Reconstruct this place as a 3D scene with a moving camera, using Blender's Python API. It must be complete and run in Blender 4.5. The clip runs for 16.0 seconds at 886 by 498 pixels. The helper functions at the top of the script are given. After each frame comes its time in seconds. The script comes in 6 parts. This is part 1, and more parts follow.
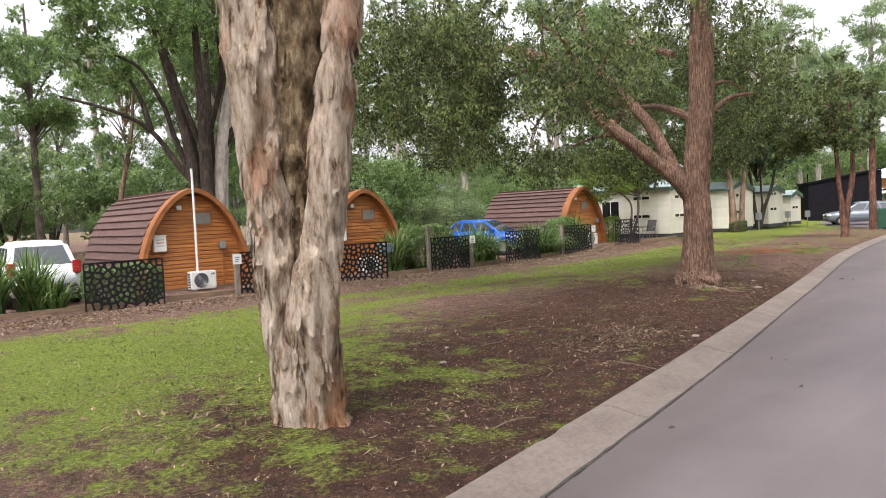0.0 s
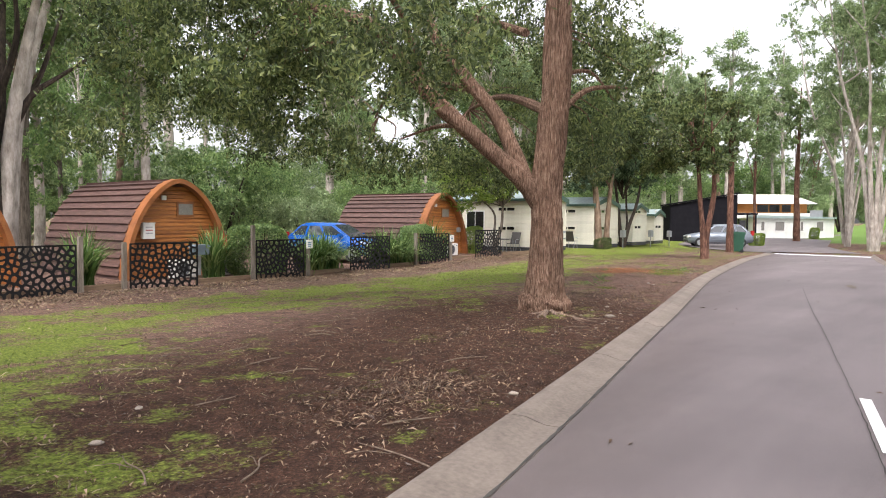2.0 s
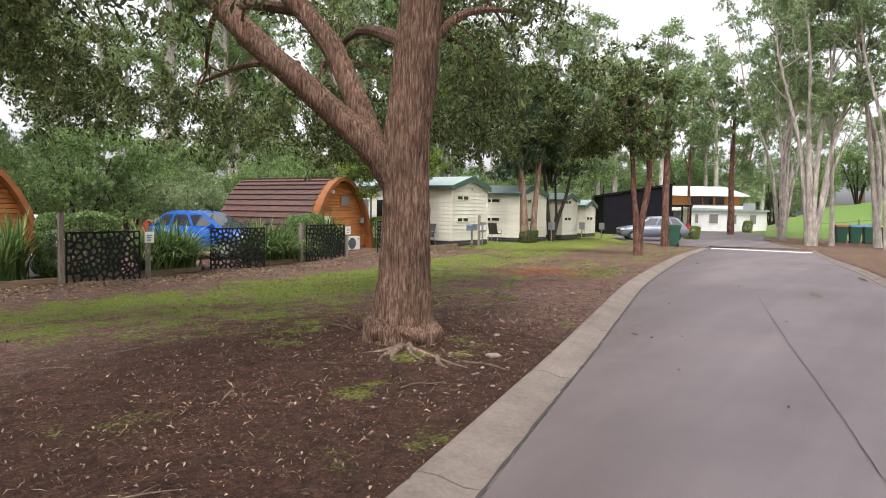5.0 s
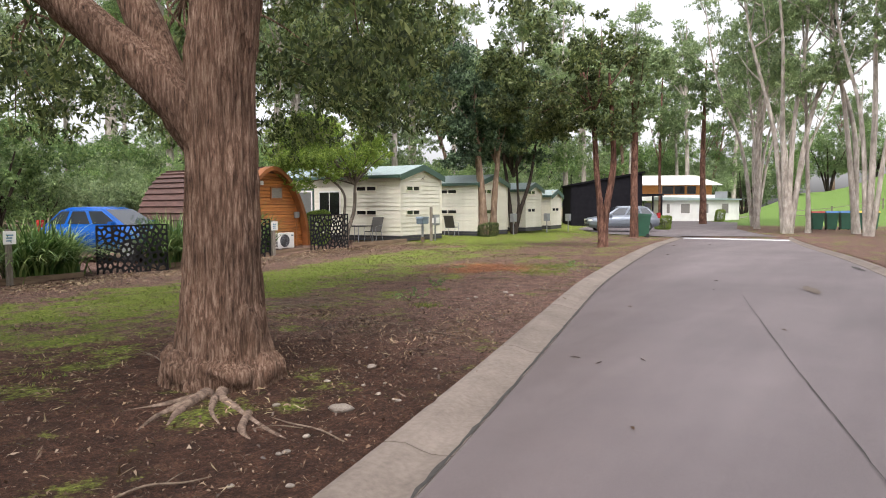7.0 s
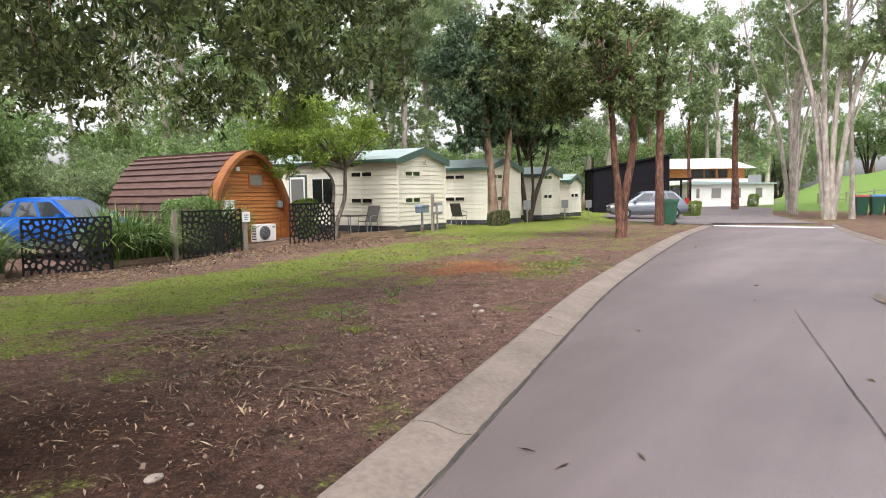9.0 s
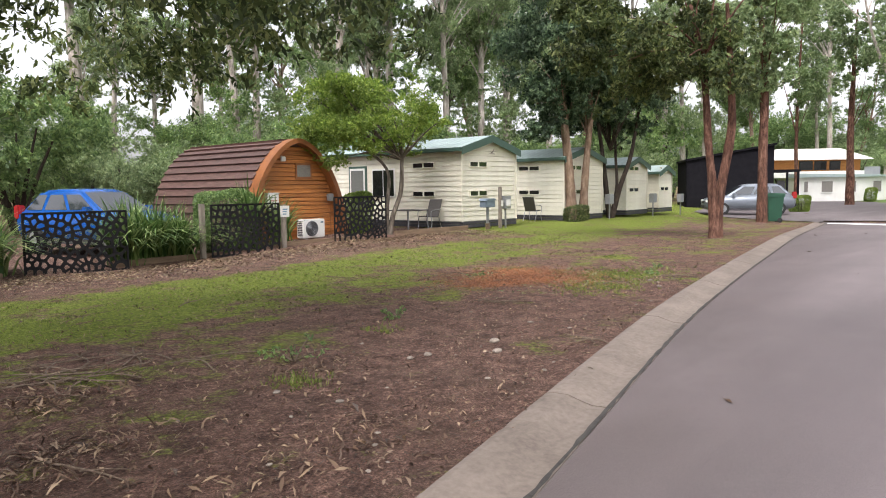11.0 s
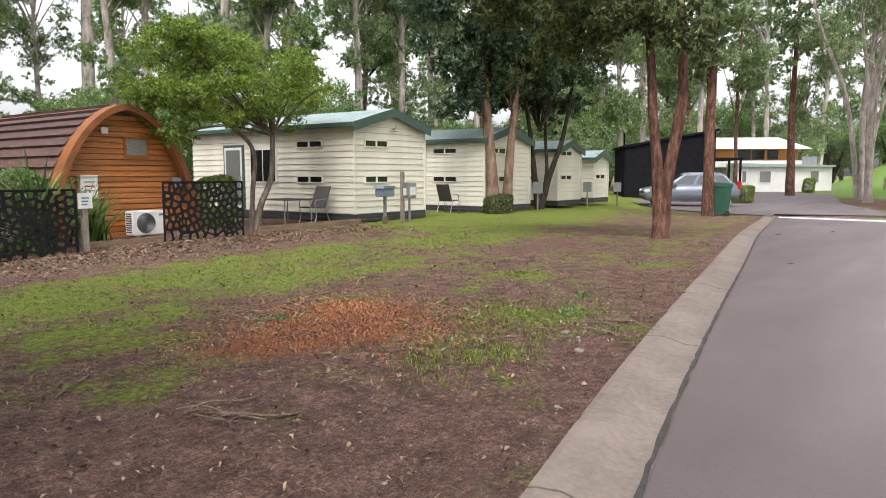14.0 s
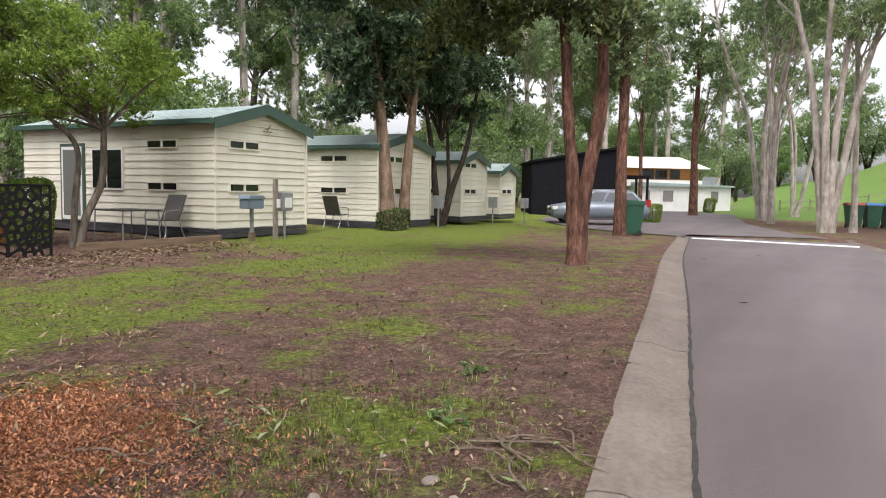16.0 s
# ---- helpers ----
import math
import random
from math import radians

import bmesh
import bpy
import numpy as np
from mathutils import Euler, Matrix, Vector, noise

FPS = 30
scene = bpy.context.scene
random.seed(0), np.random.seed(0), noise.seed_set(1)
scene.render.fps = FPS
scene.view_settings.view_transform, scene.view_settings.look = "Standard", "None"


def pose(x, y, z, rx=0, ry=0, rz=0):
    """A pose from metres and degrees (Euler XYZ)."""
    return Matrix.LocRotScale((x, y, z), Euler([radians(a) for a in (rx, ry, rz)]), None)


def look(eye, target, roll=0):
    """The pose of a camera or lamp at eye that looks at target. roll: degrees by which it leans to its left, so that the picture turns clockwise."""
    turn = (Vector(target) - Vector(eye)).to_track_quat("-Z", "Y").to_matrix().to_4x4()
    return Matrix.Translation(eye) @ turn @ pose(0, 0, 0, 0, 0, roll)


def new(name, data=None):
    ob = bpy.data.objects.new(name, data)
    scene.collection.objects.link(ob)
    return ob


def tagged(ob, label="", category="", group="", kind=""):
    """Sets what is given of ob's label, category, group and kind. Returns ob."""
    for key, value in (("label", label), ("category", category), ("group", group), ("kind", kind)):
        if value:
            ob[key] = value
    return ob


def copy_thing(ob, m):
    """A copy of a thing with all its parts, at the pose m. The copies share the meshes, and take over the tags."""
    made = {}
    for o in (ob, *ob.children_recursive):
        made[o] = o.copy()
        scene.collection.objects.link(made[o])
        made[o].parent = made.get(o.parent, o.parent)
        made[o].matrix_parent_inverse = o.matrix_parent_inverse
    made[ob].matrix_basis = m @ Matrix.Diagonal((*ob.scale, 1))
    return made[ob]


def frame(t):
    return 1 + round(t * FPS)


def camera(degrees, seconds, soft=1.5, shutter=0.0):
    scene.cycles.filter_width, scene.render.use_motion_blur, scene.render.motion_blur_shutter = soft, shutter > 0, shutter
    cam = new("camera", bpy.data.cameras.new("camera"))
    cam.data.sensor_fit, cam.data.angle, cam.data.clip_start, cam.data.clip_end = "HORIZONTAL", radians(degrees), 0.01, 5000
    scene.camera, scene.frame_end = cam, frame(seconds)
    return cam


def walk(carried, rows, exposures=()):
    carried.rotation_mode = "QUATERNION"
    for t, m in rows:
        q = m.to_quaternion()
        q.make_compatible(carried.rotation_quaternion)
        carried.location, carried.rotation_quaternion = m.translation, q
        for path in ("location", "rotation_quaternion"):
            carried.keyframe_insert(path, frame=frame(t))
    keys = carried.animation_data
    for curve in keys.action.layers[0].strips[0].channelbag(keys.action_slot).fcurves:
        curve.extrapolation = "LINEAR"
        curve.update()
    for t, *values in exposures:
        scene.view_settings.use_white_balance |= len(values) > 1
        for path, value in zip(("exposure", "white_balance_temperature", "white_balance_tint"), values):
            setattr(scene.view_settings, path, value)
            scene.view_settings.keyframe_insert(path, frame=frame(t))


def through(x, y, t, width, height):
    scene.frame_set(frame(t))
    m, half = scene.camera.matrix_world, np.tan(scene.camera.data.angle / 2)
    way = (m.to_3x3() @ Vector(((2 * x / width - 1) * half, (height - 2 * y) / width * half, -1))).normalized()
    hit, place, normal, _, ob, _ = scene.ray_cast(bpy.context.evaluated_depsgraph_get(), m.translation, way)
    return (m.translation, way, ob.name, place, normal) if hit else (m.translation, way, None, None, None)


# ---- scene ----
import itertools

cam = camera(63.5, 16.0, soft=1.0)
PATH = [
    (0, (-1.892, -2.666, 1.771), (-0.552, -1.185, 1.672), -2.5),
    (0.5, (-1.045, -2.327, 1.714), (0.322, -0.871, 1.611), -2.0),
    (1, (-0.255, -2.06, 1.657), (1.151, -0.641, 1.564), -1.4),
    (1.5, (0.507, -1.772, 1.636), (1.954, -0.394, 1.552), -0.4),
    (2, (1.269, -1.466, 1.631), (2.836, -0.227, 1.545), 0.4),
    (2.5, (2.05, -1.169, 1.626), (3.665, 0.006, 1.532), 0.3),
    (3, (2.774, -0.902, 1.653), (4.423, 0.225, 1.551), 0.7),
    (3.5, (3.424, -0.745, 1.68), (5.085, 0.363, 1.572), 0.5),
    (3.7, (3.705, -0.681, 1.708), (5.361, 0.435, 1.599), 0.5),
    (5.8, (6.886, 0.296, 1.45), (8.557, 1.389, 1.339), 0.9),
    (6, (7.174, 0.342, 1.423), (8.849, 1.43, 1.325), -0.2),
    (6.5, (7.96, 0.52, 1.395), (9.648, 1.587, 1.288), -0.3),
    (7, (8.708, 0.649, 1.373), (10.408, 1.694, 1.254), -0.3),
    (7.5, (9.42, 0.801, 1.369), (11.118, 1.849, 1.222), -0.2),
    (8, (10.142, 0.988, 1.379), (11.839, 2.036, 1.228), -0.5),
    (8.5, (10.839, 1.142, 1.365), (12.513, 2.226, 1.214), -0.8),
    (9, (11.536, 1.299, 1.365), (13.194, 2.408, 1.21), -0.8),
    (9.5, (12.174, 1.479, 1.335), (13.802, 2.63, 1.18), -1.3),
    (10, (12.732, 1.629, 1.324), (14.301, 2.86, 1.166), -1.2),
    (12.5, (16.199, 2.953, 1.305), (17.687, 4.278, 1.132), -0.6),
    (13, (16.948, 3.222, 1.274), (18.515, 4.451, 1.091), -0.7),
    (13.5, (17.658, 3.515, 1.259), (19.252, 4.708, 1.066), -0.6),
    (14, (18.288, 3.875, 1.255), (19.894, 5.05, 1.048), -0.1),
    (14.5, (18.927, 4.154, 1.26), (20.539, 5.32, 1.053), 0.1),
    (15, (19.603, 4.466, 1.239), (21.262, 5.569, 1.057), 0.1),
    (15.5, (20.305, 4.747, 1.182), (22.02, 5.763, 1.02), 0.3),
    (16, (20.976, 5.027, 1.161), (22.721, 5.99, 0.997), 1.1),
]
walk(cam, [(t, look(eye, target, roll)) for t, eye, target, roll in PATH], exposures=[(t, e, 6430, 14) for t, e in ((0, 1.38), (1.5, 1.5), (3.5, 1.25), (7, 1.25), (9.5, 1.48), (12.5, 1.16), (14.5, 1.22), (16, 1.05))])

# ---- light ----
world = bpy.data.worlds.new("overcast")
scene.world = world
world.use_nodes = True
wn, wl = world.node_tree.nodes, world.node_tree.links
wn.clear()
sky = wn.new("ShaderNodeTexSky")
sky.sky_type, sky.sun_disc = "NISHITA", False
sky.sun_elevation, sky.sun_rotation = radians(61), radians(245)
sky.dust_density, sky.air_density = 4.0, 1.0
grey = wn.new("ShaderNodeHueSaturation")
grey.inputs["Saturation"].default_value = 0.15
bg = wn.new("ShaderNodeBackground")
bg.inputs["Strength"].default_value = 0.15
wout = wn.new("ShaderNodeOutputWorld")
wl.new(sky.outputs[0], grey.inputs["Color"])
wl.new(grey.outputs[0], bg.inputs["Color"])
wl.new(bg.outputs[0], wout.inputs["Surface"])
sun = new("sun", bpy.data.lights.new("sun", "SUN"))
sun.data.energy, sun.data.angle, sun.data.color = 0.8, radians(25), (1.0, 0.96, 0.9)
sun.matrix_world = look((0, 0, 60), (30, 14, 0))

# ---- materials ----
def nodes_of(name):
    m = bpy.data.materials.new(name)
    m.use_nodes = True
    nt = m.node_tree
    return m, nt.nodes, nt.links, nt.nodes["Principled BSDF"]


def noise_node(n, l, scale, detail=4.0, vec=None, rough=0.6):
    t = n.new("ShaderNodeTexNoise")
    t.inputs["Scale"].default_value, t.inputs["Detail"].default_value, t.inputs["Roughness"].default_value = scale, detail, rough
    if vec:
        l.new(vec, t.inputs["Vector"])
    return t.outputs["Fac"]


def ramp(n, l, fac, stops):
    r = n.new("ShaderNodeValToRGB")
    e = r.color_ramp.elements
    while len(e) < len(stops):
        e.new(0.5)
    for k, (p, c) in zip(e, stops):
        k.position, k.color = p, (*c, 1) if len(c) == 3 else c
    l.new(fac, r.inputs["Fac"])
    return r.outputs["Color"]


def mixed(n, l, fac, a, b, mode="MIX"):
    m = n.new("ShaderNodeMix")
    m.data_type, m.blend_type = "RGBA", mode
    for sock, v in ((m.inputs["Factor"], fac), (m.inputs["A"], a), (m.inputs["B"], b)):
        if isinstance(v, (int, float)):
            sock.default_value = v
        elif isinstance(v, tuple):
            sock.default_value = (*v, 1)
        else:
            l.new(v, sock)
    return m.outputs["Result"]


def bump(n, l, p, height, strength=0.4, distance=0.02):
    b = n.new("ShaderNodeBump")
    b.inputs["Strength"].default_value, b.inputs["Distance"].default_value = strength, distance
    l.new(height, b.inputs["Height"])
    l.new(b.outputs[0], p.inputs["Normal"])


def coords(n, l, scale=(1, 1, 1), which="Object"):
    c = n.new("ShaderNodeTexCoord")
    m = n.new("ShaderNodeMapping")
    m.inputs["Scale"].default_value = scale
    l.new(c.outputs[which], m.inputs["Vector"])
    return m.outputs[0]


def surface(name, dark, light, scale=6.0, rough=0.7, metal=0.0, stretch=(1, 1, 1), relief=0.3, depth=0.01, fine=60.0, per=0.0, spec=0.5):
    """Two-scale noise between two tones; per: shift from object to object."""
    m, n, l, p = nodes_of(name)
    v = coords(n, l, stretch)
    a = noise_node(n, l, scale, 5, v)
    b = noise_node(n, l, fine, 3, v)
    s = n.new("ShaderNodeMath")
    s.operation = "MULTIPLY_ADD"
    s.inputs[1].default_value = 0.45
    l.new(b, s.inputs[0])
    h = n.new("ShaderNodeMath")
    h.operation = "MULTIPLY"
    h.inputs[1].default_value = 0.6
    l.new(a, h.inputs[0])
    l.new(h.outputs[0], s.inputs[2])
    col = ramp(n, l, s.outputs[0], [(0.36, dark), (0.66, light)])
    if per:
        o = n.new("ShaderNodeObjectInfo")
        g = n.new("ShaderNodeMapRange")
        g.inputs["To Min"].default_value, g.inputs["To Max"].default_value = 1 - per, 1 + per
        l.new(o.outputs["Random"], g.inputs["Value"])
        hs = n.new("ShaderNodeHueSaturation")
        l.new(g.outputs[0], hs.inputs["Value"])
        l.new(col, hs.inputs["Color"])
        col = hs.outputs[0]
    l.new(col, p.inputs["Base Color"])
    p.inputs["Roughness"].default_value, p.inputs["Metallic"].default_value = rough, metal
    p.inputs["Specular IOR Level"].default_value = spec
    if relief:
        bump(n, l, p, s.outputs[0], relief, depth)
    return m


def leaf_material(name, a, b, c, through=0.25):
    m, n, l, p = nodes_of(name)
    g = n.new("ShaderNodeNewGeometry")
    col = ramp(n, l, g.outputs["Random Per Island"], [(0.0, a), (0.55, b), (1.0, c)])
    v = coords(n, l)
    col = mixed(n, l, 1.0, col, ramp(n, l, noise_node(n, l, 0.7, 3, v), [(0.3, (0.6, 0.6, 0.6)), (0.7, (1.25, 1.25, 1.1))]), "MULTIPLY")
    l.new(col, p.inputs["Base Color"])
    p.inputs["Roughness"].default_value = 0.55
    t = n.new("ShaderNodeBsdfTranslucent")
    l.new(col, t.inputs["Color"])
    x = n.new("ShaderNodeMixShader")
    x.inputs[0].default_value = through
    l.new(p.outputs[0], x.inputs[1])
    l.new(t.outputs[0], x.inputs[2])
    l.new(x.outputs[0], n["Material Output"].inputs["Surface"])
    return m


def ground_material():
    m, n, l, p = nodes_of("ground")
    v = coords(n, l)
    mid = noise_node(n, l, 1.6, 6, v, 0.7)
    fine = noise_node(n, l, 24, 6, v, 0.75)
    soil = ramp(n, l, fine, [(0.28, (0.045, 0.026, 0.021)), (0.5, (0.15, 0.092, 0.075)), (0.72, (0.29, 0.195, 0.162))])
    soil = mixed(n, l, 1.0, soil, ramp(n, l, noise_node(n, l, 75, 5, v, 0.85), [(0.36, (0.35, 0.35, 0.35)), (0.5, (0.95, 0.95, 0.95)), (0.64, (1.9, 1.85, 1.75))]), "MULTIPLY")
    litter = ramp(n, l, noise_node(n, l, 55, 3, v, 0.8), [(0.36, (0.045, 0.03, 0.023)), (0.66, (0.19, 0.135, 0.105))])
    soil = mixed(n, l, ramp(n, l, mid, [(0.48, (0, 0, 0)), (0.66, (0.55, 0.55, 0.55))]), soil, litter)
    moss = ramp(n, l, fine, [(0.3, (0.03, 0.045, 0.008)), (0.52, (0.16, 0.205, 0.03)), (0.74, (0.36, 0.4, 0.095))])
    # moss grows where the lie of the land keeps it damp: an attribute laid on the sheet
    at = n.new("ShaderNodeAttribute")
    at.attribute_name = "moss"
    s = n.new("ShaderNodeMath")
    s.operation = "ADD"
    l.new(at.outputs["Fac"], s.inputs[0])
    q = n.new("ShaderNodeMath")
    q.operation = "MULTIPLY_ADD"
    q.inputs[1].default_value = 2.3
    q2 = n.new("ShaderNodeMath")
    q2.operation = "MULTIPLY_ADD"
    q2.inputs[1].default_value, q2.inputs[2].default_value = 1.5, -1.9
    l.new(noise_node(n, l, 0.55, 4, v, 0.6), q2.inputs[0])
    l.new(q2.outputs[0], q.inputs[2])
    l.new(mid, q.inputs[0])
    l.new(q.outputs[0], s.inputs[1])
    s2 = n.new("ShaderNodeMath")
    s2.operation = "MULTIPLY_ADD"
    s2.inputs[1].default_value = 1.0
    s3 = n.new("ShaderNodeMath")
    s3.operation = "SUBTRACT"
    s3.inputs[1].default_value = 0.5
    l.new(fine, s3.inputs[0])
    l.new(s3.outputs[0], s2.inputs[0])
    l.new(s.outputs[0], s2.inputs[2])
    mask = ramp(n, l, s2.outputs[0], [(0.36, (0, 0, 0)), (0.7, (1, 1, 1))])
    soil = mixed(n, l, 1.0, soil, ramp(n, l, noise_node(n, l, 4.5, 5, v, 0.65), [(0.3, (0.55, 0.52, 0.52)), (0.7, (1.5, 1.45, 1.4))]), "MULTIPLY")
    dk = n.new("ShaderNodeAttribute")
    dk.attribute_name = "dark_soil"
    soil = mixed(n, l, dk.outputs["Fac"], soil, mixed(n, l, 1.0, soil, (0.42, 0.345, 0.285), "MULTIPLY"))
    col = mixed(n, l, mask, soil, moss)
    ch = n.new("ShaderNodeAttribute")
    ch.attribute_name = "chip"
    c2 = n.new("ShaderNodeMath")
    c2.operation = "MULTIPLY_ADD"
    c2.inputs[1].default_value = 1.0
    l.new(q.outputs[0], c2.inputs[0])
    l.new(ch.outputs["Fac"], c2.inputs[2])
    chips = ramp(n, l, noise_node(n, l, 70, 2, v, 0.9), [(0.35, (0.09, 0.034, 0.017)), (0.65, (0.36, 0.15, 0.07))])
    col = mixed(n, l, ramp(n, l, c2.outputs[0], [(0.4, (0, 0, 0)), (0.6, (1, 1, 1))]), col, chips)
    lv = n.new("ShaderNodeAttribute")
    lv.attribute_name = "lawn"
    col = mixed(n, l, lv.outputs["Fac"], col, ramp(n, l, fine, [(0.3, (0.09, 0.16, 0.035)), (0.7, (0.18, 0.28, 0.07))]))
    l.new(col, p.inputs["Base Color"])
    p.inputs["Roughness"].default_value = 0.92
    p.inputs["Specular IOR Level"].default_value = 0.2
    bump(n, l, p, fine, 1.0, 0.06)
    return m


def asphalt_material():
    m, n, l, p = nodes_of("asphalt")
    v = coords(n, l)
    big = noise_node(n, l, 0.35, 4, v)
    fine = noise_node(n, l, 160, 2, v, 0.8)
    along = noise_node(n, l, 0.5, 4, coords(n, l, (0.25, 2.2, 1)))
    c = ramp(n, l, fine, [(0.3, (0.094, 0.079, 0.08)), (0.7, (0.192, 0.164, 0.167))])
    c = mixed(n, l, 1.0, c, ramp(n, l, big, [(0.3, (0.8, 0.79, 0.79)), (0.7, (1.12, 1.1, 1.1))]), "MULTIPLY")
    c = mixed(n, l, 1.0, c, ramp(n, l, along, [(0.35, (0.86, 0.85, 0.85)), (0.65, (1.1, 1.1, 1.1))]), "MULTIPLY")
    # fine silt washed towards the gutter
    at = n.new("ShaderNodeAttribute")
    at.attribute_name = "silt"
    f = n.new("ShaderNodeMath")
    f.operation = "MULTIPLY"
    l.new(at.outputs["Fac"], f.inputs[0])
    l.new(ramp(n, l, noise_node(n, l, 0.9, 5, v, 0.65), [(0.25, (0.5, 0.5, 0.5)), (0.6, (1, 1, 1))]), f.inputs[1])
    c = mixed(n, l, f.outputs[0], c, mixed(n, l, 1.0, c, (0.74, 0.7, 0.67), "MULTIPLY"))
    l.new(c, p.inputs["Base Color"])
    p.inputs["Roughness"].default_value = 0.75
    bump(n, l, p, fine, 0.3, 0.004)
    return m


def bark_material(name, dark, mid, light, scale=3.0, stretch=(1, 1, 0.18), depth=0.03, streak=0.5):
    m, n, l, p = nodes_of(name)
    v = coords(n, l, stretch)
    a = noise_node(n, l, scale * 4, 6, v, 0.7)
    b = noise_node(n, l, 1.3, 4, coords(n, l))
    c = ramp(n, l, a, [(0.3, dark), (0.5, mid), (0.7, light)])
    c = mixed(n, l, 1.0, c, ramp(n, l, b, [(0.3, (1 - streak,) * 3), (0.7, (1.15,) * 3)]), "MULTIPLY")
    l.new(c, p.inputs["Base Color"])
    p.inputs["Roughness"].default_value = 0.9
    p.inputs["Specular IOR Level"].default_value = 0.25
    bump(n, l, p, a, 0.9, depth)
    return m


def paperbark_material():
    m, n, l, p = nodes_of("paperbark")
    a = noise_node(n, l, 11, 7, coords(n, l, (1, 1, 0.3)), 0.7)
    c = ramp(n, l, a, [(0.33, (0.05, 0.03, 0.018)), (0.4, (0.25, 0.175, 0.12)), (0.5, (0.46, 0.365, 0.28)), (0.72, (0.66, 0.565, 0.475))])
    pk = ramp(n, l, noise_node(n, l, 1.7, 4, coords(n, l, (1, 1, 0.6))), [(0.52, (0, 0, 0)), (0.64, (0.75, 0.75, 0.75))])
    c = mixed(n, l, pk, c, mixed(n, l, 1.0, c, (1.0, 0.66, 0.52), "MULTIPLY"))
    br = ramp(n, l, noise_node(n, l, 2.3, 5, coords(n, l, (1, 1, 0.35))), [(0.5, (0, 0, 0)), (0.6, (0.8, 0.8, 0.8))])
    c = mixed(n, l, br, c, mixed(n, l, 1.0, c, (0.5, 0.4, 0.3), "MULTIPLY"))
    l.new(c, p.inputs["Base Color"])
    p.inputs["Roughness"].default_value = 0.9
    p.inputs["Specular IOR Level"].default_value = 0.2
    bump(n, l, p, a, 1.0, 0.1)
    return m


def paint(name, col, rough=0.5, spread=0.12, metal=0.0, relief=0.1):
    return surface(name, tuple(c * (1 - spread) for c in col), tuple(min(1, c * (1 + spread)) for c in col), 3.0, rough, metal, relief=relief, depth=0.003)


def glass_material(name, col=(0.02, 0.022, 0.022), rough=0.06):
    m, n, l, p = nodes_of(name)
    p.inputs["Base Color"].default_value = (*col, 1)
    p.inputs["Roughness"].default_value = rough
    p.inputs["Specular IOR Level"].default_value = 0.6
    return m


GROUND, ASPHALT = ground_material(), asphalt_material()
CONCRETE = surface("kerb_concrete", (0.115, 0.091, 0.075), (0.205, 0.168, 0.141), 1.6, 0.85, relief=0.3, depth=0.005, fine=26, per=0.08)
CRACK = surface("crack_filler", (0.02, 0.018, 0.016), (0.05, 0.045, 0.04), 8, 0.9)
SILT = surface("silt", (0.06, 0.045, 0.035), (0.15, 0.115, 0.09), 6, 0.8)
WHITE_LINE = surface("road_paint", (0.6, 0.6, 0.6), (0.85, 0.85, 0.83), 9, 0.6, relief=0.2)
PAPERBARK = paperbark_material()
OLDBARK = bark_material("cleft_bark", (0.025, 0.016, 0.008), (0.16, 0.11, 0.06), (0.4, 0.31, 0.2), 3.2, (1, 1, 0.45), 0.08, 0.5)
ROOTBARK = bark_material("root_bark", (0.05, 0.034, 0.026), (0.18, 0.125, 0.095), (0.36, 0.27, 0.21), 4.0, (1, 1, 1), 0.015, 0.3)
STRINGY = bark_material("stringybark", (0.022, 0.012, 0.008), (0.2, 0.115, 0.077), (0.48, 0.335, 0.25), 12.0, (1, 1, 0.1), 0.06, 0.4)
REDBARK = bark_material("redbark", (0.03, 0.016, 0.012), (0.165, 0.08, 0.056), (0.35, 0.2, 0.145), 3.5, (1, 1, 0.25), 0.03, 0.6)
TANBARK = bark_material("tanbark", (0.1, 0.065, 0.045), (0.24, 0.16, 0.11), (0.4, 0.3, 0.23), 2.0, (1, 1, 0.25), 0.015, 0.35)
DARKBARK = bark_material("darkbark", (0.02, 0.015, 0.012), (0.06, 0.045, 0.035), (0.13, 0.1, 0.08), 3.0, (1, 1, 0.2), 0.02)
GUMBARK = bark_material("gumbark", (0.2, 0.17, 0.14), (0.42, 0.37, 0.32), (0.64, 0.58, 0.52), 1.2, (1, 1, 0.3), 0.01, 0.3)
LEAF_DARK = leaf_material("leaf_dark", (0.035, 0.056, 0.022), (0.11, 0.15, 0.055), (0.29, 0.33, 0.13), 0.5)
LEAF_BLUE = leaf_material("leaf_blue", (0.032, 0.062, 0.037), (0.095, 0.155, 0.088), (0.24, 0.33, 0.19), 0.5)
LEAF_MID = leaf_material("leaf_mid", (0.1, 0.175, 0.066), (0.21, 0.32, 0.125), (0.38, 0.5, 0.21), 0.5)
LEAF_GREY = leaf_material("leaf_grey", (0.141, 0.209, 0.104), (0.267, 0.358, 0.183), (0.436, 0.523, 0.287), 0.5)
LEAF_LIME = leaf_material("leaf_lime", (0.11, 0.185, 0.032), (0.23, 0.335, 0.06), (0.4, 0.5, 0.12), 0.55)
BLADE = leaf_material("strap_leaf", (0.045, 0.105, 0.028), (0.12, 0.215, 0.055), (0.34, 0.43, 0.17), 0.35)
LITTER = leaf_material("leaf_litter", (0.045, 0.024, 0.016), (0.135, 0.075, 0.046), (0.37, 0.26, 0.18), 0.05)
STRAW = leaf_material("straw", (0.12, 0.085, 0.05), (0.27, 0.205, 0.125), (0.45, 0.37, 0.25), 0.1)
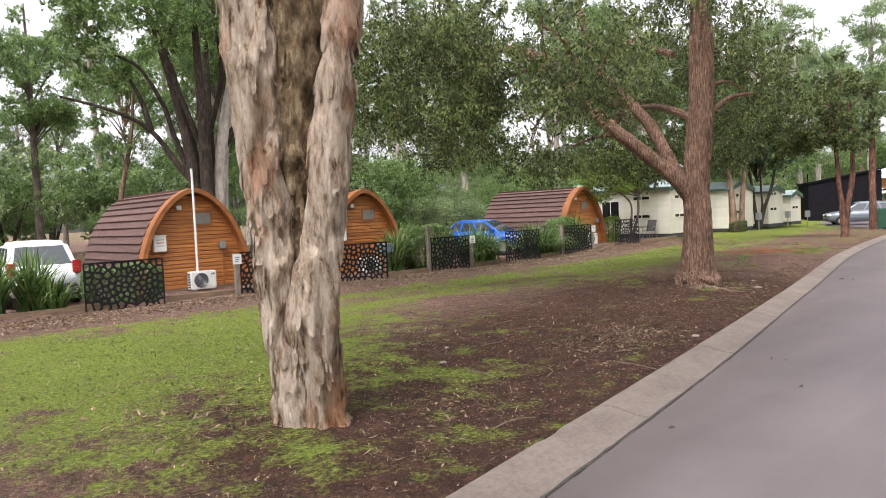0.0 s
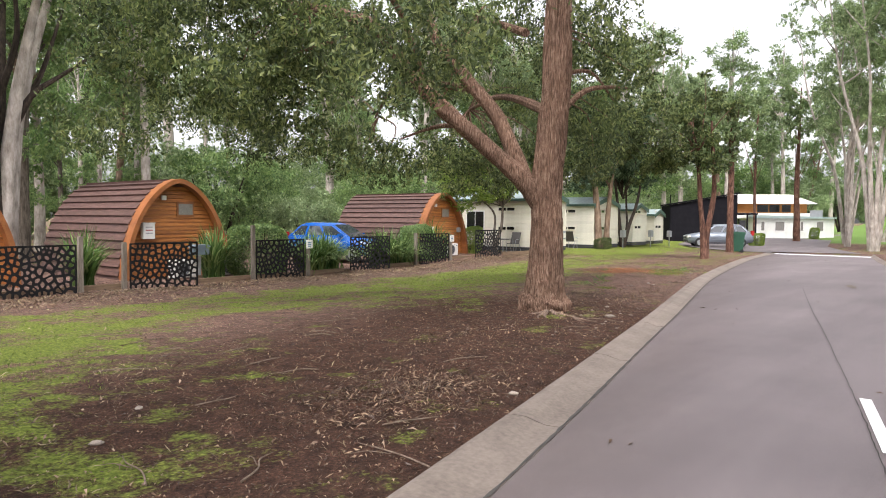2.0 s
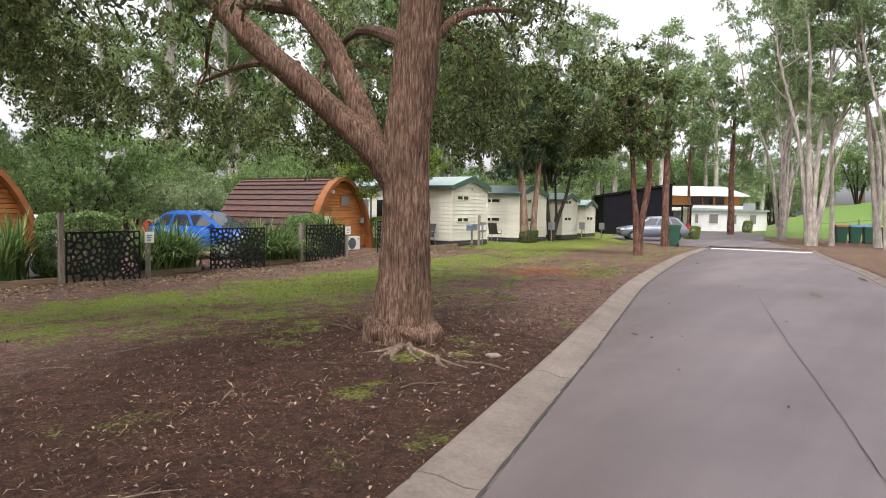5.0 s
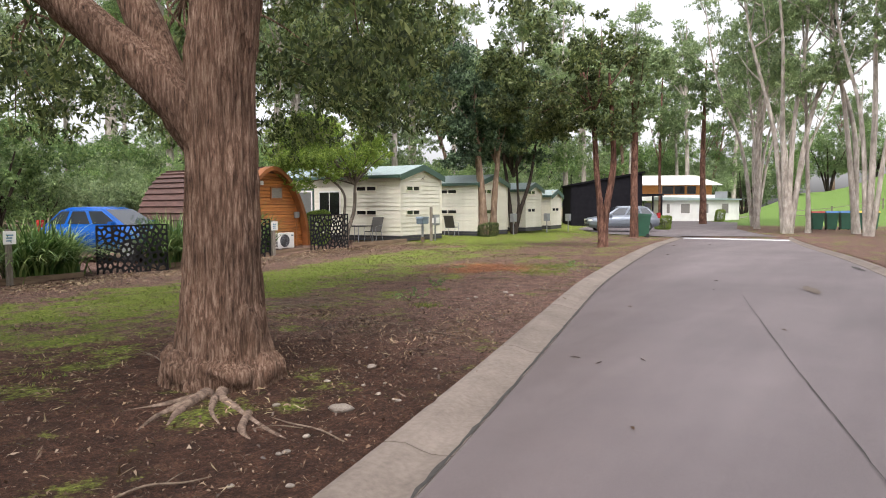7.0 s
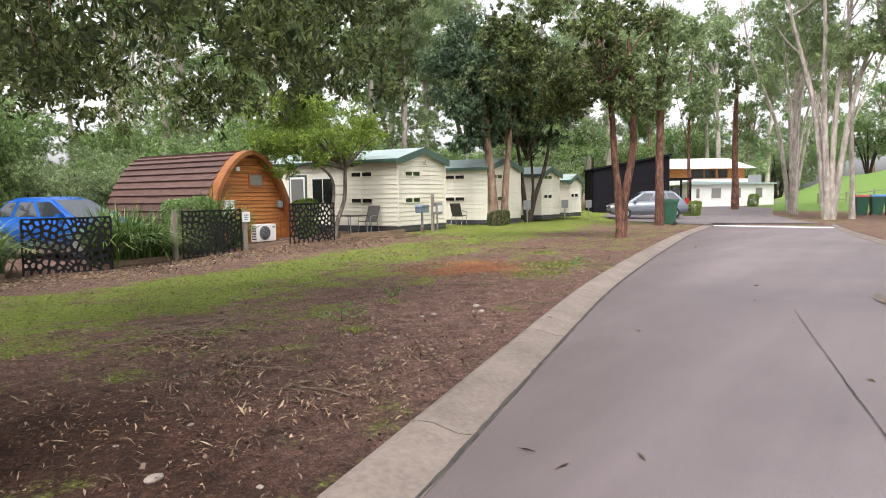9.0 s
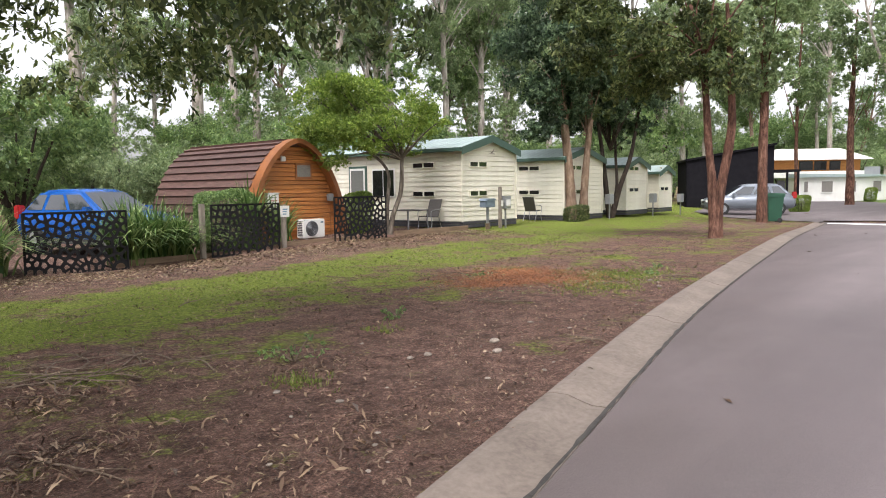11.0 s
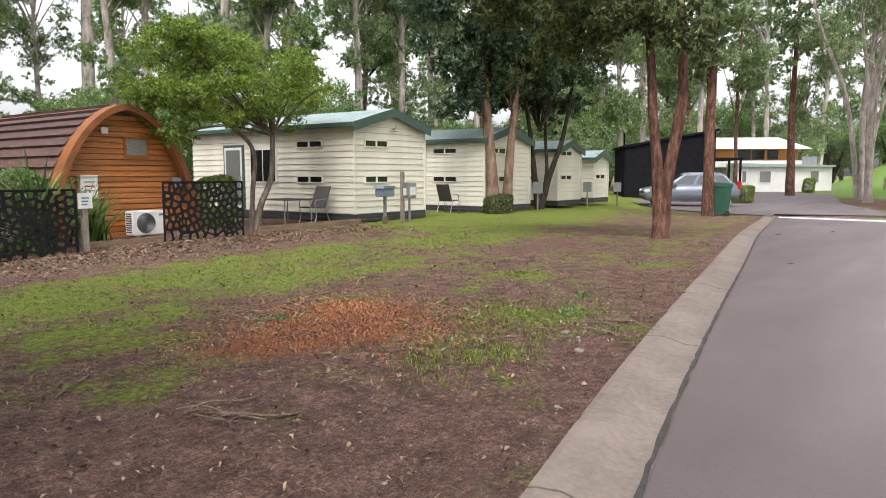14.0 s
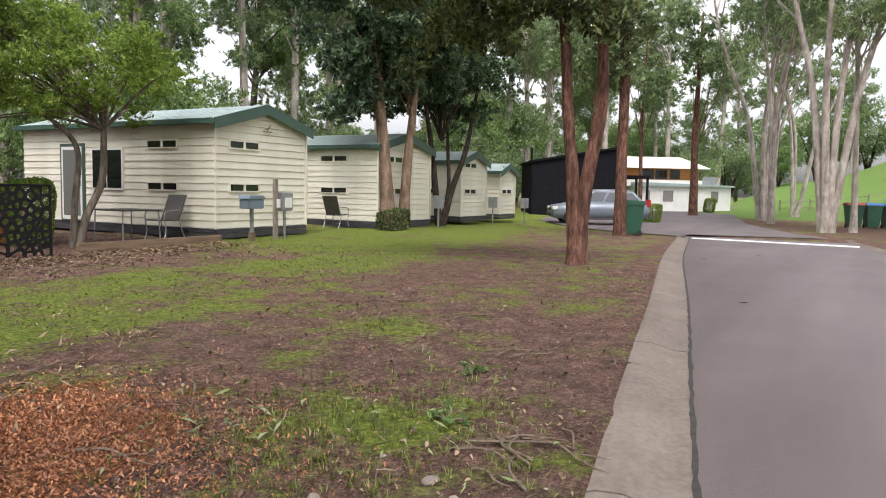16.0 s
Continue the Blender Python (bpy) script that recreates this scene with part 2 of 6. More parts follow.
CHIP = leaf_material("bark_chip", (0.14, 0.045, 0.018), (0.36, 0.13, 0.05), (0.5, 0.23, 0.11), 0.0)
FALLEN = leaf_material("fallen_green_leaf", (0.1, 0.15, 0.055), (0.2, 0.26, 0.12), (0.36, 0.38, 0.24), 0.2)
GRASS = leaf_material("grass_blade", (0.07, 0.1, 0.015), (0.16, 0.21, 0.035), (0.28, 0.32, 0.08), 0.3)
STONE = surface("pebble", (0.14, 0.11, 0.09), (0.33, 0.28, 0.235), 8, 0.85, per=0.25)
GREYBARK = bark_material("greybark", (0.05, 0.042, 0.034), (0.14, 0.115, 0.09), (0.26, 0.22, 0.18), 3.0, (1, 1, 0.2), 0.012, 0.35)
TWIG = surface("twig", (0.07, 0.045, 0.03), (0.2, 0.15, 0.11), 20, 0.9)
CEDAR = surface("cedar_board", (0.17, 0.05, 0.011), (0.5, 0.19, 0.045), 2.5, 0.5, stretch=(0.5, 6, 9), relief=0.25, depth=0.004, fine=14, per=0.16)
RIM = surface("cedar_trim", (0.16, 0.055, 0.017), (0.34, 0.125, 0.038), 3, 0.5, relief=0.25, depth=0.004, per=0.08)
SHINGLE = surface("brown_shingle", (0.04, 0.021, 0.017), (0.14, 0.074, 0.06), 3, 0.6, stretch=(6, 1, 6), relief=0.35, depth=0.006, per=0.22)
CREAM = surface("cream_cladding", (0.6, 0.56, 0.45), (0.8, 0.77, 0.66), 1.3, 0.5, relief=0.06, depth=0.003, per=0.04)
GREENTRIM = paint("green_trim", (0.05, 0.095, 0.075), 0.45)
ROOFGREEN = paint("pale_green_roof", (0.3, 0.37, 0.36), 0.5, metal=0.1)
SKIRT = surface("dark_skirting", (0.025, 0.025, 0.03), (0.06, 0.058, 0.065), 4, 0.7, per=0.15)
GLASS = glass_material("window_glass", (0.012, 0.013, 0.013), 0.06)
CARGLASS = glass_material("car_glass", (0.03, 0.036, 0.042), 0.03)
CARGLASS.node_tree.nodes["Principled BSDF"].inputs["Specular IOR Level"].default_value = 1.0
FLYSCREEN = surface("flyscreen", (0.09, 0.095, 0.085), (0.16, 0.165, 0.15), 60, 0.8)
BLIND = surface("window_blind", (0.13, 0.12, 0.11), (0.24, 0.225, 0.2), 30, 0.5)
BLACKSTEEL = surface("black_steel", (0.007, 0.007, 0.008), (0.016, 0.015, 0.016), 5, 0.75, spec=0.2)
BLACKCLAD = surface("black_cladding", (0.006, 0.006, 0.008), (0.014, 0.013, 0.016), 3, 0.9, per=0.2, spec=0.1)
POST = surface("grey_timber", (0.1, 0.085, 0.068), (0.27, 0.23, 0.19), 5, 0.85, stretch=(4, 4, 0.6), per=0.15)
SLEEPER = surface("sleeper_timber", (0.1, 0.065, 0.04), (0.26, 0.18, 0.115), 4, 0.85, stretch=(0.6, 4, 4), per=0.15)
WHITEPLASTIC = paint("white_plastic", (0.72, 0.71, 0.68), 0.45, 0.06)
GREYMETAL = paint("grey_metal", (0.3, 0.31, 0.32), 0.4, 0.15, 0.5)
LETTERBLUE = paint("blue_grey_metal", (0.17, 0.22, 0.27), 0.45, 0.12, 0.2)
INK = paint("blue_ink", (0.05, 0.17, 0.28), 0.5)
RUBBER = paint("tyre_rubber", (0.02, 0.02, 0.02), 0.85, 0.3)
CARBLUE = paint("blue_car_paint", (0.008, 0.075, 0.3), 0.2, 0.08)
CARSILVER = paint("silver_car_paint", (0.2, 0.225, 0.26), 0.3, 0.05, 0.3)
CARWHITE = paint("white_car_paint", (0.72, 0.73, 0.73), 0.28, 0.05)
LAMPRED = paint("red_lamp", (0.35, 0.02, 0.02), 0.2)
BINGREEN = paint("green_bin_plastic", (0.02, 0.085, 0.05), 0.5, 0.15)
LIDBLUE, LIDYELLOW, LIDRED = paint("blue_lid", (0.04, 0.16, 0.42), 0.5), paint("yellow_lid", (0.55, 0.4, 0.04), 0.5), paint("red_lid", (0.35, 0.03, 0.03), 0.5)
WHITEWALL = surface("white_wall", (0.62, 0.62, 0.58), (0.8, 0.8, 0.76), 0.8, 0.7, relief=0.05)
ORANGEWALL = surface("orange_timber_wall", (0.4, 0.15, 0.035), (0.58, 0.25, 0.07), 1.5, 0.7, stretch=(1, 1, 8))
WHITEROOF = paint("white_roof", (0.75, 0.74, 0.7), 0.45, 0.06)
SLING = surface("sling_fabric", (0.05, 0.045, 0.042), (0.1, 0.09, 0.085), 40, 0.8)

# ---- mesh helpers ----
def link_mesh(name, bm, mat, parent=None, label="", smooth=False):
    me = bpy.data.meshes.new(name)
    bm.to_mesh(me)
    bm.free()
    if smooth:
        me.polygons.foreach_set("use_smooth", [True] * len(me.polygons))
    me.materials.append(mat)
    ob = new(name, me)
    if parent:
        ob.parent = parent
    if label:
        ob["label"] = label
    return ob


def part(name, bm, mat, parent, label="", smooth=False):
    return link_mesh(name, bm, mat, parent, label, smooth)


def share(name, ob, parent, m):
    """Another piece on the same mesh."""
    o = new(name, ob.data)
    o.parent = parent
    o.matrix_basis = m
    return o


def thing(name, m, label, category, group="", kind=""):
    e = new(name)
    e.empty_display_size = 0.2
    e.matrix_basis = m
    return tagged(e, label, category, group, kind)


def box(x0, x1, y0, y1, z0, z1, bevel=0.0, bm=None):
    own = bm or bmesh.new()
    t = bmesh.new() if bevel else own
    vs = [t.verts.new((x, y, z)) for x in (x0, x1) for y in (y0, y1) for z in (z0, z1)]
    for f in ((0, 1, 3, 2), (4, 6, 7, 5), (0, 4, 5, 1), (2, 3, 7, 6), (0, 2, 6, 4), (1, 5, 7, 3)):
        t.faces.new([vs[i] for i in f])
    if bevel:
        bmesh.ops.bevel(t, geom=t.edges[:], offset=bevel, segments=2, affect="EDGES", clamp_overlap=True)
        me = bpy.data.meshes.new("tmp")
        t.to_mesh(me)
        t.free()
        own.from_mesh(me)
        bpy.data.meshes.remove(me)
    return own


def tube(points, radii, sides=10, bm=None, wobble=0.0, seed=0.0, cap=True):
    """A tapered round bar along points, with uneven girth."""
    bm = bm or bmesh.new()
    pts = [Vector(p) for p in points]
    rings = []
    side = None
    for i, p in enumerate(pts):
        d = (pts[min(i + 1, len(pts) - 1)] - pts[max(i - 1, 0)]).normalized()
        ref = side if side is not None else (Vector((1, 0, 0)) if abs(d.x) < 0.9 else Vector((0, 1, 0)))
        u = (ref - d * ref.dot(d)).normalized()
        side = u
        w = d.cross(u)
        ring = []
        for k in range(sides):
            a = 2 * math.pi * k / sides
            q = u * math.cos(a) + w * math.sin(a)
            r = radii[i]
            if wobble:
                s = p + q * r
                r *= 1 + wobble * (noise.noise(Vector((s.x * 2.2 + seed, s.y * 2.2, s.z * 0.9))) + 0.5 * noise.noise(Vector((s.x * 7 + seed, s.y * 7, s.z * 2.2))))
            ring.append(bm.verts.new(p + q * r))
        rings.append(ring)
    for a, b in zip(rings, rings[1:]):
        for k in range(sides):
            bm.faces.new((a[k], a[(k + 1) % sides], b[(k + 1) % sides], b[k]))
    if cap:
        bm.faces.new(rings[-1])
        bm.faces.new(rings[0][::-1])
    return bm


def curve_points(points, radii, n):
    """Catmull-Rom through points, n steps a stretch."""
    P = [Vector(p) for p in points]
    out, rr = [], []
    for i in range(len(P) - 1):
        a, b, c, d = P[max(i - 1, 0)], P[i], P[i + 1], P[min(i + 2, len(P) - 1)]
        for k in range(n):
            t = k / n
            out.append(0.5 * (2 * b + (c - a) * t + (2 * a - 5 * b + 4 * c - d) * t * t + (3 * b - a - 3 * c + d) * t ** 3))
            rr.append(radii[i] * (1 - t) + radii[i + 1] * t)
    return out + [P[-1]], rr + [radii[-1]]


def limb(points, radii, sides=10, n=5, bm=None, wobble=0.12, seed=0.0):
    return tube(*curve_points(points, radii, n), sides=sides, bm=bm, wobble=wobble, seed=seed)


def prism(outline, y0, y1, bm=None):
    """An outline in x and z, drawn out from y0 to y1."""
    bm = bm or bmesh.new()
    a = [bm.verts.new((x, y0, z)) for x, z in outline]
    b = [bm.verts.new((x, y1, z)) for x, z in outline]
    bm.faces.new(a)
    bm.faces.new(b[::-1])
    for i in range(len(a)):
        j = (i + 1) % len(a)
        bm.faces.new((a[j], a[i], b[i], b[j]))
    return bm


def raw_mesh(name, verts, faces, mat, parent=None):
    """A mesh of quads from arrays."""
    me = bpy.data.meshes.new(name)
    verts, faces = np.asarray(verts, np.float32), np.asarray(faces, np.int32)
    k = faces.shape[1]
    me.vertices.add(len(verts))
    me.vertices.foreach_set("co", verts.ravel())
    me.loops.add(faces.size)
    me.loops.foreach_set("vertex_index", faces.ravel())
    me.polygons.add(len(faces))
    me.polygons.foreach_set("loop_start", np.arange(0, faces.size, k, dtype=np.int32))
    me.update(calc_edges=True)
    me.validate()
    me.materials.append(mat)
    ob = new(name, me)
    if parent:
        ob.parent = parent
    return ob


def leaves(name, centres, size, mat, parent, rng, slim=0.35, droop=0.5):
    """Small folded leaves, one island each, at the centres."""
    n = len(centres)
    d = rng.normal(size=(n, 3))
    d[:, 2] -= droop
    d /= np.linalg.norm(d, axis=1)[:, None]
    u = np.cross(d, rng.normal(size=(n, 3)))
    u /= np.linalg.norm(u, axis=1)[:, None]
    s = (size * rng.uniform(0.6, 1.4, n))[:, None]
    c = np.asarray(centres)
    q = np.stack([c - d * s * 0.5, c + u * s * slim * 0.5, c + d * s * 0.5, c - u * s * slim * 0.5], 1)
    return raw_mesh(name, q.reshape(-1, 3), np.arange(4 * n).reshape(-1, 4), mat, parent)


def cloud(rng, blobs, n):
    """Leaf places in sprays: each blob (x, y, z, rx, ry, rz) is filled by short twigs of leaves, densest towards its skin."""
    vol = np.array([b[3] * b[4] * b[5] for b in blobs]) ** 0.75
    out = []
    for b, share_ in zip(blobs, vol / vol.sum()):
        k = max(12, int(n * share_))
        tw = max(3, k // 20)
        d = rng.normal(size=(tw, 3))
        d /= np.linalg.norm(d, axis=1)[:, None]
        base = np.array(b[:3]) + d * (rng.uniform(0.15, 1.0, (tw, 1)) ** 0.5) * np.array(b[3:])
        way = d * np.array(b[3:]) * 0.22 + rng.normal(size=(tw, 3)) * 0.1 * min(b[3:])
        pick = rng.integers(0, tw, k)
        out.append(base[pick] + way[pick] * rng.uniform(-1, 1, (k, 1)) + rng.normal(size=(k, 3)) * 0.06 * np.mean(b[3:]))
    return np.concatenate(out)


# ---- lie of the land ----
KX = np.array([-60, 1.0, 6.6, 11.2, 15.2, 18.5, 23.5, 27.0, 37.0, 43.2, 60, 90])
KY = np.array([-12.2, 0.6, 1.82, 2.91, 3.82, 4.75, 5.86, 6.42, 8.38, 9.35, 12.2, 17.0])


def kerb_y(x):
    """The grass-side edge of the kerb."""
    return np.mean([np.interp(np.asarray(x, float) + d, KX, KY) for d in (-3, -1.5, 0, 1.5, 3)], axis=0)


def smooth(a, b, x):
    t = np.clip((np.asarray(x, float) - a) / (b - a), 0, 1)
    return t * t * (3 - 2 * t)


def land(x, y):
    """Height of the ground, without its roughness."""
    x, y = np.asarray(x, float), np.asarray(y, float)
    z = -0.34 * smooth(26, 50, x)
    side = smooth(3, 11, y - kerb_y(x))
    z = z - side * (0.24 - 0.2 * smooth(20, 30, x)) + side * 0.3 * smooth(30, 46, x)
    right = smooth(4, 40, kerb_y(x) - 6 - y)
    far = smooth(70, 140, x)
    hill = 3.4 * smooth(86, 128, x) * smooth(19, 11, y)
    return z + hill + far * smooth(-2, -22, y - 12) * 6 + right * 0.6 * smooth(40, 90, x)


ROAD_W, GUTTER = 5.5, 0.45
us = np.concatenate([np.arange(-300, -12, 18), np.arange(-12, 46, 0.3), np.arange(46, 80, 1.5), np.arange(80, 560, 16)])
vs = np.concatenate([np.arange(-400, -40, 24), np.arange(-40, -7, 2.2), [-6.1, -5.95, -5.8, -4, -2, -0.6, -0.25, -0.12, -0.06, 0.0, 0.06], np.arange(0.15, 14, 0.22), np.arange(14, 30, 1.2), np.arange(30, 460, 20)])
U, V = np.meshgrid(us, vs, indexing="ij")
YK = kerb_y(np.clip(U, -60, 90))
GX, GY = U, YK + V
GZ = land(GX, GY)
onroad = (V > -5.9) & (V < -0.13) & (U < 49)
GZ = GZ - 0.22 * onroad
rough = np.array([0.05 * noise.noise(Vector((a * 0.45, b * 0.45, 0))) + 0.022 * noise.noise(Vector((a * 1.7, b * 1.7, 3))) + 0.01 * noise.noise(Vector((a * 5, b * 5, 7))) for a, b in zip(GX.ravel(), GY.ravel())]).reshape(GX.shape)
GZ = GZ + rough * smooth(0.0, 1.2, V) * (V > 0)
lip = (V > -0.13) & (V < 0.1)
GZ = np.where(lip, GZ + 0.004 + np.array([0.03 * noise.noise(Vector((a * 2.3, b * 9, 1))) + 0.02 * noise.noise(Vector((a * 9, b * 9, 4))) for a, b in zip(U.ravel(), V.ravel())]).reshape(U.shape) + 0.12 * np.minimum(V, 0), GZ)


def patch(x, y, cx, cy, rx, ry, turn=0.2):
    c, s = math.cos(turn), math.sin(turn)
    a, b = (x - cx) * c + (y - cy) * s, -(x - cx) * s + (y - cy) * c
    return np.exp(-((a / rx) ** 2 + (b / ry) ** 2))


def moss_at(x, y):
    """How green the ground is."""
    v = y - kerb_y(x)
    g = 0.24 - 0.2 * (1 - smooth(3.5, 6, v)) * smooth(3, 5, x) * (1 - smooth(12, 14, x)) + 0.13 * smooth(17, 20, x) * smooth(3, 5, v) * (1 - smooth(9, 11, v)) + 0.36 * smooth(3.5, 7, v) * (1 - smooth(10.5, 12.5, v)) + 0.42 * patch(x, y, 1.5, 8.5, 4, 5) + 0.3 * patch(x, y, 4, 6.5, 2.5, 2) + 0.25 * patch(x, y, -1, 4, 3, 2)
    g = g - 0.4 * patch(x, y, 8, 8, 4, 1.5) + 0.3 * patch(x, y, 12.2, 7.4, 1.6, 1.3) + 0.3 * patch(x, y, 12.0, 4.3, 0.5, 0.4) + 0.35 * patch(x, y, 11.9, 6.4, 0.8, 0.5)
    g = g + 0.45 * patch(x, y, 23.6, 7.1, 0.8, 0.8) + 0.4 * patch(x, y, 22.1, 7.2, 0.6, 0.35) + 0.12 * smooth(27, 33, x) * (v > 0.5) - 0.3 * patch(x, y, 20, 6.5, 3, 1.2)
    return g - 0.55 * smooth(12.6, 14.0, y) * (1 - smooth(22, 28, y)) * (1 - smooth(29, 34, x)) + 0.2 * patch(x, y, 24, 10.5, 7, 2.2) + 0.22 * patch(x, y, 17, 9.5, 4, 2.2) - 0.3 * patch(x, y, 14.6, 5.4, 1.6, 0.9)


def chip_at(x, y):
    return 1.25 * patch(x, y, 22.6, 8.1, 1.2, 1.05) - 0.15


def dark_soil_at(x, y):
    """Where the soil is darker and browner: near the kerb and round the trunks."""
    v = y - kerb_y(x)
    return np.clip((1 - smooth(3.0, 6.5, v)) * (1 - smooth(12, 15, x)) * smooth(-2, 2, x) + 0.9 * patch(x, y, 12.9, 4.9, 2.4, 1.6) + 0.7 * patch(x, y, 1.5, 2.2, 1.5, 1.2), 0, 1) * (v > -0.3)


def lawn_at(x, y):
    return np.clip(smooth(69, 75, x) * smooth(19, 13, y) + smooth(95, 120, x), 0, 1) * (y < 40)


idx = np.arange(U.size).reshape(U.shape)
quads = np.stack([idx[:-1, :-1], idx[1:, :-1], idx[1:, 1:], idx[:-1, 1:]], -1).reshape(-1, 4)
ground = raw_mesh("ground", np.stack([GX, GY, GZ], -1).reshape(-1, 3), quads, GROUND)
for key, fn in (("moss", moss_at), ("chip", chip_at), ("lawn", lawn_at), ("dark_soil", dark_soil_at)):
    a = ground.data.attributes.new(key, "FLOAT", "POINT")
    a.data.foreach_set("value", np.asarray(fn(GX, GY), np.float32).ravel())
ground.data.polygons.foreach_set("use_smooth", [True] * len(ground.data.polygons))
tagged(ground, "bare brown soil with moss, grass and leaf litter", "ground", kind="structure")


def gz(x, y):
    """Height of the built ground under a point."""
    u, v = float(x), float(y - kerb_y(x))
    i = int(np.clip(np.searchsorted(us, u) - 1, 0, len(us) - 2))
    j = int(np.clip(np.searchsorted(vs, v) - 1, 0, len(vs) - 2))
    a, b = (u - us[i]) / (us[i + 1] - us[i]), (v - vs[j]) / (vs[j + 1] - vs[j])
    return float(GZ[i, j] * (1 - a) * (1 - b) + GZ[i + 1, j] * a * (1 - b) + GZ[i, j + 1] * (1 - a) * b + GZ[i + 1, j + 1] * a * b)


# ---- road ----
def ribbon(name, xs, v0, v1, lift, mat, n=1):
    xs = np.asarray(xs, float)
    w = np.linspace(v0, v1, n + 1)
    X, W = np.meshgrid(xs, w, indexing="ij")
    Y = kerb_y(X) + W
    i = np.arange(X.size).reshape(X.shape)
    q = np.stack([i[:-1, :-1], i[1:, :-1], i[1:, 1:], i[:-1, 1:]], -1).reshape(-1, 4)
    return raw_mesh(name, np.stack([X, Y, land(X, kerb_y(X)) + lift], -1).reshape(-1, 3), q[:, ::-1] if v1 < v0 else q, mat)


road = ribbon("road", np.arange(-60, 50.5, 1.0), -ROAD_W, -0.36, -0.036, ASPHALT, 16)
RV = np.tile(np.linspace(-ROAD_W, -0.36, 17), len(np.arange(-60, 50.5, 1.0)))
road.data.attributes.new("silt", "FLOAT", "POINT").data.foreach_set("value", np.asarray(smooth(-2.0, -0.5, RV), np.float32))
tagged(road, "smooth grey-mauve asphalt park road", "road", kind="structure")
AX, AY = np.meshgrid(np.arange(47, 98, 1.5), np.linspace(0, 1, 12), indexing="ij")
AYY = kerb_y(AX) - np.interp(AX, [47, 49.9, 50, 54, 62, 98], [0.3, 0.3, 5.2, 4.2, 3.2, 3.2]) + AY * np.interp(AX, [47, 49.9, 50, 54, 60, 70, 98], [0.1, 4.5, 9.4, 11.0, 10.7, 8.0, 7.7])
ai = np.arange(AX.size).reshape(AX.shape)
yard = raw_mesh("road", np.stack([AX, AYY, np.maximum(land(AX, AYY), land(AX, kerb_y(AX))) + 0.03], -1).reshape(-1, 3), np.stack([ai[:-1, :-1], ai[1:, :-1], ai[1:, 1:], ai[:-1, 1:]], -1).reshape(-1, 4), ASPHALT)
tagged(yard, "pale asphalt parking yard before the sheds", "road", kind="structure")


def kerb_width(x):
    """Kerb and channel together, narrowing a little along the road."""
    return float(0.48 - 0.07 * smooth(5, 12, x))


def kerb_run(name, x0, x1, v_edge, flip, label):
    """A rolled concrete kerb of cast lengths, each a piece."""
    t = thing(name, Matrix(), label, "kerb", kind="structure")
    step, x = 2.9, x0
    prof = [(0.0, -0.2), (0.0, 0.012), (0.04, 0.022), (0.15, 0.018), (0.25, -0.012), (0.32, -0.03), (GUTTER, -0.03), (GUTTER, -0.2)]
    while x < x1:
        bm = bmesh.new()
        rings = []
        for k in range(5):
            xx = x + 0.008 + (step - 0.016) * k / 4
            yk, zz = float(kerb_y(xx)), float(land(xx, kerb_y(xx)))
            rings.append([bm.verts.new((xx + 0.2 * a, yk + v_edge - flip * a * kerb_width(xx) / GUTTER, zz + b + 0.004 * noise.noise(Vector((xx * 1.3, a * 9, 0))))) for a, b in prof])
        for a, b in zip(rings, rings[1:]):
            for i in range(len(prof) - 1):
                bm.faces.new((a[i], b[i], b[i + 1], a[i + 1]))
        bm.faces.new(rings[0])
        bm.faces.new(rings[-1][::-1])
        bmesh.ops.recalc_face_normals(bm, faces=bm.faces[:])
        part("kerb_stone", bm, CONCRETE, t)
        x += step
    return t


kerb_run("kerb_1", -14.1, 49, 0.0, 1, "worn rolled concrete kerb with cracked joints")
kerb_run("kerb_2", -14, 47, -ROAD_W - 0.3, -0.75, "low worn concrete kerb along the far verge")


def seam(pts, width, lift, mat, name, label, category):
    """A thin uneven strip laid on the road along points (x, offset from the kerb)."""
    rng = np.random.default_rng(int(abs(pts[0][0]) * 100))
    V_, F_ = [], []
    xs = np.linspace(pts[0][0], pts[-1][0], max(3, int(abs(pts[-1][0] - pts[0][0]) * 9)))
    for i, x in enumerate(xs):
        v = np.interp(x, [p[0] for p in pts], [p[1] for p in pts]) + rng.normal() * 0.003
        w = width * rng.uniform(0.5, 1.3)
        y, z = float(kerb_y(x)) + v, float(land(x, kerb_y(x))) - 0.035 + lift
        V_ += [(x, y - w / 2, z), (x, y + w / 2, z)]
        if i:
            F_.append((2 * i - 2, 2 * i, 2 * i + 1, 2 * i - 1))
    return tagged(raw_mesh(name, V_, F_, mat), label, category, kind="structure")


seam([(x, -kerb_width(x) - 0.008) for x in range(-14, 49)], 0.03, 0.009, CRACK, "gutter_joint", "dark open joint between kerb and asphalt", "joint")
seam([(5.5, -2.75), (8.4, -2.75), (11, -2.72), (15.2, -2.68), (20.6, -2.72)], 0.009, 0.009, CRACK, "road_crack", "dark lengthwise crack in the asphalt", "crack")
for x0, x1, v0 in ((7.2, 8.9, -2.78), (-2.5, 0.2, -2.8)):
    bm = bmesh.new()
    z = float(land(x0, kerb_y(x0))) - 0.024
    bm.faces.new([bm.verts.new((x, float(kerb_y(x)) + v, z)) for x, v in ((x0, v0 - 0.1), (x1, v0 - 0.1), (x1, v0), (x0, v0))])
    tagged(link_mesh("road_marking", bm, WHITE_LINE), "white painted dash on the asphalt", "road marking", kind="structure")
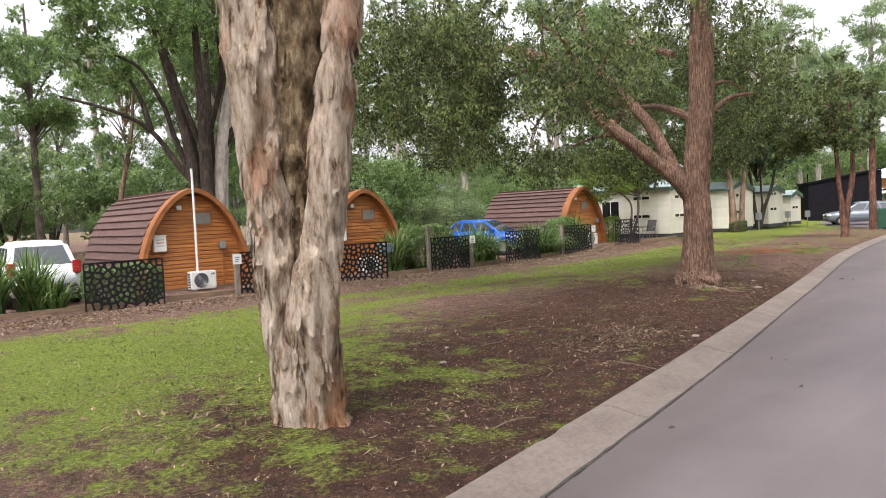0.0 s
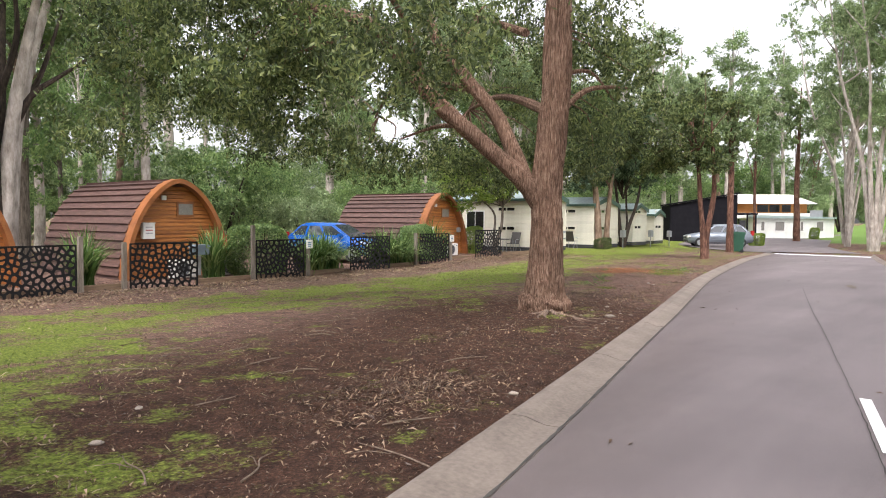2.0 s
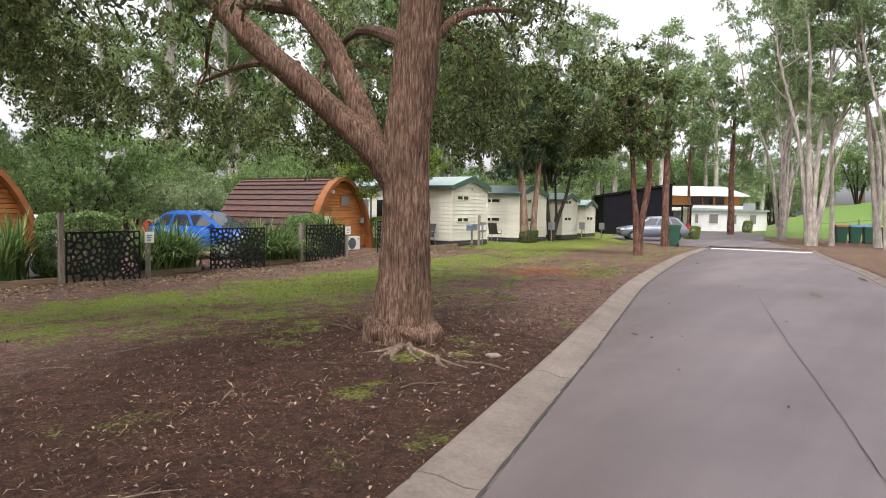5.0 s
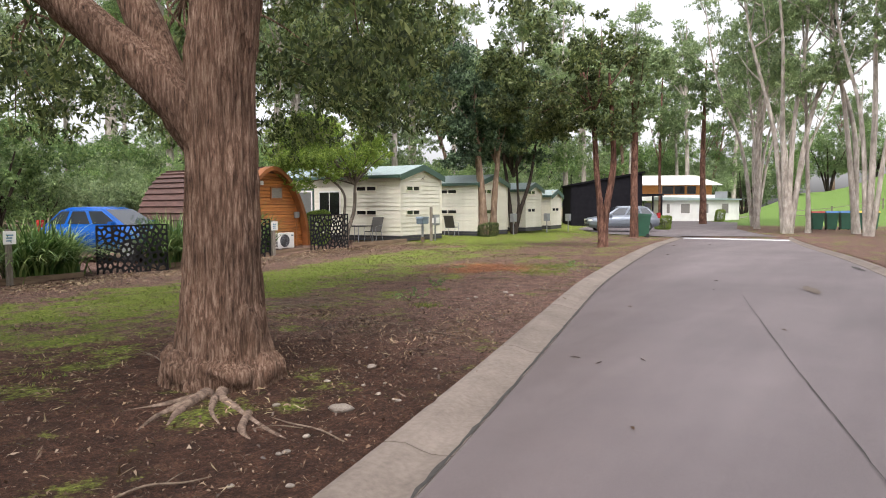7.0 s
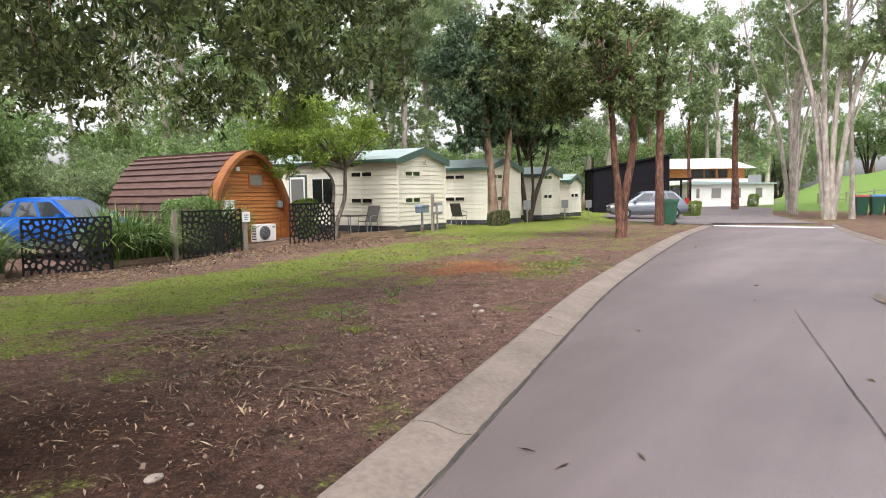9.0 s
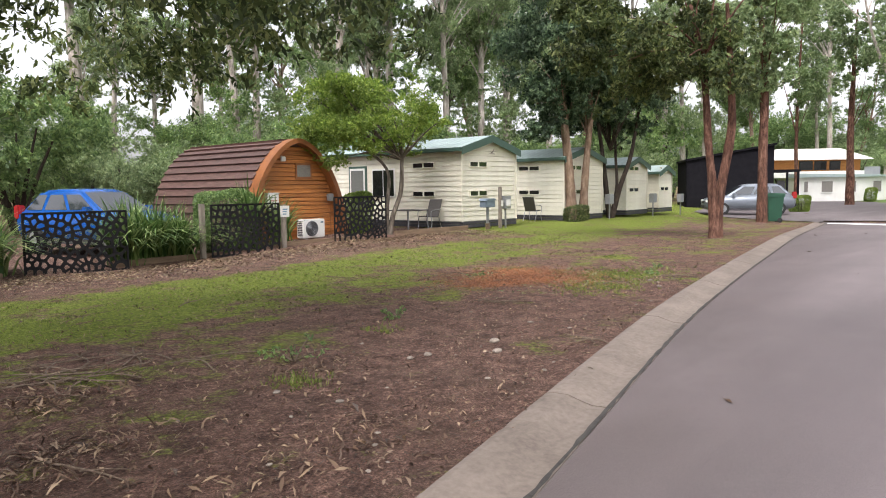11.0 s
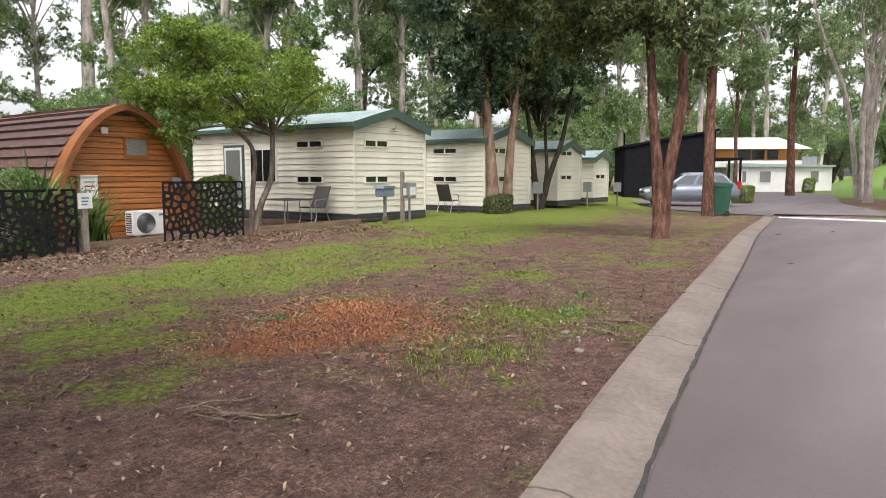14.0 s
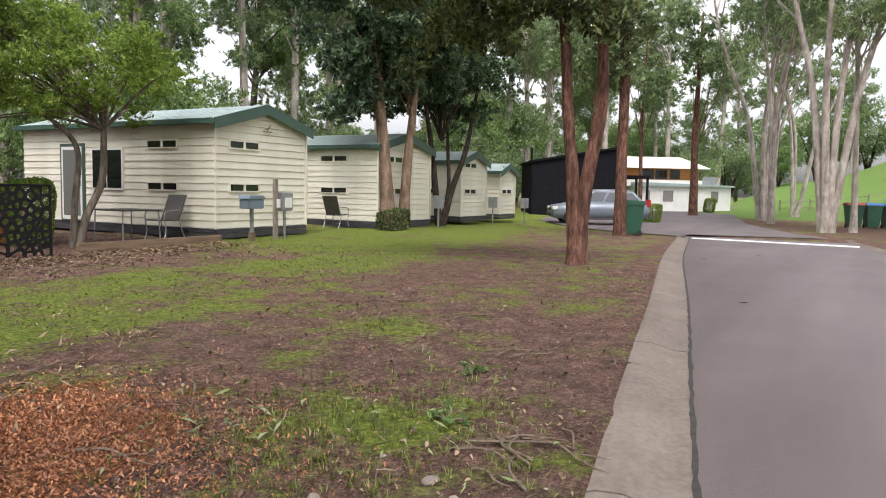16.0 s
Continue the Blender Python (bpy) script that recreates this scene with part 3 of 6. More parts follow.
# a low hump across the road, its near face painted
bm = bmesh.new()
rings = []
for k in range(13):
    f = k / 12
    x = 47.0 - 0.7 * f
    y = float(kerb_y(x)) - 0.5 - f * 4.95
    z = float(land(x, kerb_y(x))) - 0.035
    rings.append([bm.verts.new((x + a, y, z + b)) for a, b in ((0, -0.05), (0, 0.003), (0.1, 0.024), (0.18, 0.028), (0.22, 0.028), (0.4, 0.0), (0.4, -0.05))])
for a, b in zip(rings, rings[1:]):
    for i in range(6):
        bm.faces.new((a[i], b[i], b[i + 1], a[i + 1]))
bmesh.ops.recalc_face_normals(bm, faces=bm.faces[:])
tagged(link_mesh("road_hump", bm, WHITE_LINE), "low road hump with white painted face", "road hump", kind="structure")

def road_patch(x, v, rx, rv, label, name, mat):
    """A flat uneven patch on the asphalt."""
    bm = bmesh.new()
    z = float(land(x, kerb_y(x))) - 0.024
    ring = []
    for k in range(22):
        a = 2 * math.pi * k / 22
        r = 1 + 0.5 * noise.noise(Vector((math.cos(a) * 2.5 + x, math.sin(a) * 2.5, 0)))
        ring.append(bm.verts.new((x + rx * r * math.cos(a), float(kerb_y(x)) + v + 0.22 * rx * math.cos(a) + rv * r * math.sin(a), z)))
    bm.faces.new(ring)
    tagged(link_mesh(name, bm, mat), label, "patch", kind="structure")


road_patch(21.8, -3.85, 0.6, 0.1, "brown silt lying in a worn hollow of the asphalt", "road_patch", SILT)
road_patch(26.6, -5.3, 0.6, 0.07, "dark drain mouth at the road's edge", "road_patch", CRACK)

# ---- timber pods ----
POD_H, POD_W = 3.1, 1.72


def arch_half(z, h=POD_H, w=POD_W):
    return w * max(0.0, 1 - (max(z, 0) / h) ** 2.1) ** 0.6


def arch_outline(h, w, n=28):
    """Half outline from the foot to the crown, evenly stepped by angle."""
    zs = [h * math.sin(math.pi / 2 * i / n) for i in range(n + 1)]
    return [(arch_half(z, h, w), z) for z in zs]


SHARED = {}


def pod(x, y, z, label, length=5.2):
    """A cedar pod, its face at y looking along -y."""
    t = thing("timber_pod", pose(x, y, z), label, "cabin", "timber pods")
    if not SHARED.get("pod"):
        kit = SHARED["pod"] = {}
        kit["boards"] = []
        k = 0
        zz = 0.12
        while zz < POD_H - 0.2:
            h = 0.122
            w0, w1 = arch_half(zz, POD_H - 0.1, POD_W - 0.08), arch_half(zz + h, POD_H - 0.1, POD_W - 0.08)
            bm = bmesh.new()
            sec = [(0.0, zz), (-0.028, zz + 0.012), (-0.022, zz + h - 0.03), (-0.008, zz + h - 0.004), (0.0, zz + h - 0.004)]
            ends = []
            for s in (-1, 1):
                ends.append([bm.verts.new((s * (w0 + (w1 - w0) * (b - zz) / h), a, b)) for a, b in sec])
            for i in range(len(sec)):
                j = (i + 1) % len(sec)
                bm.faces.new((ends[0][i], ends[1][i], ends[1][j], ends[0][j]))
            bm.faces.new(ends[0][::-1])
            bm.faces.new(ends[1])
            kit["boards"].append(bm)
            zz += h
        kit["boards"] = [link_mesh("board", b, CEDAR) for b in kit["boards"]]
    kit = SHARED["pod"]
    # shell
    o = arch_outline(POD_H - 0.06, POD_W - 0.05, 16)
    ring = [(a, b) for a, b in o] + [(-a, b) for a, b in o[::-1][1:]]
    bm = prism(ring, 0.02, length - 0.05)
    part("shell", bm, SHINGLE, t, "dark brown pod shell")
    # boards of the face
    for b in kit["boards"]:
        if b.parent is None:
            b.parent = t
        else:
            share("board", b, t, Matrix())
    # front arch trim: band of bent boards, proud of the face
    n = 30
    outl, inl = arch_outline(POD_H + 0.06, POD_W + 0.06, n), arch_outline(POD_H - 0.08, POD_W - 0.08, n)
    for s, nm in ((1, "arch_trim"), (-1, "arch_trim")):
        bm = bmesh.new()
        rows = []
        for (ao, zo), (ai, zi) in zip(outl, inl):
            rows.append([bm.verts.new((s * ao, -0.3, zo)), bm.verts.new((s * ai, -0.3, zi)), bm.verts.new((s * ai, -0.0, zi)), bm.verts.new((s * ao, 0.12, zo))])
        for a, b in zip(rows, rows[1:]):
            for i in range(4):
                j = (i + 1) % 4
                bm.faces.new((a[i], a[j], b[j], b[i]) if s > 0 else (a[j], a[i], b[i], b[j]))
        bm.faces.new(rows[0])
        bm.faces.new(rows[-1][::-1])
        bmesh.ops.recalc_face_normals(bm, faces=bm.faces[:])
        part(nm, bm, RIM, t, "orange cedar arch trim")
    # roof courses, lapped like shingles
    per = 15
    pts = arch_outline(POD_H + 0.03, POD_W + 0.03, 60)
    lens = [0.0]
    for a, b in zip(pts, pts[1:]):
        lens.append(lens[-1] + math.hypot(b[0] - a[0], b[1] - a[1]))
    for k in range(per):
        s0, s1 = lens[-1] * k / per, lens[-1] * (k + 1.0) / per + 0.02
        p0 = (np.interp(s0, lens, [p[0] for p in pts]), np.interp(s0, lens, [p[1] for p in pts]))
        p1 = (np.interp(s1, lens, [p[0] for p in pts]), np.interp(s1, lens, [p[1] for p in pts]))
        dx, dz = p1[0] - p0[0], p1[1] - p0[1]
        ln = math.hypot(dx, dz)
        nx, nz = dz / ln, -dx / ln
        key = ("course", k)
        for s in (1, -1):
            if (key, s) in SHARED:
                share("shingle_course", SHARED[key, s], t, Matrix())
                continue
            out = [(s * (p0[0] + nx * 0.075), p0[1] + nz * 0.075), (s * (p1[0] + nx * 0.012), p1[1] + nz * 0.012), (s * p1[0], p1[1]), (s * p0[0], p0[1])]
            bm = prism(out if s < 0 else out[::-1], 0.06, length)
            bmesh.ops.recalc_face_normals(bm, faces=bm.faces[:])
            SHARED[key, s] = part("shingle_course", bm, SHINGLE, t)
    # small window, meter cupboard, lamp and base
    w = part("window", box(0.02, 0.62, -0.05, 0.0, 2.0, 2.46, 0.01), RIM, t, "small cedar window frame")
    part("pane", box(0.08, 0.56, -0.055, -0.045, 2.06, 2.40), BLIND, w, "grey blind behind the pane")
    part("lamp", box(-0.5, -0.34, -0.1, -0.02, 2.5, 2.64, 0.015), WHITEPLASTIC, t, "small white wall lamp")
    part("base_rail", box(-1.6, 1.6, -0.02, 0.04, -0.1, 0.13), SLEEPER, t)
    return t


def air_con(x, y, z):
    """An outdoor unit with its fan grille."""
    t = thing("air_conditioner", pose(x, y, z), "white outdoor air conditioner with round grey fan grille", "air conditioner", "outdoor units")
    part("casing", box(0, 0.8, 0, 0.3, 0.04, 0.58, 0.02), WHITEPLASTIC, t)
    bm = bmesh.new()
    bmesh.ops.create_cone(bm, segments=28, radius1=0.225, radius2=0.215, depth=0.02, cap_ends=True, matrix=pose(0.32, -0.008, 0.31, 90))
    g = part("fan_grille", bm, SKIRT, t, "round dark grey fan grille")
    bm = bmesh.new()
    for k in range(5):
        r = 0.05 + 0.038 * k
        pts = [(0.32 + r * math.cos(a), -0.022, 0.31 + r * math.sin(a)) for a in [2 * math.pi * i / 20 for i in range(21)]]
        tube(pts, [0.004] * 21, 4, bm)
    part("grille_wire", bm, GREYMETAL, g)
    bm = bmesh.new()
    for k in range(9):
        box(-0.004, 0.0, 0.04, 0.26, 0.1 + 0.05 * k, 0.13 + 0.05 * k, bm=bm)
    part("side_vent", bm, SKIRT, t, "dark side louvres")
    for a in (0.08, 0.62):
        part("foot", box(a, a + 0.1, 0.02, 0.28, 0.0, 0.04), GREYMETAL, t)
    part("badge", box(0.64, 0.74, -0.006, 0.001, 0.46, 0.51), LETTERBLUE, t)
    return t


def meter_box(x, y, z, h=0.46, w=0.38):
    t = thing("meter_box", pose(x, y, z), "white wall box with red and grey label strips", "meter box", "meter boxes")
    part("body", box(0, w, -0.16, 0, 0, h, 0.015), WHITEPLASTIC, t)
    for k, m in enumerate((GREYMETAL, LAMPRED, GREYMETAL)):
        part("label_strip", box(0.08, w - 0.08, -0.165, -0.158, h - 0.12 - 0.09 * k, h - 0.095 - 0.09 * k), m, t)
    part("lid", box(-0.01, w + 0.01, -0.18, 0.0, h, h + 0.03, 0.008), WHITEPLASTIC, t)
    return t


pod_1 = pod(7.22, 18.85, -0.28, "orange cedar arched pod with brown shingle roof")
pod_2 = pod(13.5, 18.75, -0.38, "orange cedar arched pod with brown shingle roof")
pod_3 = pod(27.0, 19.05, -0.36, "orange cedar arched pod behind clipped hedge")
meter_box(5.95, 18.84, 1.0)
meter_box(12.35, 18.74, 0.95)
meter_box(25.95, 19.04, 0.76)
air_con(6.85, 18.3, gz(6.85, 18.3))
air_con(12.9, 17.9, gz(12.9, 17.9))
air_con(14.5, 17.9, gz(14.5, 17.9))
air_con(26.85, 18.5, gz(26.85, 18.5))
t = thing("vent_pipe", pose(7.14, 18.6, 0), "tall white plastic pipe on the pod front", "pipe")
part("pipe", limb([(0.05, 0.1, 0.26), (0.03, -0.05, 0.5), (0.0, -0.12, 2.9), (-0.02, -0.14, 3.45)], [0.035] * 4, 8, 4, wobble=0), WHITEPLASTIC, t)
for x, y in ((8.0, 18.8), (28.15, 19.0)):
    t = thing("tap_box", pose(x, y, 0), "small grey power outlet with conduit down the wall", "outlet", "power outlets")
    part("outlet", box(0, 0.2, -0.12, 0, 0.98, 1.2, 0.015), GREYMETAL, t)
    part("conduit", tube([(0.1, -0.04, 0.98), (0.12, -0.04, -0.2)], [0.018, 0.018], 6), RIM, t, "orange conduit")

# ---- cream cabins ----
def cabin(x0, y0, z0, w, l, h, rise, label, detail=True, step=0.172):
    """A clad cabin: gable end at y0 facing -y, long side at x0 facing -x."""
    t = thing("holiday_cabin", pose(x0, y0, z0), label, "cabin", "holiday cabins")
    part("wall", box(0.02, w - 0.02, 0.02, l - 0.02, 0.16, h), CREAM, t)
    part("wall", prism([(0.02, h), (w - 0.02, h), (w / 2, h + rise)], 0.02, l - 0.02), CREAM, t)
    sec = lambda d: [(0, d), (-0.022, d + 0.006), (-0.02, d + 0.02), (-0.004, d + step - 0.002), (0, d + step - 0.002)]
    # lapped boards: side wall, then gable
    n = int((h - 0.2) / step)
    bs = bmesh.new()
    s = sec(0)
    e = [[bs.verts.new((a + 0.02, yy, b)) for a, b in s] for yy in (0.0, l)]
    for i in range(5):
        j = (i + 1) % 5
        bs.faces.new((e[0][i], e[0][j], e[1][j], e[1][i]))
    bs.faces.new(e[0]); bs.faces.new(e[1][::-1])
    bmesh.ops.recalc_face_normals(bs, faces=bs.faces[:])
    side = part("weatherboard", bs, CREAM, t)
    side.matrix_basis = pose(0, 0, 0.2)
    for k in range(1, n):
        share("weatherboard", side, t, pose(0, 0, 0.2 + k * step))
    first = None
    k = 0
    while 0.2 + k * step < h + rise - step:
        zz = 0.2 + k * step
        over = max(0.0, zz + step - h)
        cut = over / rise * w / 2
        if cut == 0 and first:
            share("weatherboard", first, t, pose(0, 0, zz))
        else:
            bg_ = bmesh.new()
            e = [[bg_.verts.new((xx, a + 0.02, b)) for a, b in s] for xx in (cut, w - cut)]
            for i in range(5):
                j = (i + 1) % 5
                bg_.faces.new((e[0][i], e[1][i], e[1][j], e[0][j]))
            bg_.faces.new(e[0][::-1]); bg_.faces.new(e[1])
            bmesh.ops.recalc_face_normals(bg_, faces=bg_.faces[:])
            o = part("weatherboard", bg_, CREAM, t)
            o.matrix_basis = pose(0, 0, zz)
            if cut == 0:
                first = o
        k += 1
    part("corner_strip", box(-0.03, 0.03, -0.03, 0.03, 0.18, h, 0.006), CREAM, t)
    part("corner_strip", box(w - 0.03, w + 0.03, -0.03, 0.03, 0.18, h, 0.006), CREAM, t)
    for a, b in ((-0.02, 0.09), (0.1, 0.19)):
        part("skirting_board", box(0.0, w, -0.03, 0.0, a, b), SKIRT, t, "dark grey skirting boards")
        part("skirting_board", box(-0.03, 0.0, 0.0, l, a, b), SKIRT, t)
    # roof: two sheets and barge boards
    ov, th = 0.14, 0.05
    for sgn in (0, 1):
        xa, xb = (-ov, w / 2) if not sgn else (w + ov, w / 2)
        za = h - ov * rise / (w / 2)
        out = [(xa, za + 0.05), (xb, h + rise + 0.05), (xb, h + rise + 0.05 + th), (xa, za + 0.05 + th)]
        bm = prism(out, -0.12, l + 0.1)
        bmesh.ops.recalc_face_normals(bm, faces=bm.faces[:])
        r = part("roof_sheet", bm, ROOFGREEN, t, "pale green metal roof")
        bm = bmesh.new()
        for q in range(int(l / 0.3)):
            dx, dz = xb - xa, rise + ov * rise / (w / 2)
            tube([(xa, -0.05 + 0.3 * q, za + 0.1), (xb, -0.05 + 0.3 * q, za + 0.1 + dz)], [0.014, 0.014], 4, bm)
        part("roof_rib", bm, ROOFGREEN, r)
        out = [(xa, za - 0.14), (xb, h + rise - 0.14), (xb, h + rise + 0.11), (xa, za + 0.11)]
        bm = prism(out, -0.15, -0.122)
        bmesh.ops.recalc_face_normals(bm, faces=bm.faces[:])
        part("barge_board", bm, GREENTRIM, t, "dark green barge board")
    part("gutter", box(-ov - 0.09, -ov, -0.12, l + 0.1, h - 0.07, h + 0.06, 0.012), GREENTRIM, t, "dark green gutter")

    def slit(px, py, pz, facing, wd=0.9, ht=0.15):
        f = part("window", bmesh.new(), WHITEPLASTIC, t, "narrow louvre window")
        bm = bmesh.new()
        parts = []
        for a, b, c, d in ((-0.03, wd + 0.03, -0.03, 0.0), (-0.03, wd + 0.03, ht, ht + 0.03), (-0.03, 0, 0, ht), (wd, wd + 0.03, 0, ht), (wd / 2 - 0.03, wd / 2 + 0.03, 0, ht)):
            if facing == "y":
                box(px + a, px + b, py - 0.03, py + 0.02, pz + c, pz + d, bm=bm)
            else:
                box(px - 0.03, px + 0.02, py + a, py + b, pz + c, pz + d, bm=bm)
        bm.to_mesh(f.data)
        bm.free()
        f.data.materials.clear()
        f.data.materials.append(CREAM)
        for k_ in (0, 1):
            a, b = (0.0, wd / 2 - 0.03) if not k_ else (wd / 2 + 0.03, wd)
            bm = box(px + a, px + b, py - 0.008, py + 0.015, pz, pz + ht) if facing == "y" else box(px - 0.008, px + 0.015, py + a, py + b, pz, pz + ht)
            part("pane", bm, GLASS, f, "dark pane")

    for zz in (0.95 + 0.12, 1.95 + 0.12):
        slit(w * 0.14, 0, zz, "y", 0.92)
        slit(0, l * 0.17, zz, "x", 1.0)
    if detail:
        fr = part("door", box(-0.05, 0.02, l * 0.635, l * 0.635 + 0.98, 0.2, 2.2, 0.01), GREENTRIM, t, "green framed flyscreen door")
        part("door_leaf", box(-0.062, -0.045, l * 0.635 + 0.07, l * 0.635 + 0.9, 0.24, 2.12), WHITEPLASTIC, fr, "white screen door frame")
        part("screen", box(-0.068, -0.055, l * 0.635 + 0.14, l * 0.635 + 0.83, 0.34, 2.04), FLYSCREEN, fr, "grey flyscreen")
        part("door_handle", box(-0.1, -0.06, l * 0.635 + 0.1, l * 0.635 + 0.14, 1.1, 1.25), GREYMETAL, fr)
    wy0 = l * 0.43
    fr = part("window", box(-0.035, 0.02, wy0, wy0 + 1.2, 1.02, 2.08, 0.01), WHITEPLASTIC, t, "white framed sliding window")
    for k_ in (0, 1):
        part("pane", box(-0.042, -0.03, wy0 + 0.05 + 0.57 * k_, wy0 + 0.58 + 0.57 * k_, 1.08, 2.02), GLASS, fr, "dark window pane")
    return t


CAB = [(32.73, 17.44, -0.02, 3.14, 7.3, 2.63, 0.43), (39.35, 17.5, -0.05, 3.2, 7.0, 2.5, 0.42), (45.05, 17.6, -0.02, 2.2, 7.0, 2.25, 0.36), (48.6, 17.6, 0.0, 1.6, 6.0, 1.95, 0.3)]
for i, c in enumerate(CAB):
    cabin(*c, ("cream weatherboard holiday cabin with green trimmed roof", "cream weatherboard cabin beside the first cabin", "cream weatherboard cabin behind dark trees", "small cream weatherboard cabin at the row's end")[i], i < 1)
t = thing("wall_emblem", pose(34.3, 17.4, 2.55), "small bird-shaped maker's emblem on the gable", "emblem")
part("bird", limb([(0, 0, 0.02), (0.08, -0.01, 0.0), (0.16, 0, 0.07), (0.2, 0, 0.12)], [0.008, 0.02, 0.014, 0.004], 5, 3, wobble=0), POST, t)
part("bar", box(-0.06, 0.24, -0.01, 0.0, -0.06, -0.035), POST, t)

# ---- pierced screens, posts and edging ----
def voronoi_cells(rng, w, h, n, fan=None):
    pts = np.column_stack([rng.uniform(0, w, n), rng.uniform(0, h, n)])
    for _ in range(3):
        g = np.column_stack([rng.uniform(0, w, 3000), rng.uniform(0, h, 3000)])
        near = np.argmin(((g[:, None] - pts[None]) ** 2).sum(2), 1)
        pts = np.array([g[near == i].mean(0) * 0.6 + pts[i] * 0.4 if (near == i).any() else pts[i] for i in range(n)])
    cells = []
    for i in range(n):
        poly = [(0, 0), (w, 0), (w, h), (0, h)]
        for j in range(n):
            if i == j:
                continue
            mid, d = (pts[i] + pts[j]) / 2, pts[j] - pts[i]
            out = []
            for a, b in zip(poly, poly[1:] + poly[:1]):
                fa, fb = (a[0] - mid[0]) * d[0] + (a[1] - mid[1]) * d[1], (b[0] - mid[0]) * d[0] + (b[1] - mid[1]) * d[1]
                if fa <= 0:
                    out.append(a)
                if (fa < 0) != (fb < 0) and fa != fb:
                    s = fa / (fa - fb)
                    out.append((a[0] + (b[0] - a[0]) * s, a[1] + (b[1] - a[1]) * s))
            poly = out
            if len(poly) < 3:
                break
        if len(poly) >= 3:
            cells.append(poly)
    return cells


def screen_mesh(seed, w=1.9, h=1.2, n=105):
    """A steel sheet pierced by rounded cells, with a solid rim."""
    rng = np.random.default_rng(seed)
    bm = bmesh.new()
    for poly in voronoi_cells(rng, w, h, n):
        cx, cz = sum(p[0] for p in poly) / len(poly), sum(p[1] for p in poly) / len(poly)
        r = min(math.hypot(p[0] - cx, p[1] - cz) for p in poly)
        k = max(0.3, 1 - 0.03 / max(r, 0.03))
        ring = []
        for a, b in zip(poly, poly[1:] + poly[:1]):
            ring += [a, ((a[0] + b[0]) / 2, (a[1] + b[1]) / 2)]
        m = len(ring)
        inner = []
        for i, p in enumerate(ring):
            kk = k * (0.9 if i % 2 == 0 else 1.0)
            inner.append((min(max(cx + (p[0] - cx) * kk, 0.022), w - 0.022), min(max(cz + (p[1] - cz) * kk, 0.022), h - 0.022)))
        A = [[bm.verts.new((p[0], y, p[1])) for p in q] for q in (ring, inner) for y in (-0.004, 0.004)]
        of, ob_, nf, nb = A
        for i in range(m):
            j = (i + 1) % m
            bm.faces.new((of[i], of[j], nf[j], nf[i]))
            bm.faces.new((ob_[j], ob_[i], nb[i], nb[j]))
            bm.faces.new((nf[i], nf[j], nb[j], nb[i]))
    bmesh.ops.remove_doubles(bm, verts=bm.verts[:], dist=0.0015)
    return bm


def screen(x, y, turn, seed, label):
    t = thing("privacy_screen", pose(x, y, gz(x + 0.8, y) - 0.02, 0, 0, turn), label, "screen", "pierced screens")
    key = ("screen", seed)
    if key in SHARED:
        share("pierced_sheet", SHARED[key], t, Matrix())
    else:
        SHARED[key] = part("pierced_sheet", screen_mesh(seed), BLACKSTEEL, t)
    for a in (0.0, 1.9):
        part("edge_bar", box(a - 0.015, a + 0.015, -0.015, 0.015, 0.0, 1.2, 0.003), BLACKSTEEL, t)
    for a in (0.0, 1.2):
        part("edge_bar", box(0, 1.9, -0.012, 0.012, a - 0.012, a + 0.012), BLACKSTEEL, t)
    return t


S_LABEL = "black laser-cut steel screen with leafy holes"
for x, y, turn, seed in ((-0.85, 16.05, 0, 2), (3.22, 15.9, 0, 1), (7.3, 15.95, 0, 2), (10.5, 15.87, 0, 3), (14.45, 16.0, 3, 1), (18.9, 16.6, -3, 2), (22.9, 16.8, 1, 3), (26.4, 16.6, 0, 1)):
    screen(x, y, turn, seed, S_LABEL)


def post(x, y, h, sign=False, r=0.055):
    t = thing("fence_post", pose(x, y, gz(x, y) - 0.05, 0, 0, 3 * math.sin(x * 7)), "weathered timber post with a small white site sign" if sign else "weathered grey timber post", "post", "screen posts")
    part("post", box(-r, r, -r, r, 0, h + 0.05, 0.012), POST, t)
    if sign:
        s = part("sign", box(-0.13, 0.13, -r - 0.02, -r - 0.004, h - 0.26, h + 0.02, 0.004), WHITEPLASTIC, t, "small white square sign with blue marks")
        for a in (0.0, 0.06, 0.12):
            part("print_bar", box(-0.07, 0.07 - a * 0.3, -r - 0.024, -r - 0.019, h - 0.08 - a, h - 0.055 - a), INK, s)
    return t


for x, y, h, sg in ((1.1, 16.1, 1.25, 0), (7.2, 16.0, 1.15, 1), (9.35, 16.05, 1.35, 0), (10.4, 15.98, 1.2, 0), (14.33, 16.0, 1.62, 0), (16.75, 16.35, 1.2, 1), (22.7, 16.85, 1.25, 0), (24.95, 16.85, 1.1, 1)):
    post(x, y, h, bool(sg))
for x0, x1, y in ((1.0, 4.2, 16.2), (5.3, 7.4, 16.2), (7.5, 10.6, 16.2), (12.6, 15.3, 16.25), (15.4, 18.5, 16.5), (20.7, 23.3, 16.95), (24.9, 27.6, 17.05), (29.0, 32.4, 16.9)):
    z = min(gz(x0, y), gz(x1, y))
    o = link_mesh("garden_edging", box(x0, x1, y, y + 0.08, z - 0.06, z + 0.15, 0.012), SLEEPER)
    tagged(o, "brown timber sleeper edging the garden bed", "edging", "bed edging")


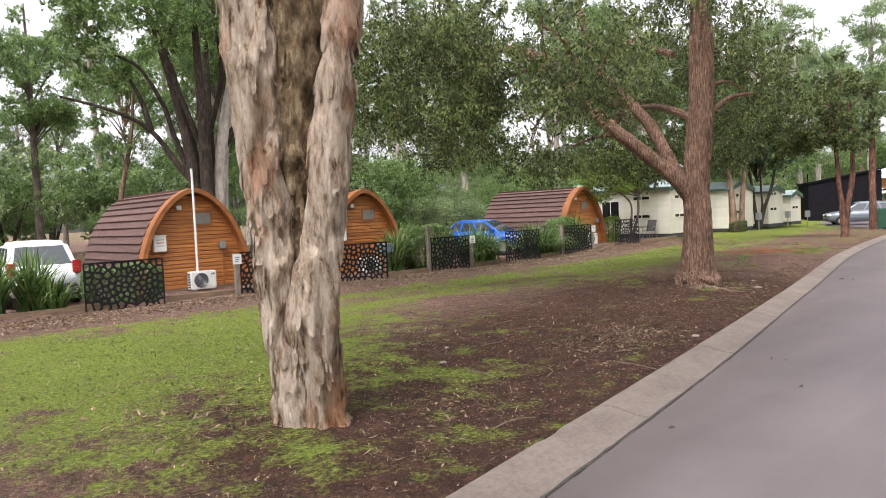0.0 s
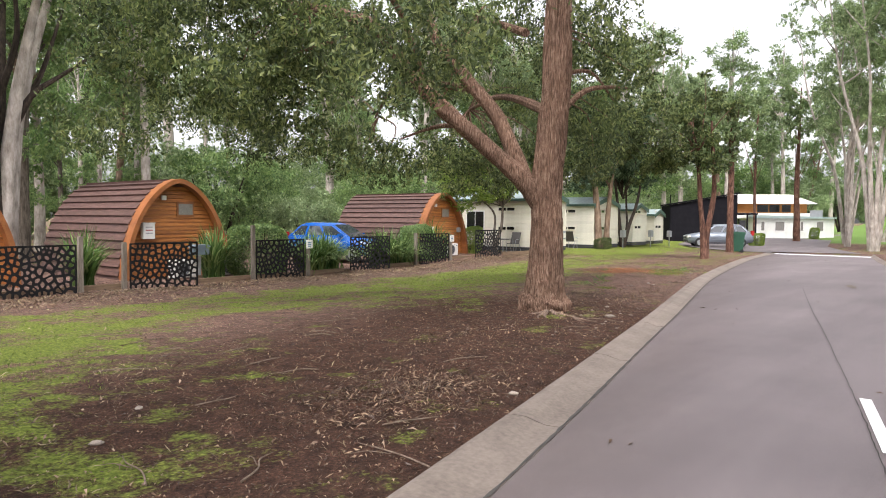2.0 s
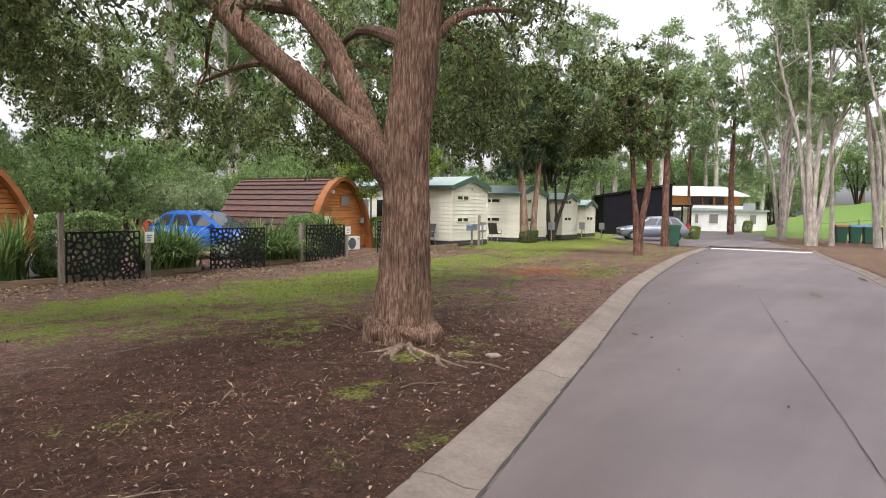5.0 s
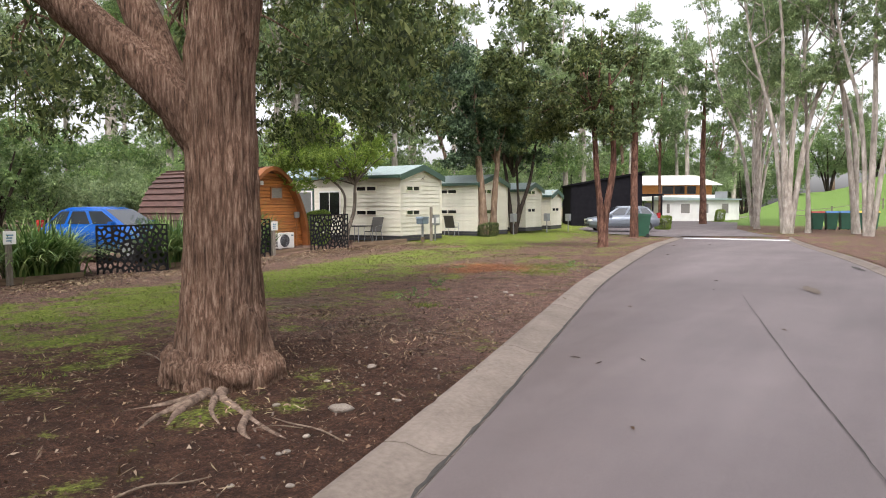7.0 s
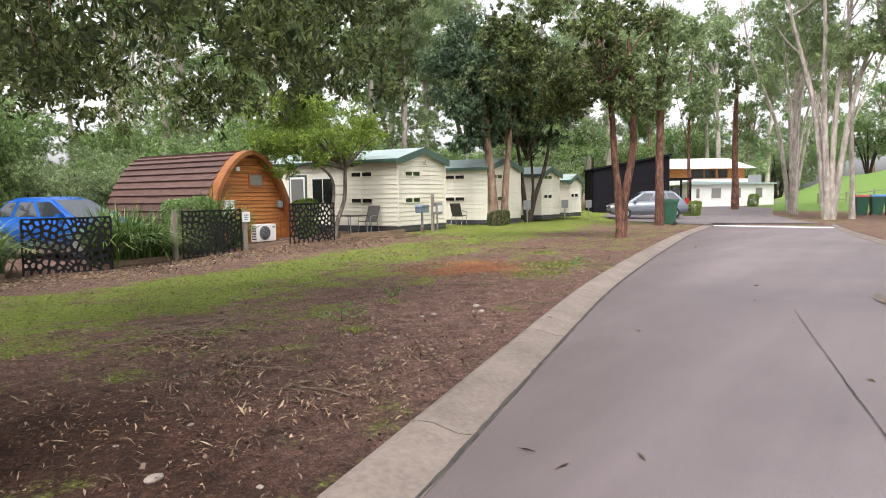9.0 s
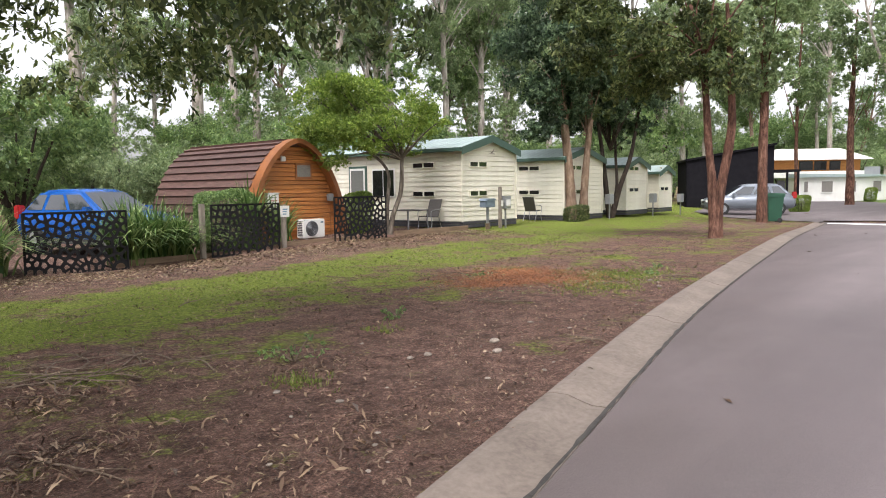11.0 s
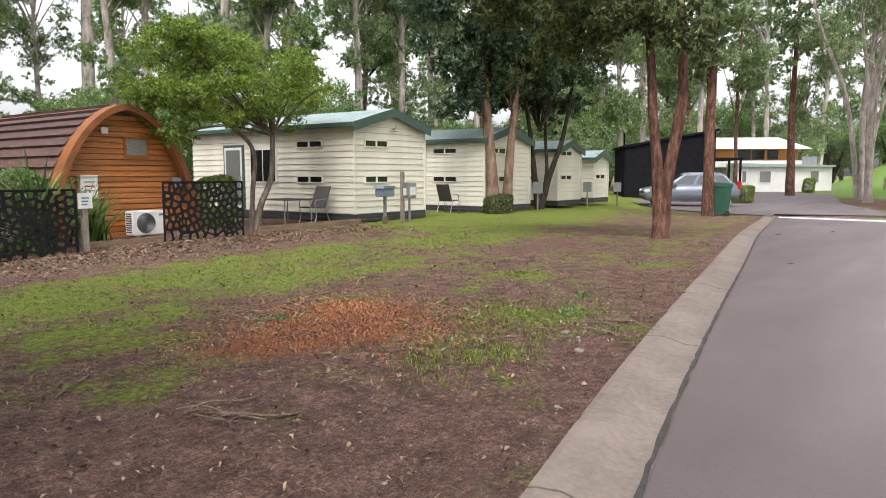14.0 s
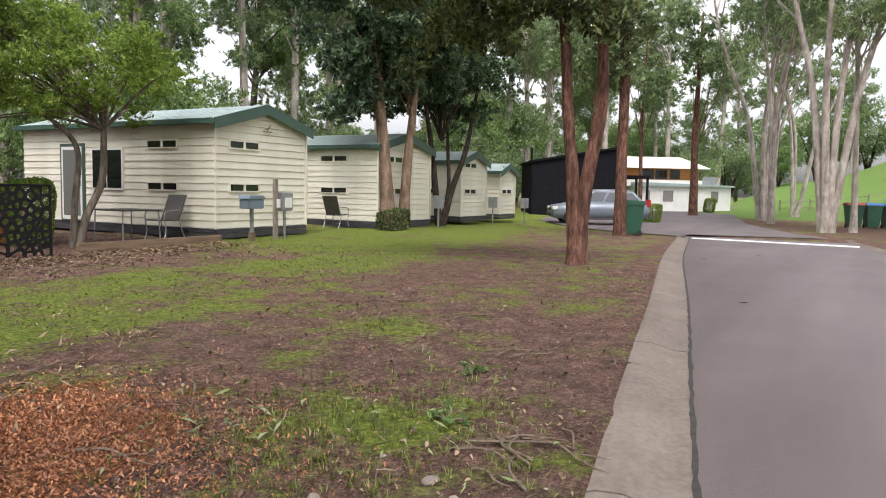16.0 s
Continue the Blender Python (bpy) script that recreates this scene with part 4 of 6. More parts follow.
def letterbox(x, y, tall=0.95):
    t = thing("utility_box", pose(x, y, gz(x, y)), "blue-grey metal box with lid on a slim post", "utility box", "utility boxes")
    part("post", box(-0.045, 0.045, -0.03, 0.03, -0.05, tall - 0.22, 0.008), GREYMETAL, t)
    b = part("case", box(-0.24, 0.24, -0.15, 0.15, tall - 0.22, tall, 0.02), LETTERBLUE, t)
    part("lid", prism([(-0.27, tall), (0.27, tall), (0.2, tall + 0.07), (-0.2, tall + 0.07)], -0.17, 0.17), LETTERBLUE, b, "sloping lid")
    part("base_guard", box(-0.07, 0.07, -0.05, 0.05, 0.0, 0.2, 0.01), SLEEPER, t)
    return t


letterbox(32.85, 16.45)
letterbox(13.0, 16.7, 1.0)
t = thing("power_pedestal", pose(34.2, 16.7, gz(34.2, 16.7)), "grey power outlet box on a dark post", "power pedestal")
part("post", box(-0.36, -0.26, -0.05, 0.05, -0.05, 1.42, 0.01), POST, t)
part("stand", box(-0.03, 0.03, -0.02, 0.02, -0.05, 0.7), GREYMETAL, t)
c = part("case", box(-0.19, 0.19, -0.12, 0.12, 0.66, 1.1, 0.02), GREYMETAL, t, "pale grey outlet case")
part("socket_cover", box(-0.12, 0.12, -0.15, -0.11, 0.74, 0.98, 0.015), WHITEPLASTIC, c)
part("sign", box(-0.33, -0.22, -0.075, -0.05, 0.75, 0.95), WHITEPLASTIC, t)
for x, y in ((42.3, 17.0), (47.1, 17.2), (50.4, 17.2)):
    t = thing("power_pedestal", pose(x, y, gz(x, y)), "grey power outlet box on a stand beside the cabin", "power pedestal", "power pedestals")
    part("case", box(-0.19, 0.19, -0.12, 0.12, 0.66, 1.1, 0.02), GREYMETAL, t)
    part("stand", box(-0.03, 0.03, -0.02, 0.02, -0.05, 0.7), GREYMETAL, t)


def sling_chair(x, y, turn):
    t = thing("garden_chair", pose(x, y, gz(x, y), 0, 0, turn), "reclining garden chair with dark sling and steel frame", "chair", "garden chairs")
    part("backrest", prism([(0.2, 0.42), (0.24, 0.42), (0.52, 1.0), (0.48, 1.0)], -0.24, 0.24), SLING, t)
    part("seat", prism([(-0.26, 0.42), (0.24, 0.4), (0.24, 0.42), (-0.26, 0.45)], -0.24, 0.24), SLING, t)
    for s in (-0.26, 0.26):
        part("armrest", limb([(0.36, s, 0.66), (-0.1, s, 0.64), (-0.26, s, 0.6), (-0.27, s, 0.42)], [0.013] * 4, 6, 3, wobble=0), GREYMETAL, t)
        part("leg", limb([(-0.27, s, 0.44), (-0.22, s, 0.2), (-0.3, s, 0.0)], [0.013] * 3, 6, 3, wobble=0), GREYMETAL, t)
        part("leg", limb([(0.22, s, 0.42), (0.3, s, 0.2), (0.42, s, 0.0)], [0.013] * 3, 6, 3, wobble=0), GREYMETAL, t)
    return t


sling_chair(32.0, 18.3, 10)
sling_chair(38.75, 18.6, 190)
t = thing("garden_table", pose(31.3, 18.6, gz(31.3, 18.6)), "small steel garden table with a thin dark top", "table")
part("tabletop", box(-0.5, 0.5, -0.5, 0.5, 0.66, 0.69, 0.01), SLING, t)
for a in (-0.45, 0.45):
    for b in (-0.45, 0.45):
        part("leg", tube([(a, b, 0.66), (a * 1.05, b * 1.05, 0)], [0.016, 0.016], 6), GREYMETAL, t)

t = thing("tv_aerial", pose(33.3, 22.6, 2.7), "white television aerial on the cabin roof", "aerial")
part("mast", tube([(0, 0, 0), (0, 0, 1.15)], [0.015, 0.015], 6), GREYMETAL, t)
part("boom", tube([(-0.5, 0.1, 1.1), (0.5, -0.1, 1.1)], [0.012, 0.012], 6), WHITEPLASTIC, t)
for k in range(7):
    x = -0.45 + 0.15 * k
    part("element", tube([(x - 0.07, -0.2 * x - 0.35, 1.1), (x + 0.07, -0.2 * x + 0.35, 1.1)], [0.008, 0.008], 5), WHITEPLASTIC, t)

# ---- black shed and the two-storey house ----
SX, SY = 60.0, 20.8
sz = float(land(SX, SY)) - 0.2
t = thing("black_shed", pose(SX, SY, sz, 0, 0, -62), "long black ribbed metal shed with sloping roof", "shed")
part("wall", prism([(0, 0), (5.3, 0), (5.3, 4.1), (0, 3.2)], 0, 6.0), BLACKCLAD, t)
rib = None
for k in range(18):
    x = 0.1 + 0.3 * k
    bm = box(-0.04, 0.04, -0.03, 0.0, 0.05, 3.15 + 0.17 * x)
    part("wall_rib", bm, BLACKCLAD, t)
part("roof", prism([(-0.1, 3.2), (5.45, 4.14), (5.45, 4.26), (-0.1, 3.32)], -0.15, 6.1), BLACKCLAD, t)
part("awning", box(5.35, 6.9, 0.0, 5.0, 2.42, 2.56), BLACKCLAD, t, "flat black awning roof")
for x in (6.05, 6.7):
    part("awning_post", box(x, x + 0.12, 0.05, 0.17, 0, 2.42), BLACKCLAD, t)

BXX, BYY = 84.5, 20.5
bz = float(land(86, 16)) - 0.15
t = thing("lodge_building", pose(BXX, BYY, bz, 0, 0, -57) @ Matrix.Diagonal((0.68, 0.8, 1, 1)), "white two-storey lodge with orange timber upper wall", "house")
part("wall", box(0, 12.2, 0, 6, 0, 2.35), WHITEWALL, t, "white lower wall")
part("wall", box(-4.0, 9.6, 2.5, 9, 2.35, 2.95), WHITEWALL, t, "white parapet band")
part("wall", box(-4.0, 9.6, 3.6, 9, 2.95, 4.0), ORANGEWALL, t, "orange timber upper wall")
part("roof", prism([(-0.2, 2.35), (12.4, 2.35), (12.4, 2.5), (-0.2, 2.7)], -0.4, 2.6), ROOFGREEN, t, "pale green lean-to roof")
bm = bmesh.new()
q = [bm.verts.new(p) for p in ((-4.8, 2.0, 4.0), (10.6, 2.0, 4.0), (10.6, 9.6, 4.0), (-4.8, 9.6, 4.0), (-2.5, 5.0, 5.1), (7.6, 5.0, 5.1))]
for f in ((0, 1, 5, 4), (1, 2, 5), (2, 3, 4, 5), (3, 0, 4), (3, 2, 1, 0)):
    bm.faces.new([q[i] for i in f])
part("roof", bm, WHITEROOF, t, "white hipped metal roof")
for a, b in ((0.8, 1.5), (3.0, 4.6), (9.4, 10.6), (6.9, 7.5)):
    w = part("window", box(a, b, -0.06, 0.02, 0.9, 2.1, 0.02), WHITEPLASTIC, t)
    part("pane", box(a + 0.12, b - 0.12, -0.075, -0.05, 1.02, 1.98), BLIND, w)
for a, b in ((1.6, 3.4), (3.6, 5.2), (5.6, 7.0)):
    w = part("window", box(a, b, 3.52, 3.62, 3.05, 3.9, 0.02), SKIRT, t)
    part("pane", box(a + 0.1, b - 0.1, 3.5, 3.53, 3.12, 3.82), GLASS, w)
part("door", box(-1.6, -0.6, 2.44, 2.52, 0, 2.1, 0.02), SKIRT, t)
part("balcony_rail", box(9.6, 11.6, 2.5, 2.56, 2.5, 3.3), GREYMETAL, t)

# ---- cars ----
def car(m, paint_m, label, L=4.5, W=1.8, H=1.65, wagon=True, group=""):
    t = thing("parked_car", m, label, "car", group)
    hw = W / 2
    st = [(-L / 2, 0.42, 0.72, hw * 0.8), (-L / 2 + 0.12, 0.28, 0.86, hw * 0.92), (-L / 2 + 0.9, 0.24, 1.0, hw), (-0.3, 0.24, 1.04, hw), (L / 2 - 0.8, 0.26, 1.06, hw), (L / 2 - 0.1, 0.34, 1.02, hw * 0.95), (L / 2, 0.45, 0.9, hw * 0.86)]
    bm = bmesh.new()
    rings = []
    for x, zb, zt, w in st:
        rings.append([bm.verts.new((x, s * a * w, z)) for s, a, z in ((1, 0.88, zb), (1, 1.0, (zb + zt) * 0.5), (1, 0.93, zt), (-1, 0.93, zt), (-1, 1.0, (zb + zt) * 0.5), (-1, 0.88, zb))])
    for a, b in zip(rings, rings[1:]):
        for i in range(6):
            j = (i + 1) % 6
            bm.faces.new((a[i], a[j], b[j], b[i]))
    bm.faces.new(rings[0][::-1])
    bm.faces.new(rings[-1])
    bmesh.ops.recalc_face_normals(bm, faces=bm.faces[:])
    bmesh.ops.bevel(bm, geom=bm.edges[:], offset=0.05, segments=2, affect="EDGES", clamp_overlap=True)
    body = part("body", bm, paint_m, t, smooth=True)
    # cabin top: painted shell with windows set 6 mm proud
    f0, f1, r0, r1 = -L / 2 + 0.95, -L / 2 + 1.95, L / 2 - 0.8, L / 2 - 0.14
    if not wagon:
        r0, r1 = L / 2 - 1.3, L / 2 - 0.5
    low, top = 0.96, H
    lo = [Vector(p) for p in ((f0, hw * 0.92, low), (r1, hw * 0.92, low), (r1, -hw * 0.92, low), (f0, -hw * 0.92, low))]
    hi = [Vector(p) for p in ((f1, hw * 0.74, top - 0.05), (r0, hw * 0.74, top - 0.05), (r0, -hw * 0.74, top - 0.05), (f1, -hw * 0.74, top - 0.05))]
    bm = bmesh.new()
    a = [bm.verts.new(p) for p in lo]
    b = [bm.verts.new(p) for p in hi]
    for i in range(4):
        j = (i + 1) % 4
        bm.faces.new((a[i], a[j], b[j], b[i]))
    c = [bm.verts.new((x, y, top)) for x, y in ((f1 + 0.3, hw * 0.5), (r0 - 0.25, hw * 0.5), (r0 - 0.25, -hw * 0.5), (f1 + 0.3, -hw * 0.5))]
    for i in range(4):
        j = (i + 1) % 4
        bm.faces.new((b[i], b[j], c[j], c[i]))
    bm.faces.new(c)
    bmesh.ops.recalc_face_normals(bm, faces=bm.faces[:])
    bmesh.ops.bevel(bm, geom=[e for e in bm.edges if len(e.link_faces) == 2], offset=0.08, segments=4, affect="EDGES", clamp_overlap=True)
    part("roof", bm, paint_m, t, smooth=True)

    def window(name, k, u0, u1, v0, v1, slant=0.0):
        j = (k + 1) % 4
        at = lambda u, v: lo[k].lerp(lo[j], u).lerp(hi[k].lerp(hi[j], u), v)
        nrm = (lo[j] - lo[k]).cross(hi[k] - lo[k]).normalized()
        if nrm.dot((lo[k] + lo[j]) / 2 - Vector((0, 0, low))) < 0:
            nrm = -nrm
        w = bmesh.new()
        q = [at(u0, v0), at(u1, v0), at(u1 - slant, v1), at(u0 + slant, v1)]
        f = [w.verts.new(p + nrm * 0.006) for p in q]
        g = [w.verts.new(p - nrm * 0.02) for p in q]
        w.faces.new(f)
        for i in range(4):
            w.faces.new((f[i], g[i], g[(i + 1) % 4], f[(i + 1) % 4]))
        bmesh.ops.recalc_face_normals(w, faces=w.faces[:])
        part(name, w, CARGLASS, t, "dark car glass reflecting the sky")

    for k, us in ((0, ((0.06, 0.36), (0.4, 0.69), (0.73, 0.94))), (2, ((0.06, 0.27), (0.31, 0.6), (0.64, 0.94)))):
        for u0, u1 in us:
            window("side_window", k, u0, u1, 0.2, 0.84, 0.015)
    window("rear_window", 1, 0.08, 0.92, 0.2, 0.86, 0.02)
    window("windscreen", 3, 0.06, 0.94, 0.1, 0.92, 0.02)
    part("grille", box(-L / 2 - 0.01, -L / 2 + 0.1, -hw * 0.45, hw * 0.45, 0.6, 0.74, 0.02), SKIRT, t)
    for s in (-1, 1):
        part("sill_trim", box(-L / 2 + 0.9, L / 2 - 0.9, s * hw * 0.9 - 0.03, s * hw * 0.9 + 0.03, 0.24, 0.38, 0.015), SKIRT, t)
        part("mirror", box(f0 + 0.35, f0 + 0.55, s * hw * 1.02 - 0.09, s * hw * 1.02 + 0.09, 1.02, 1.16, 0.03), paint_m, t)
        part("headlight", box(-L / 2 + 0.0, -L / 2 + 0.28, s * hw * 0.72 - 0.18, s * hw * 0.72 + 0.18, 0.68, 0.82, 0.03), WHITEPLASTIC, t)
        part("tail_light", box(L / 2 - 0.2, L / 2 + 0.02, s * hw * 0.82 - 0.1, s * hw * 0.82 + 0.1, 0.85, 1.2, 0.03), LAMPRED, t, "red tail light")
        for x in (-L / 2 + 0.85, L / 2 - 0.85):
            w = bmesh.new()
            bmesh.ops.create_cone(w, segments=24, radius1=0.34, radius2=0.34, depth=0.22, cap_ends=True, matrix=pose(x, s * (hw - 0.1), 0.34, 90))
            bmesh.ops.bevel(w, geom=w.edges[:], offset=0.03, segments=2, affect="EDGES", clamp_overlap=True)
            wh = part("wheel", w, RUBBER, t)
            w = bmesh.new()
            bmesh.ops.create_cone(w, segments=18, radius1=0.2, radius2=0.2, depth=0.24, cap_ends=True, matrix=pose(x, s * (hw - 0.1), 0.34, 90))
            part("rim", w, GREYMETAL, wh)
    part("bumper", box(-L / 2 - 0.04, -L / 2 + 0.2, -hw * 0.8, hw * 0.8, 0.36, 0.56, 0.05), SKIRT, t)
    part("bumper", box(L / 2 - 0.2, L / 2 + 0.05, -hw * 0.82, hw * 0.82, 0.4, 0.6, 0.05), SKIRT, t)
    part("number_plate", box(L / 2 + 0.05, L / 2 + 0.06, -0.25, 0.25, 0.66, 0.78), WHITEPLASTIC, t)
    return t


def on_ground(x, y, turn):
    return pose(x, y, max(gz(x, y), gz(x - 1, y), gz(x + 1, y)), 0, 0, turn)


car(pose(54.0, 15.0, -0.3, 0, 0, -60), CARSILVER, "silver wagon parked beside the black shed", 4.5, 1.84, 1.64, group="parked cars")
car(on_ground(22.1, 20.7, 106), CARBLUE, "bright blue car parked between the pods", 4.2, 1.82, 1.6, group="parked cars")
car(on_ground(3.1, 20.4, -95), CARWHITE, "white car parked beyond the flax plants", 4.6, 1.85, 1.75, group="parked cars")
car(on_ground(16.6, 23.5, -92), CARWHITE, "pale car glimpsed behind flax and fence", 4.4, 1.8, 1.5, group="parked cars")


def wheelie_bin(x, y, turn, lid, label, big=1.0):
    t = thing("wheelie_bin", pose(x, y, gz(x, y) if x < 47 else float(land(x, y)), 0, 0, turn), label, "bin", "wheelie bins")
    bm = bmesh.new()
    a = [bm.verts.new((u * 0.22 * big, v * 0.24 * big, 0.06)) for u, v in ((-1, -1), (1, -1), (1, 1), (-1, 1))]
    b = [bm.verts.new((u * 0.29 * big, v * 0.33 * big, 1.0 * big)) for u, v in ((-1, -1), (1, -1), (1, 1), (-1, 1))]
    for i in range(4):
        j = (i + 1) % 4
        bm.faces.new((a[i], a[j], b[j], b[i]))
    bm.faces.new(a[::-1]); bm.faces.new(b)
    bmesh.ops.bevel(bm, geom=bm.edges[:], offset=0.02, segments=2, affect="EDGES", clamp_overlap=True)
    part("tub", bm, BINGREEN, t)
    part("rim", box(-0.31 * big, 0.31 * big, -0.35 * big, 0.35 * big, 0.94 * big, 1.0 * big, 0.01), BINGREEN, t)
    part("lid", prism([(-0.32 * big, 1.0 * big), (0.33 * big, 1.0 * big), (0.3 * big, 1.07 * big), (-0.25 * big, 1.1 * big)], -0.35 * big, 0.35 * big), lid, t)
    for s in (-1, 1):
        w = bmesh.new()
        bmesh.ops.create_cone(w, segments=14, radius1=0.1, radius2=0.1, depth=0.05, cap_ends=True, matrix=pose(0.2, s * 0.24 * big, 0.1, 90))
        part("wheel", w, RUBBER, t)
    return t


wheelie_bin(46.4, 11.45, -60, BINGREEN, "dark green wheelie bin beside a tree trunk", 1.15)
for x, y, lid, lab in ((62.3, 4.4, LIDRED, "red"), (62.8, 3.6, LIDBLUE, "blue"), (63.2, 2.8, LIDBLUE, "blue"), (63.6, 2.0, LIDYELLOW, "yellow"), (64.0, 1.3, LIDYELLOW, "yellow")):
    wheelie_bin(x, y, 20, lid, "green wheelie bin with a %s lid" % lab, 1.15)

# ---- trees ----
def tree(name, x, y, label, group=""):
    return thing(name, pose(x, y, gz(x, y) if -12 < x < 79 and y < 30 else float(land(x, y))), label, "tree", group)


def ridged(bm, amp, fx, fz, seed):
    """Lengthwise furrows and lumps in bark."""
    bm.normal_update()
    for v in bm.verts:
        p = Vector((v.co.x * fx + seed, v.co.y * fx, v.co.z * fz))
        h = 1 - 2 * abs(noise.noise(p)) + 0.5 * (1 - 2 * abs(noise.noise(p * 2.1)))
        v.co += v.normal * amp * (h - 0.7)
    return bm


def boughs(rng, t, start, ends, r0, mat, sides=6):
    """Thin limbs from a fork out to the crown's clumps, in one mesh."""
    bm = bmesh.new()
    s = Vector(start)
    for e in ends:
        e = Vector(e)
        mid = s.lerp(e, 0.5) + Vector((rng.normal() * 0.2, rng.normal() * 0.2, 0.25))
        limb([s, mid, e], [r0, r0 * 0.55, r0 * 0.16], sides, 4, bm, 0.15, float(rng.uniform(0, 50)))
    return tagged(part("branchwork", bm, mat, t), kind="stuff")


# paperbark, two stems grown together
t = tree("paperbark_tree", 1.3, 2.65, "old paperbark with thick twisted peeling pale trunk")
rx_, ry_ = 0.74, -0.67
sx = lambda o, d=0.0: (o * rx_ + d * 0.67, o * ry_ + d * 0.74)
st = lambda o, z, d=0.0: (*sx(o, d), z)
rng = np.random.default_rng(4)
bm = limb([st(-0.13, -0.15), st(-0.13, 0.05), st(-0.14, 0.5), st(-0.18, 0.9), st(-0.21, 1.25), st(-0.22, 1.6), st(-0.24, 2.1), st(-0.3, 3.0), st(-0.36, 3.7), st(-0.55, 5.0), st(-1.0, 6.6)],
          [0.26, 0.17, 0.15, 0.155, 0.2, 0.175, 0.18, 0.21, 0.22, 0.18, 0.14], 56, 16, wobble=0.22, seed=3)
stem_a = part("trunk", ridged(bm, 0.06, 5.5, 1.6, 3.0), PAPERBARK, t, "pale peeling main stem", True)
bm = limb([st(0.15, -0.15, -0.03), st(0.14, 0.05, -0.04), st(0.11, 0.5, -0.06), st(0.08, 0.85, -0.12), st(0.12, 1.15, -0.12), st(0.2, 1.6, -0.08), st(0.28, 2.3, -0.06), st(0.38, 3.0, -0.02), st(0.48, 3.7), st(0.8, 5.0), st(1.3, 6.5)],
          [0.24, 0.15, 0.145, 0.19, 0.19, 0.15, 0.15, 0.15, 0.155, 0.14, 0.1], 52, 16, wobble=0.22, seed=9)
stem_b = part("stem", ridged(bm, 0.05, 5.5, 1.5, 8.0), PAPERBARK, t, "second stem fused to the first", True)
bm = limb([st(-0.02, 0.9, 0.14), st(-0.02, 1.4, 0.14), st(0.0, 1.9, 0.12), st(0.02, 2.5, 0.1), st(0.03, 3.2, 0.1), st(0.05, 3.8, 0.12), st(0.1, 5.2, 0.5), st(0.2, 6.8, 1.2)],
          [0.14, 0.16, 0.18, 0.2, 0.22, 0.23, 0.2, 0.12], 48, 16, wobble=0.26, seed=14)
stem_c = part("stem", ridged(bm, 0.07, 7, 2.4, 15.0), OLDBARK, t, "rough brown middle stem", True)
for stem_, mat_, n_ in ((stem_a, PAPERBARK, 330), (stem_b, PAPERBARK, 260), (stem_c, OLDBARK, 260)):
    bm = bmesh.new()
    vs_ = [v for v in stem_.data.vertices if 0.1 < v.co.z < 4.2]
    for k in rng.integers(0, len(vs_), n_):
        p, d = vs_[int(k)].co, vs_[int(k)].normal
        tt = d.cross(Vector((0, 0, 1))).normalized()
        w, h = rng.uniform(0.012, 0.045), rng.uniform(0.03, 0.13)
        z_ = Vector((0, 0, 1))
        lift_ = rng.uniform(0.004, 0.03)
        rows_ = [(-1.0, 0.8, 0.001), (-0.1, 1.0, 0.006), (0.6, 0.8, 0.35 * lift_ + 0.004), (1.0, 0.45, lift_)]
        if rng.random() < 0.5:
            rows_ = [(-f_, g_, o_) for f_, g_, o_ in rows_]
        prev = None
        for f_, g_, o_ in rows_:
            m_ = p + z_ * h * f_ + d * o_
            cur = [bm.verts.new(m_ - tt * w * g_ * rng.uniform(0.6, 1.1)), bm.verts.new(m_ + tt * w * g_ * rng.uniform(0.6, 1.1))]
            if prev:
                bm.faces.new((prev[0], prev[1], cur[1], cur[0]))
            prev = cur
    tagged(part("bark_flake", bm, mat_, t, "peeling papery bark flakes"), kind="stuff")
leaves("crown", cloud(rng, [(-1.5, 1.5, 7.0, 2.0, 2.0, 1.2), (1.4, -0.5, 7.2, 1.6, 1.6, 1.0), (0, 3, 7.6, 2.4, 1.6, 1.0)], 9000), 0.12, LEAF_MID, t, rng, 0.3)

# the broad tree by the road
BTX, BTY = 12.66, 5.15
t = tree("spreading_tree", BTX, BTY, "broad tree with rough brown bark and leaning limb")
bm = limb([(0.0, 0, -0.2), (0.0, 0, 0.05), (0, 0, 0.3), (0.02, 0.0, 0.8), (0.03, 0.0, 1.5), (0.02, 0.0, 2.3), (0.08, -0.06, 3.2), (0.16, -0.1, 4.5), (0.2, -0.1, 6.5), (0.3, 0, 8.5)], [0.52, 0.46, 0.36, 0.3, 0.272, 0.262, 0.255, 0.25, 0.2, 0.1], 120, 16, wobble=0.14, seed=21)
part("trunk", ridged(bm, 0.032, 17, 1.1, 2.0), STRINGY, t, "rough stringy trunk", True)
L_ = lambda l, z, d=0.0: (-0.56 * l + 0.83 * d, 0.83 * l + 0.56 * d, z)
bm = limb([L_(0.02, 1.75), L_(0.38, 2.3, -0.05), L_(1.1, 2.95, -0.1), L_(1.95, 3.7, -0.1), L_(2.6, 4.4), L_(3.1, 5.1), L_(3.9, 5.5, 0.3), L_(5.2, 5.8, 0.6)], [0.19, 0.175, 0.155, 0.14, 0.13, 0.115, 0.09, 0.05], 48, 12, wobble=0.16, seed=33)
part("limb", ridged(bm, 0.016, 12, 6, 5.0), STRINGY, t, "heavy leaning limb", True)
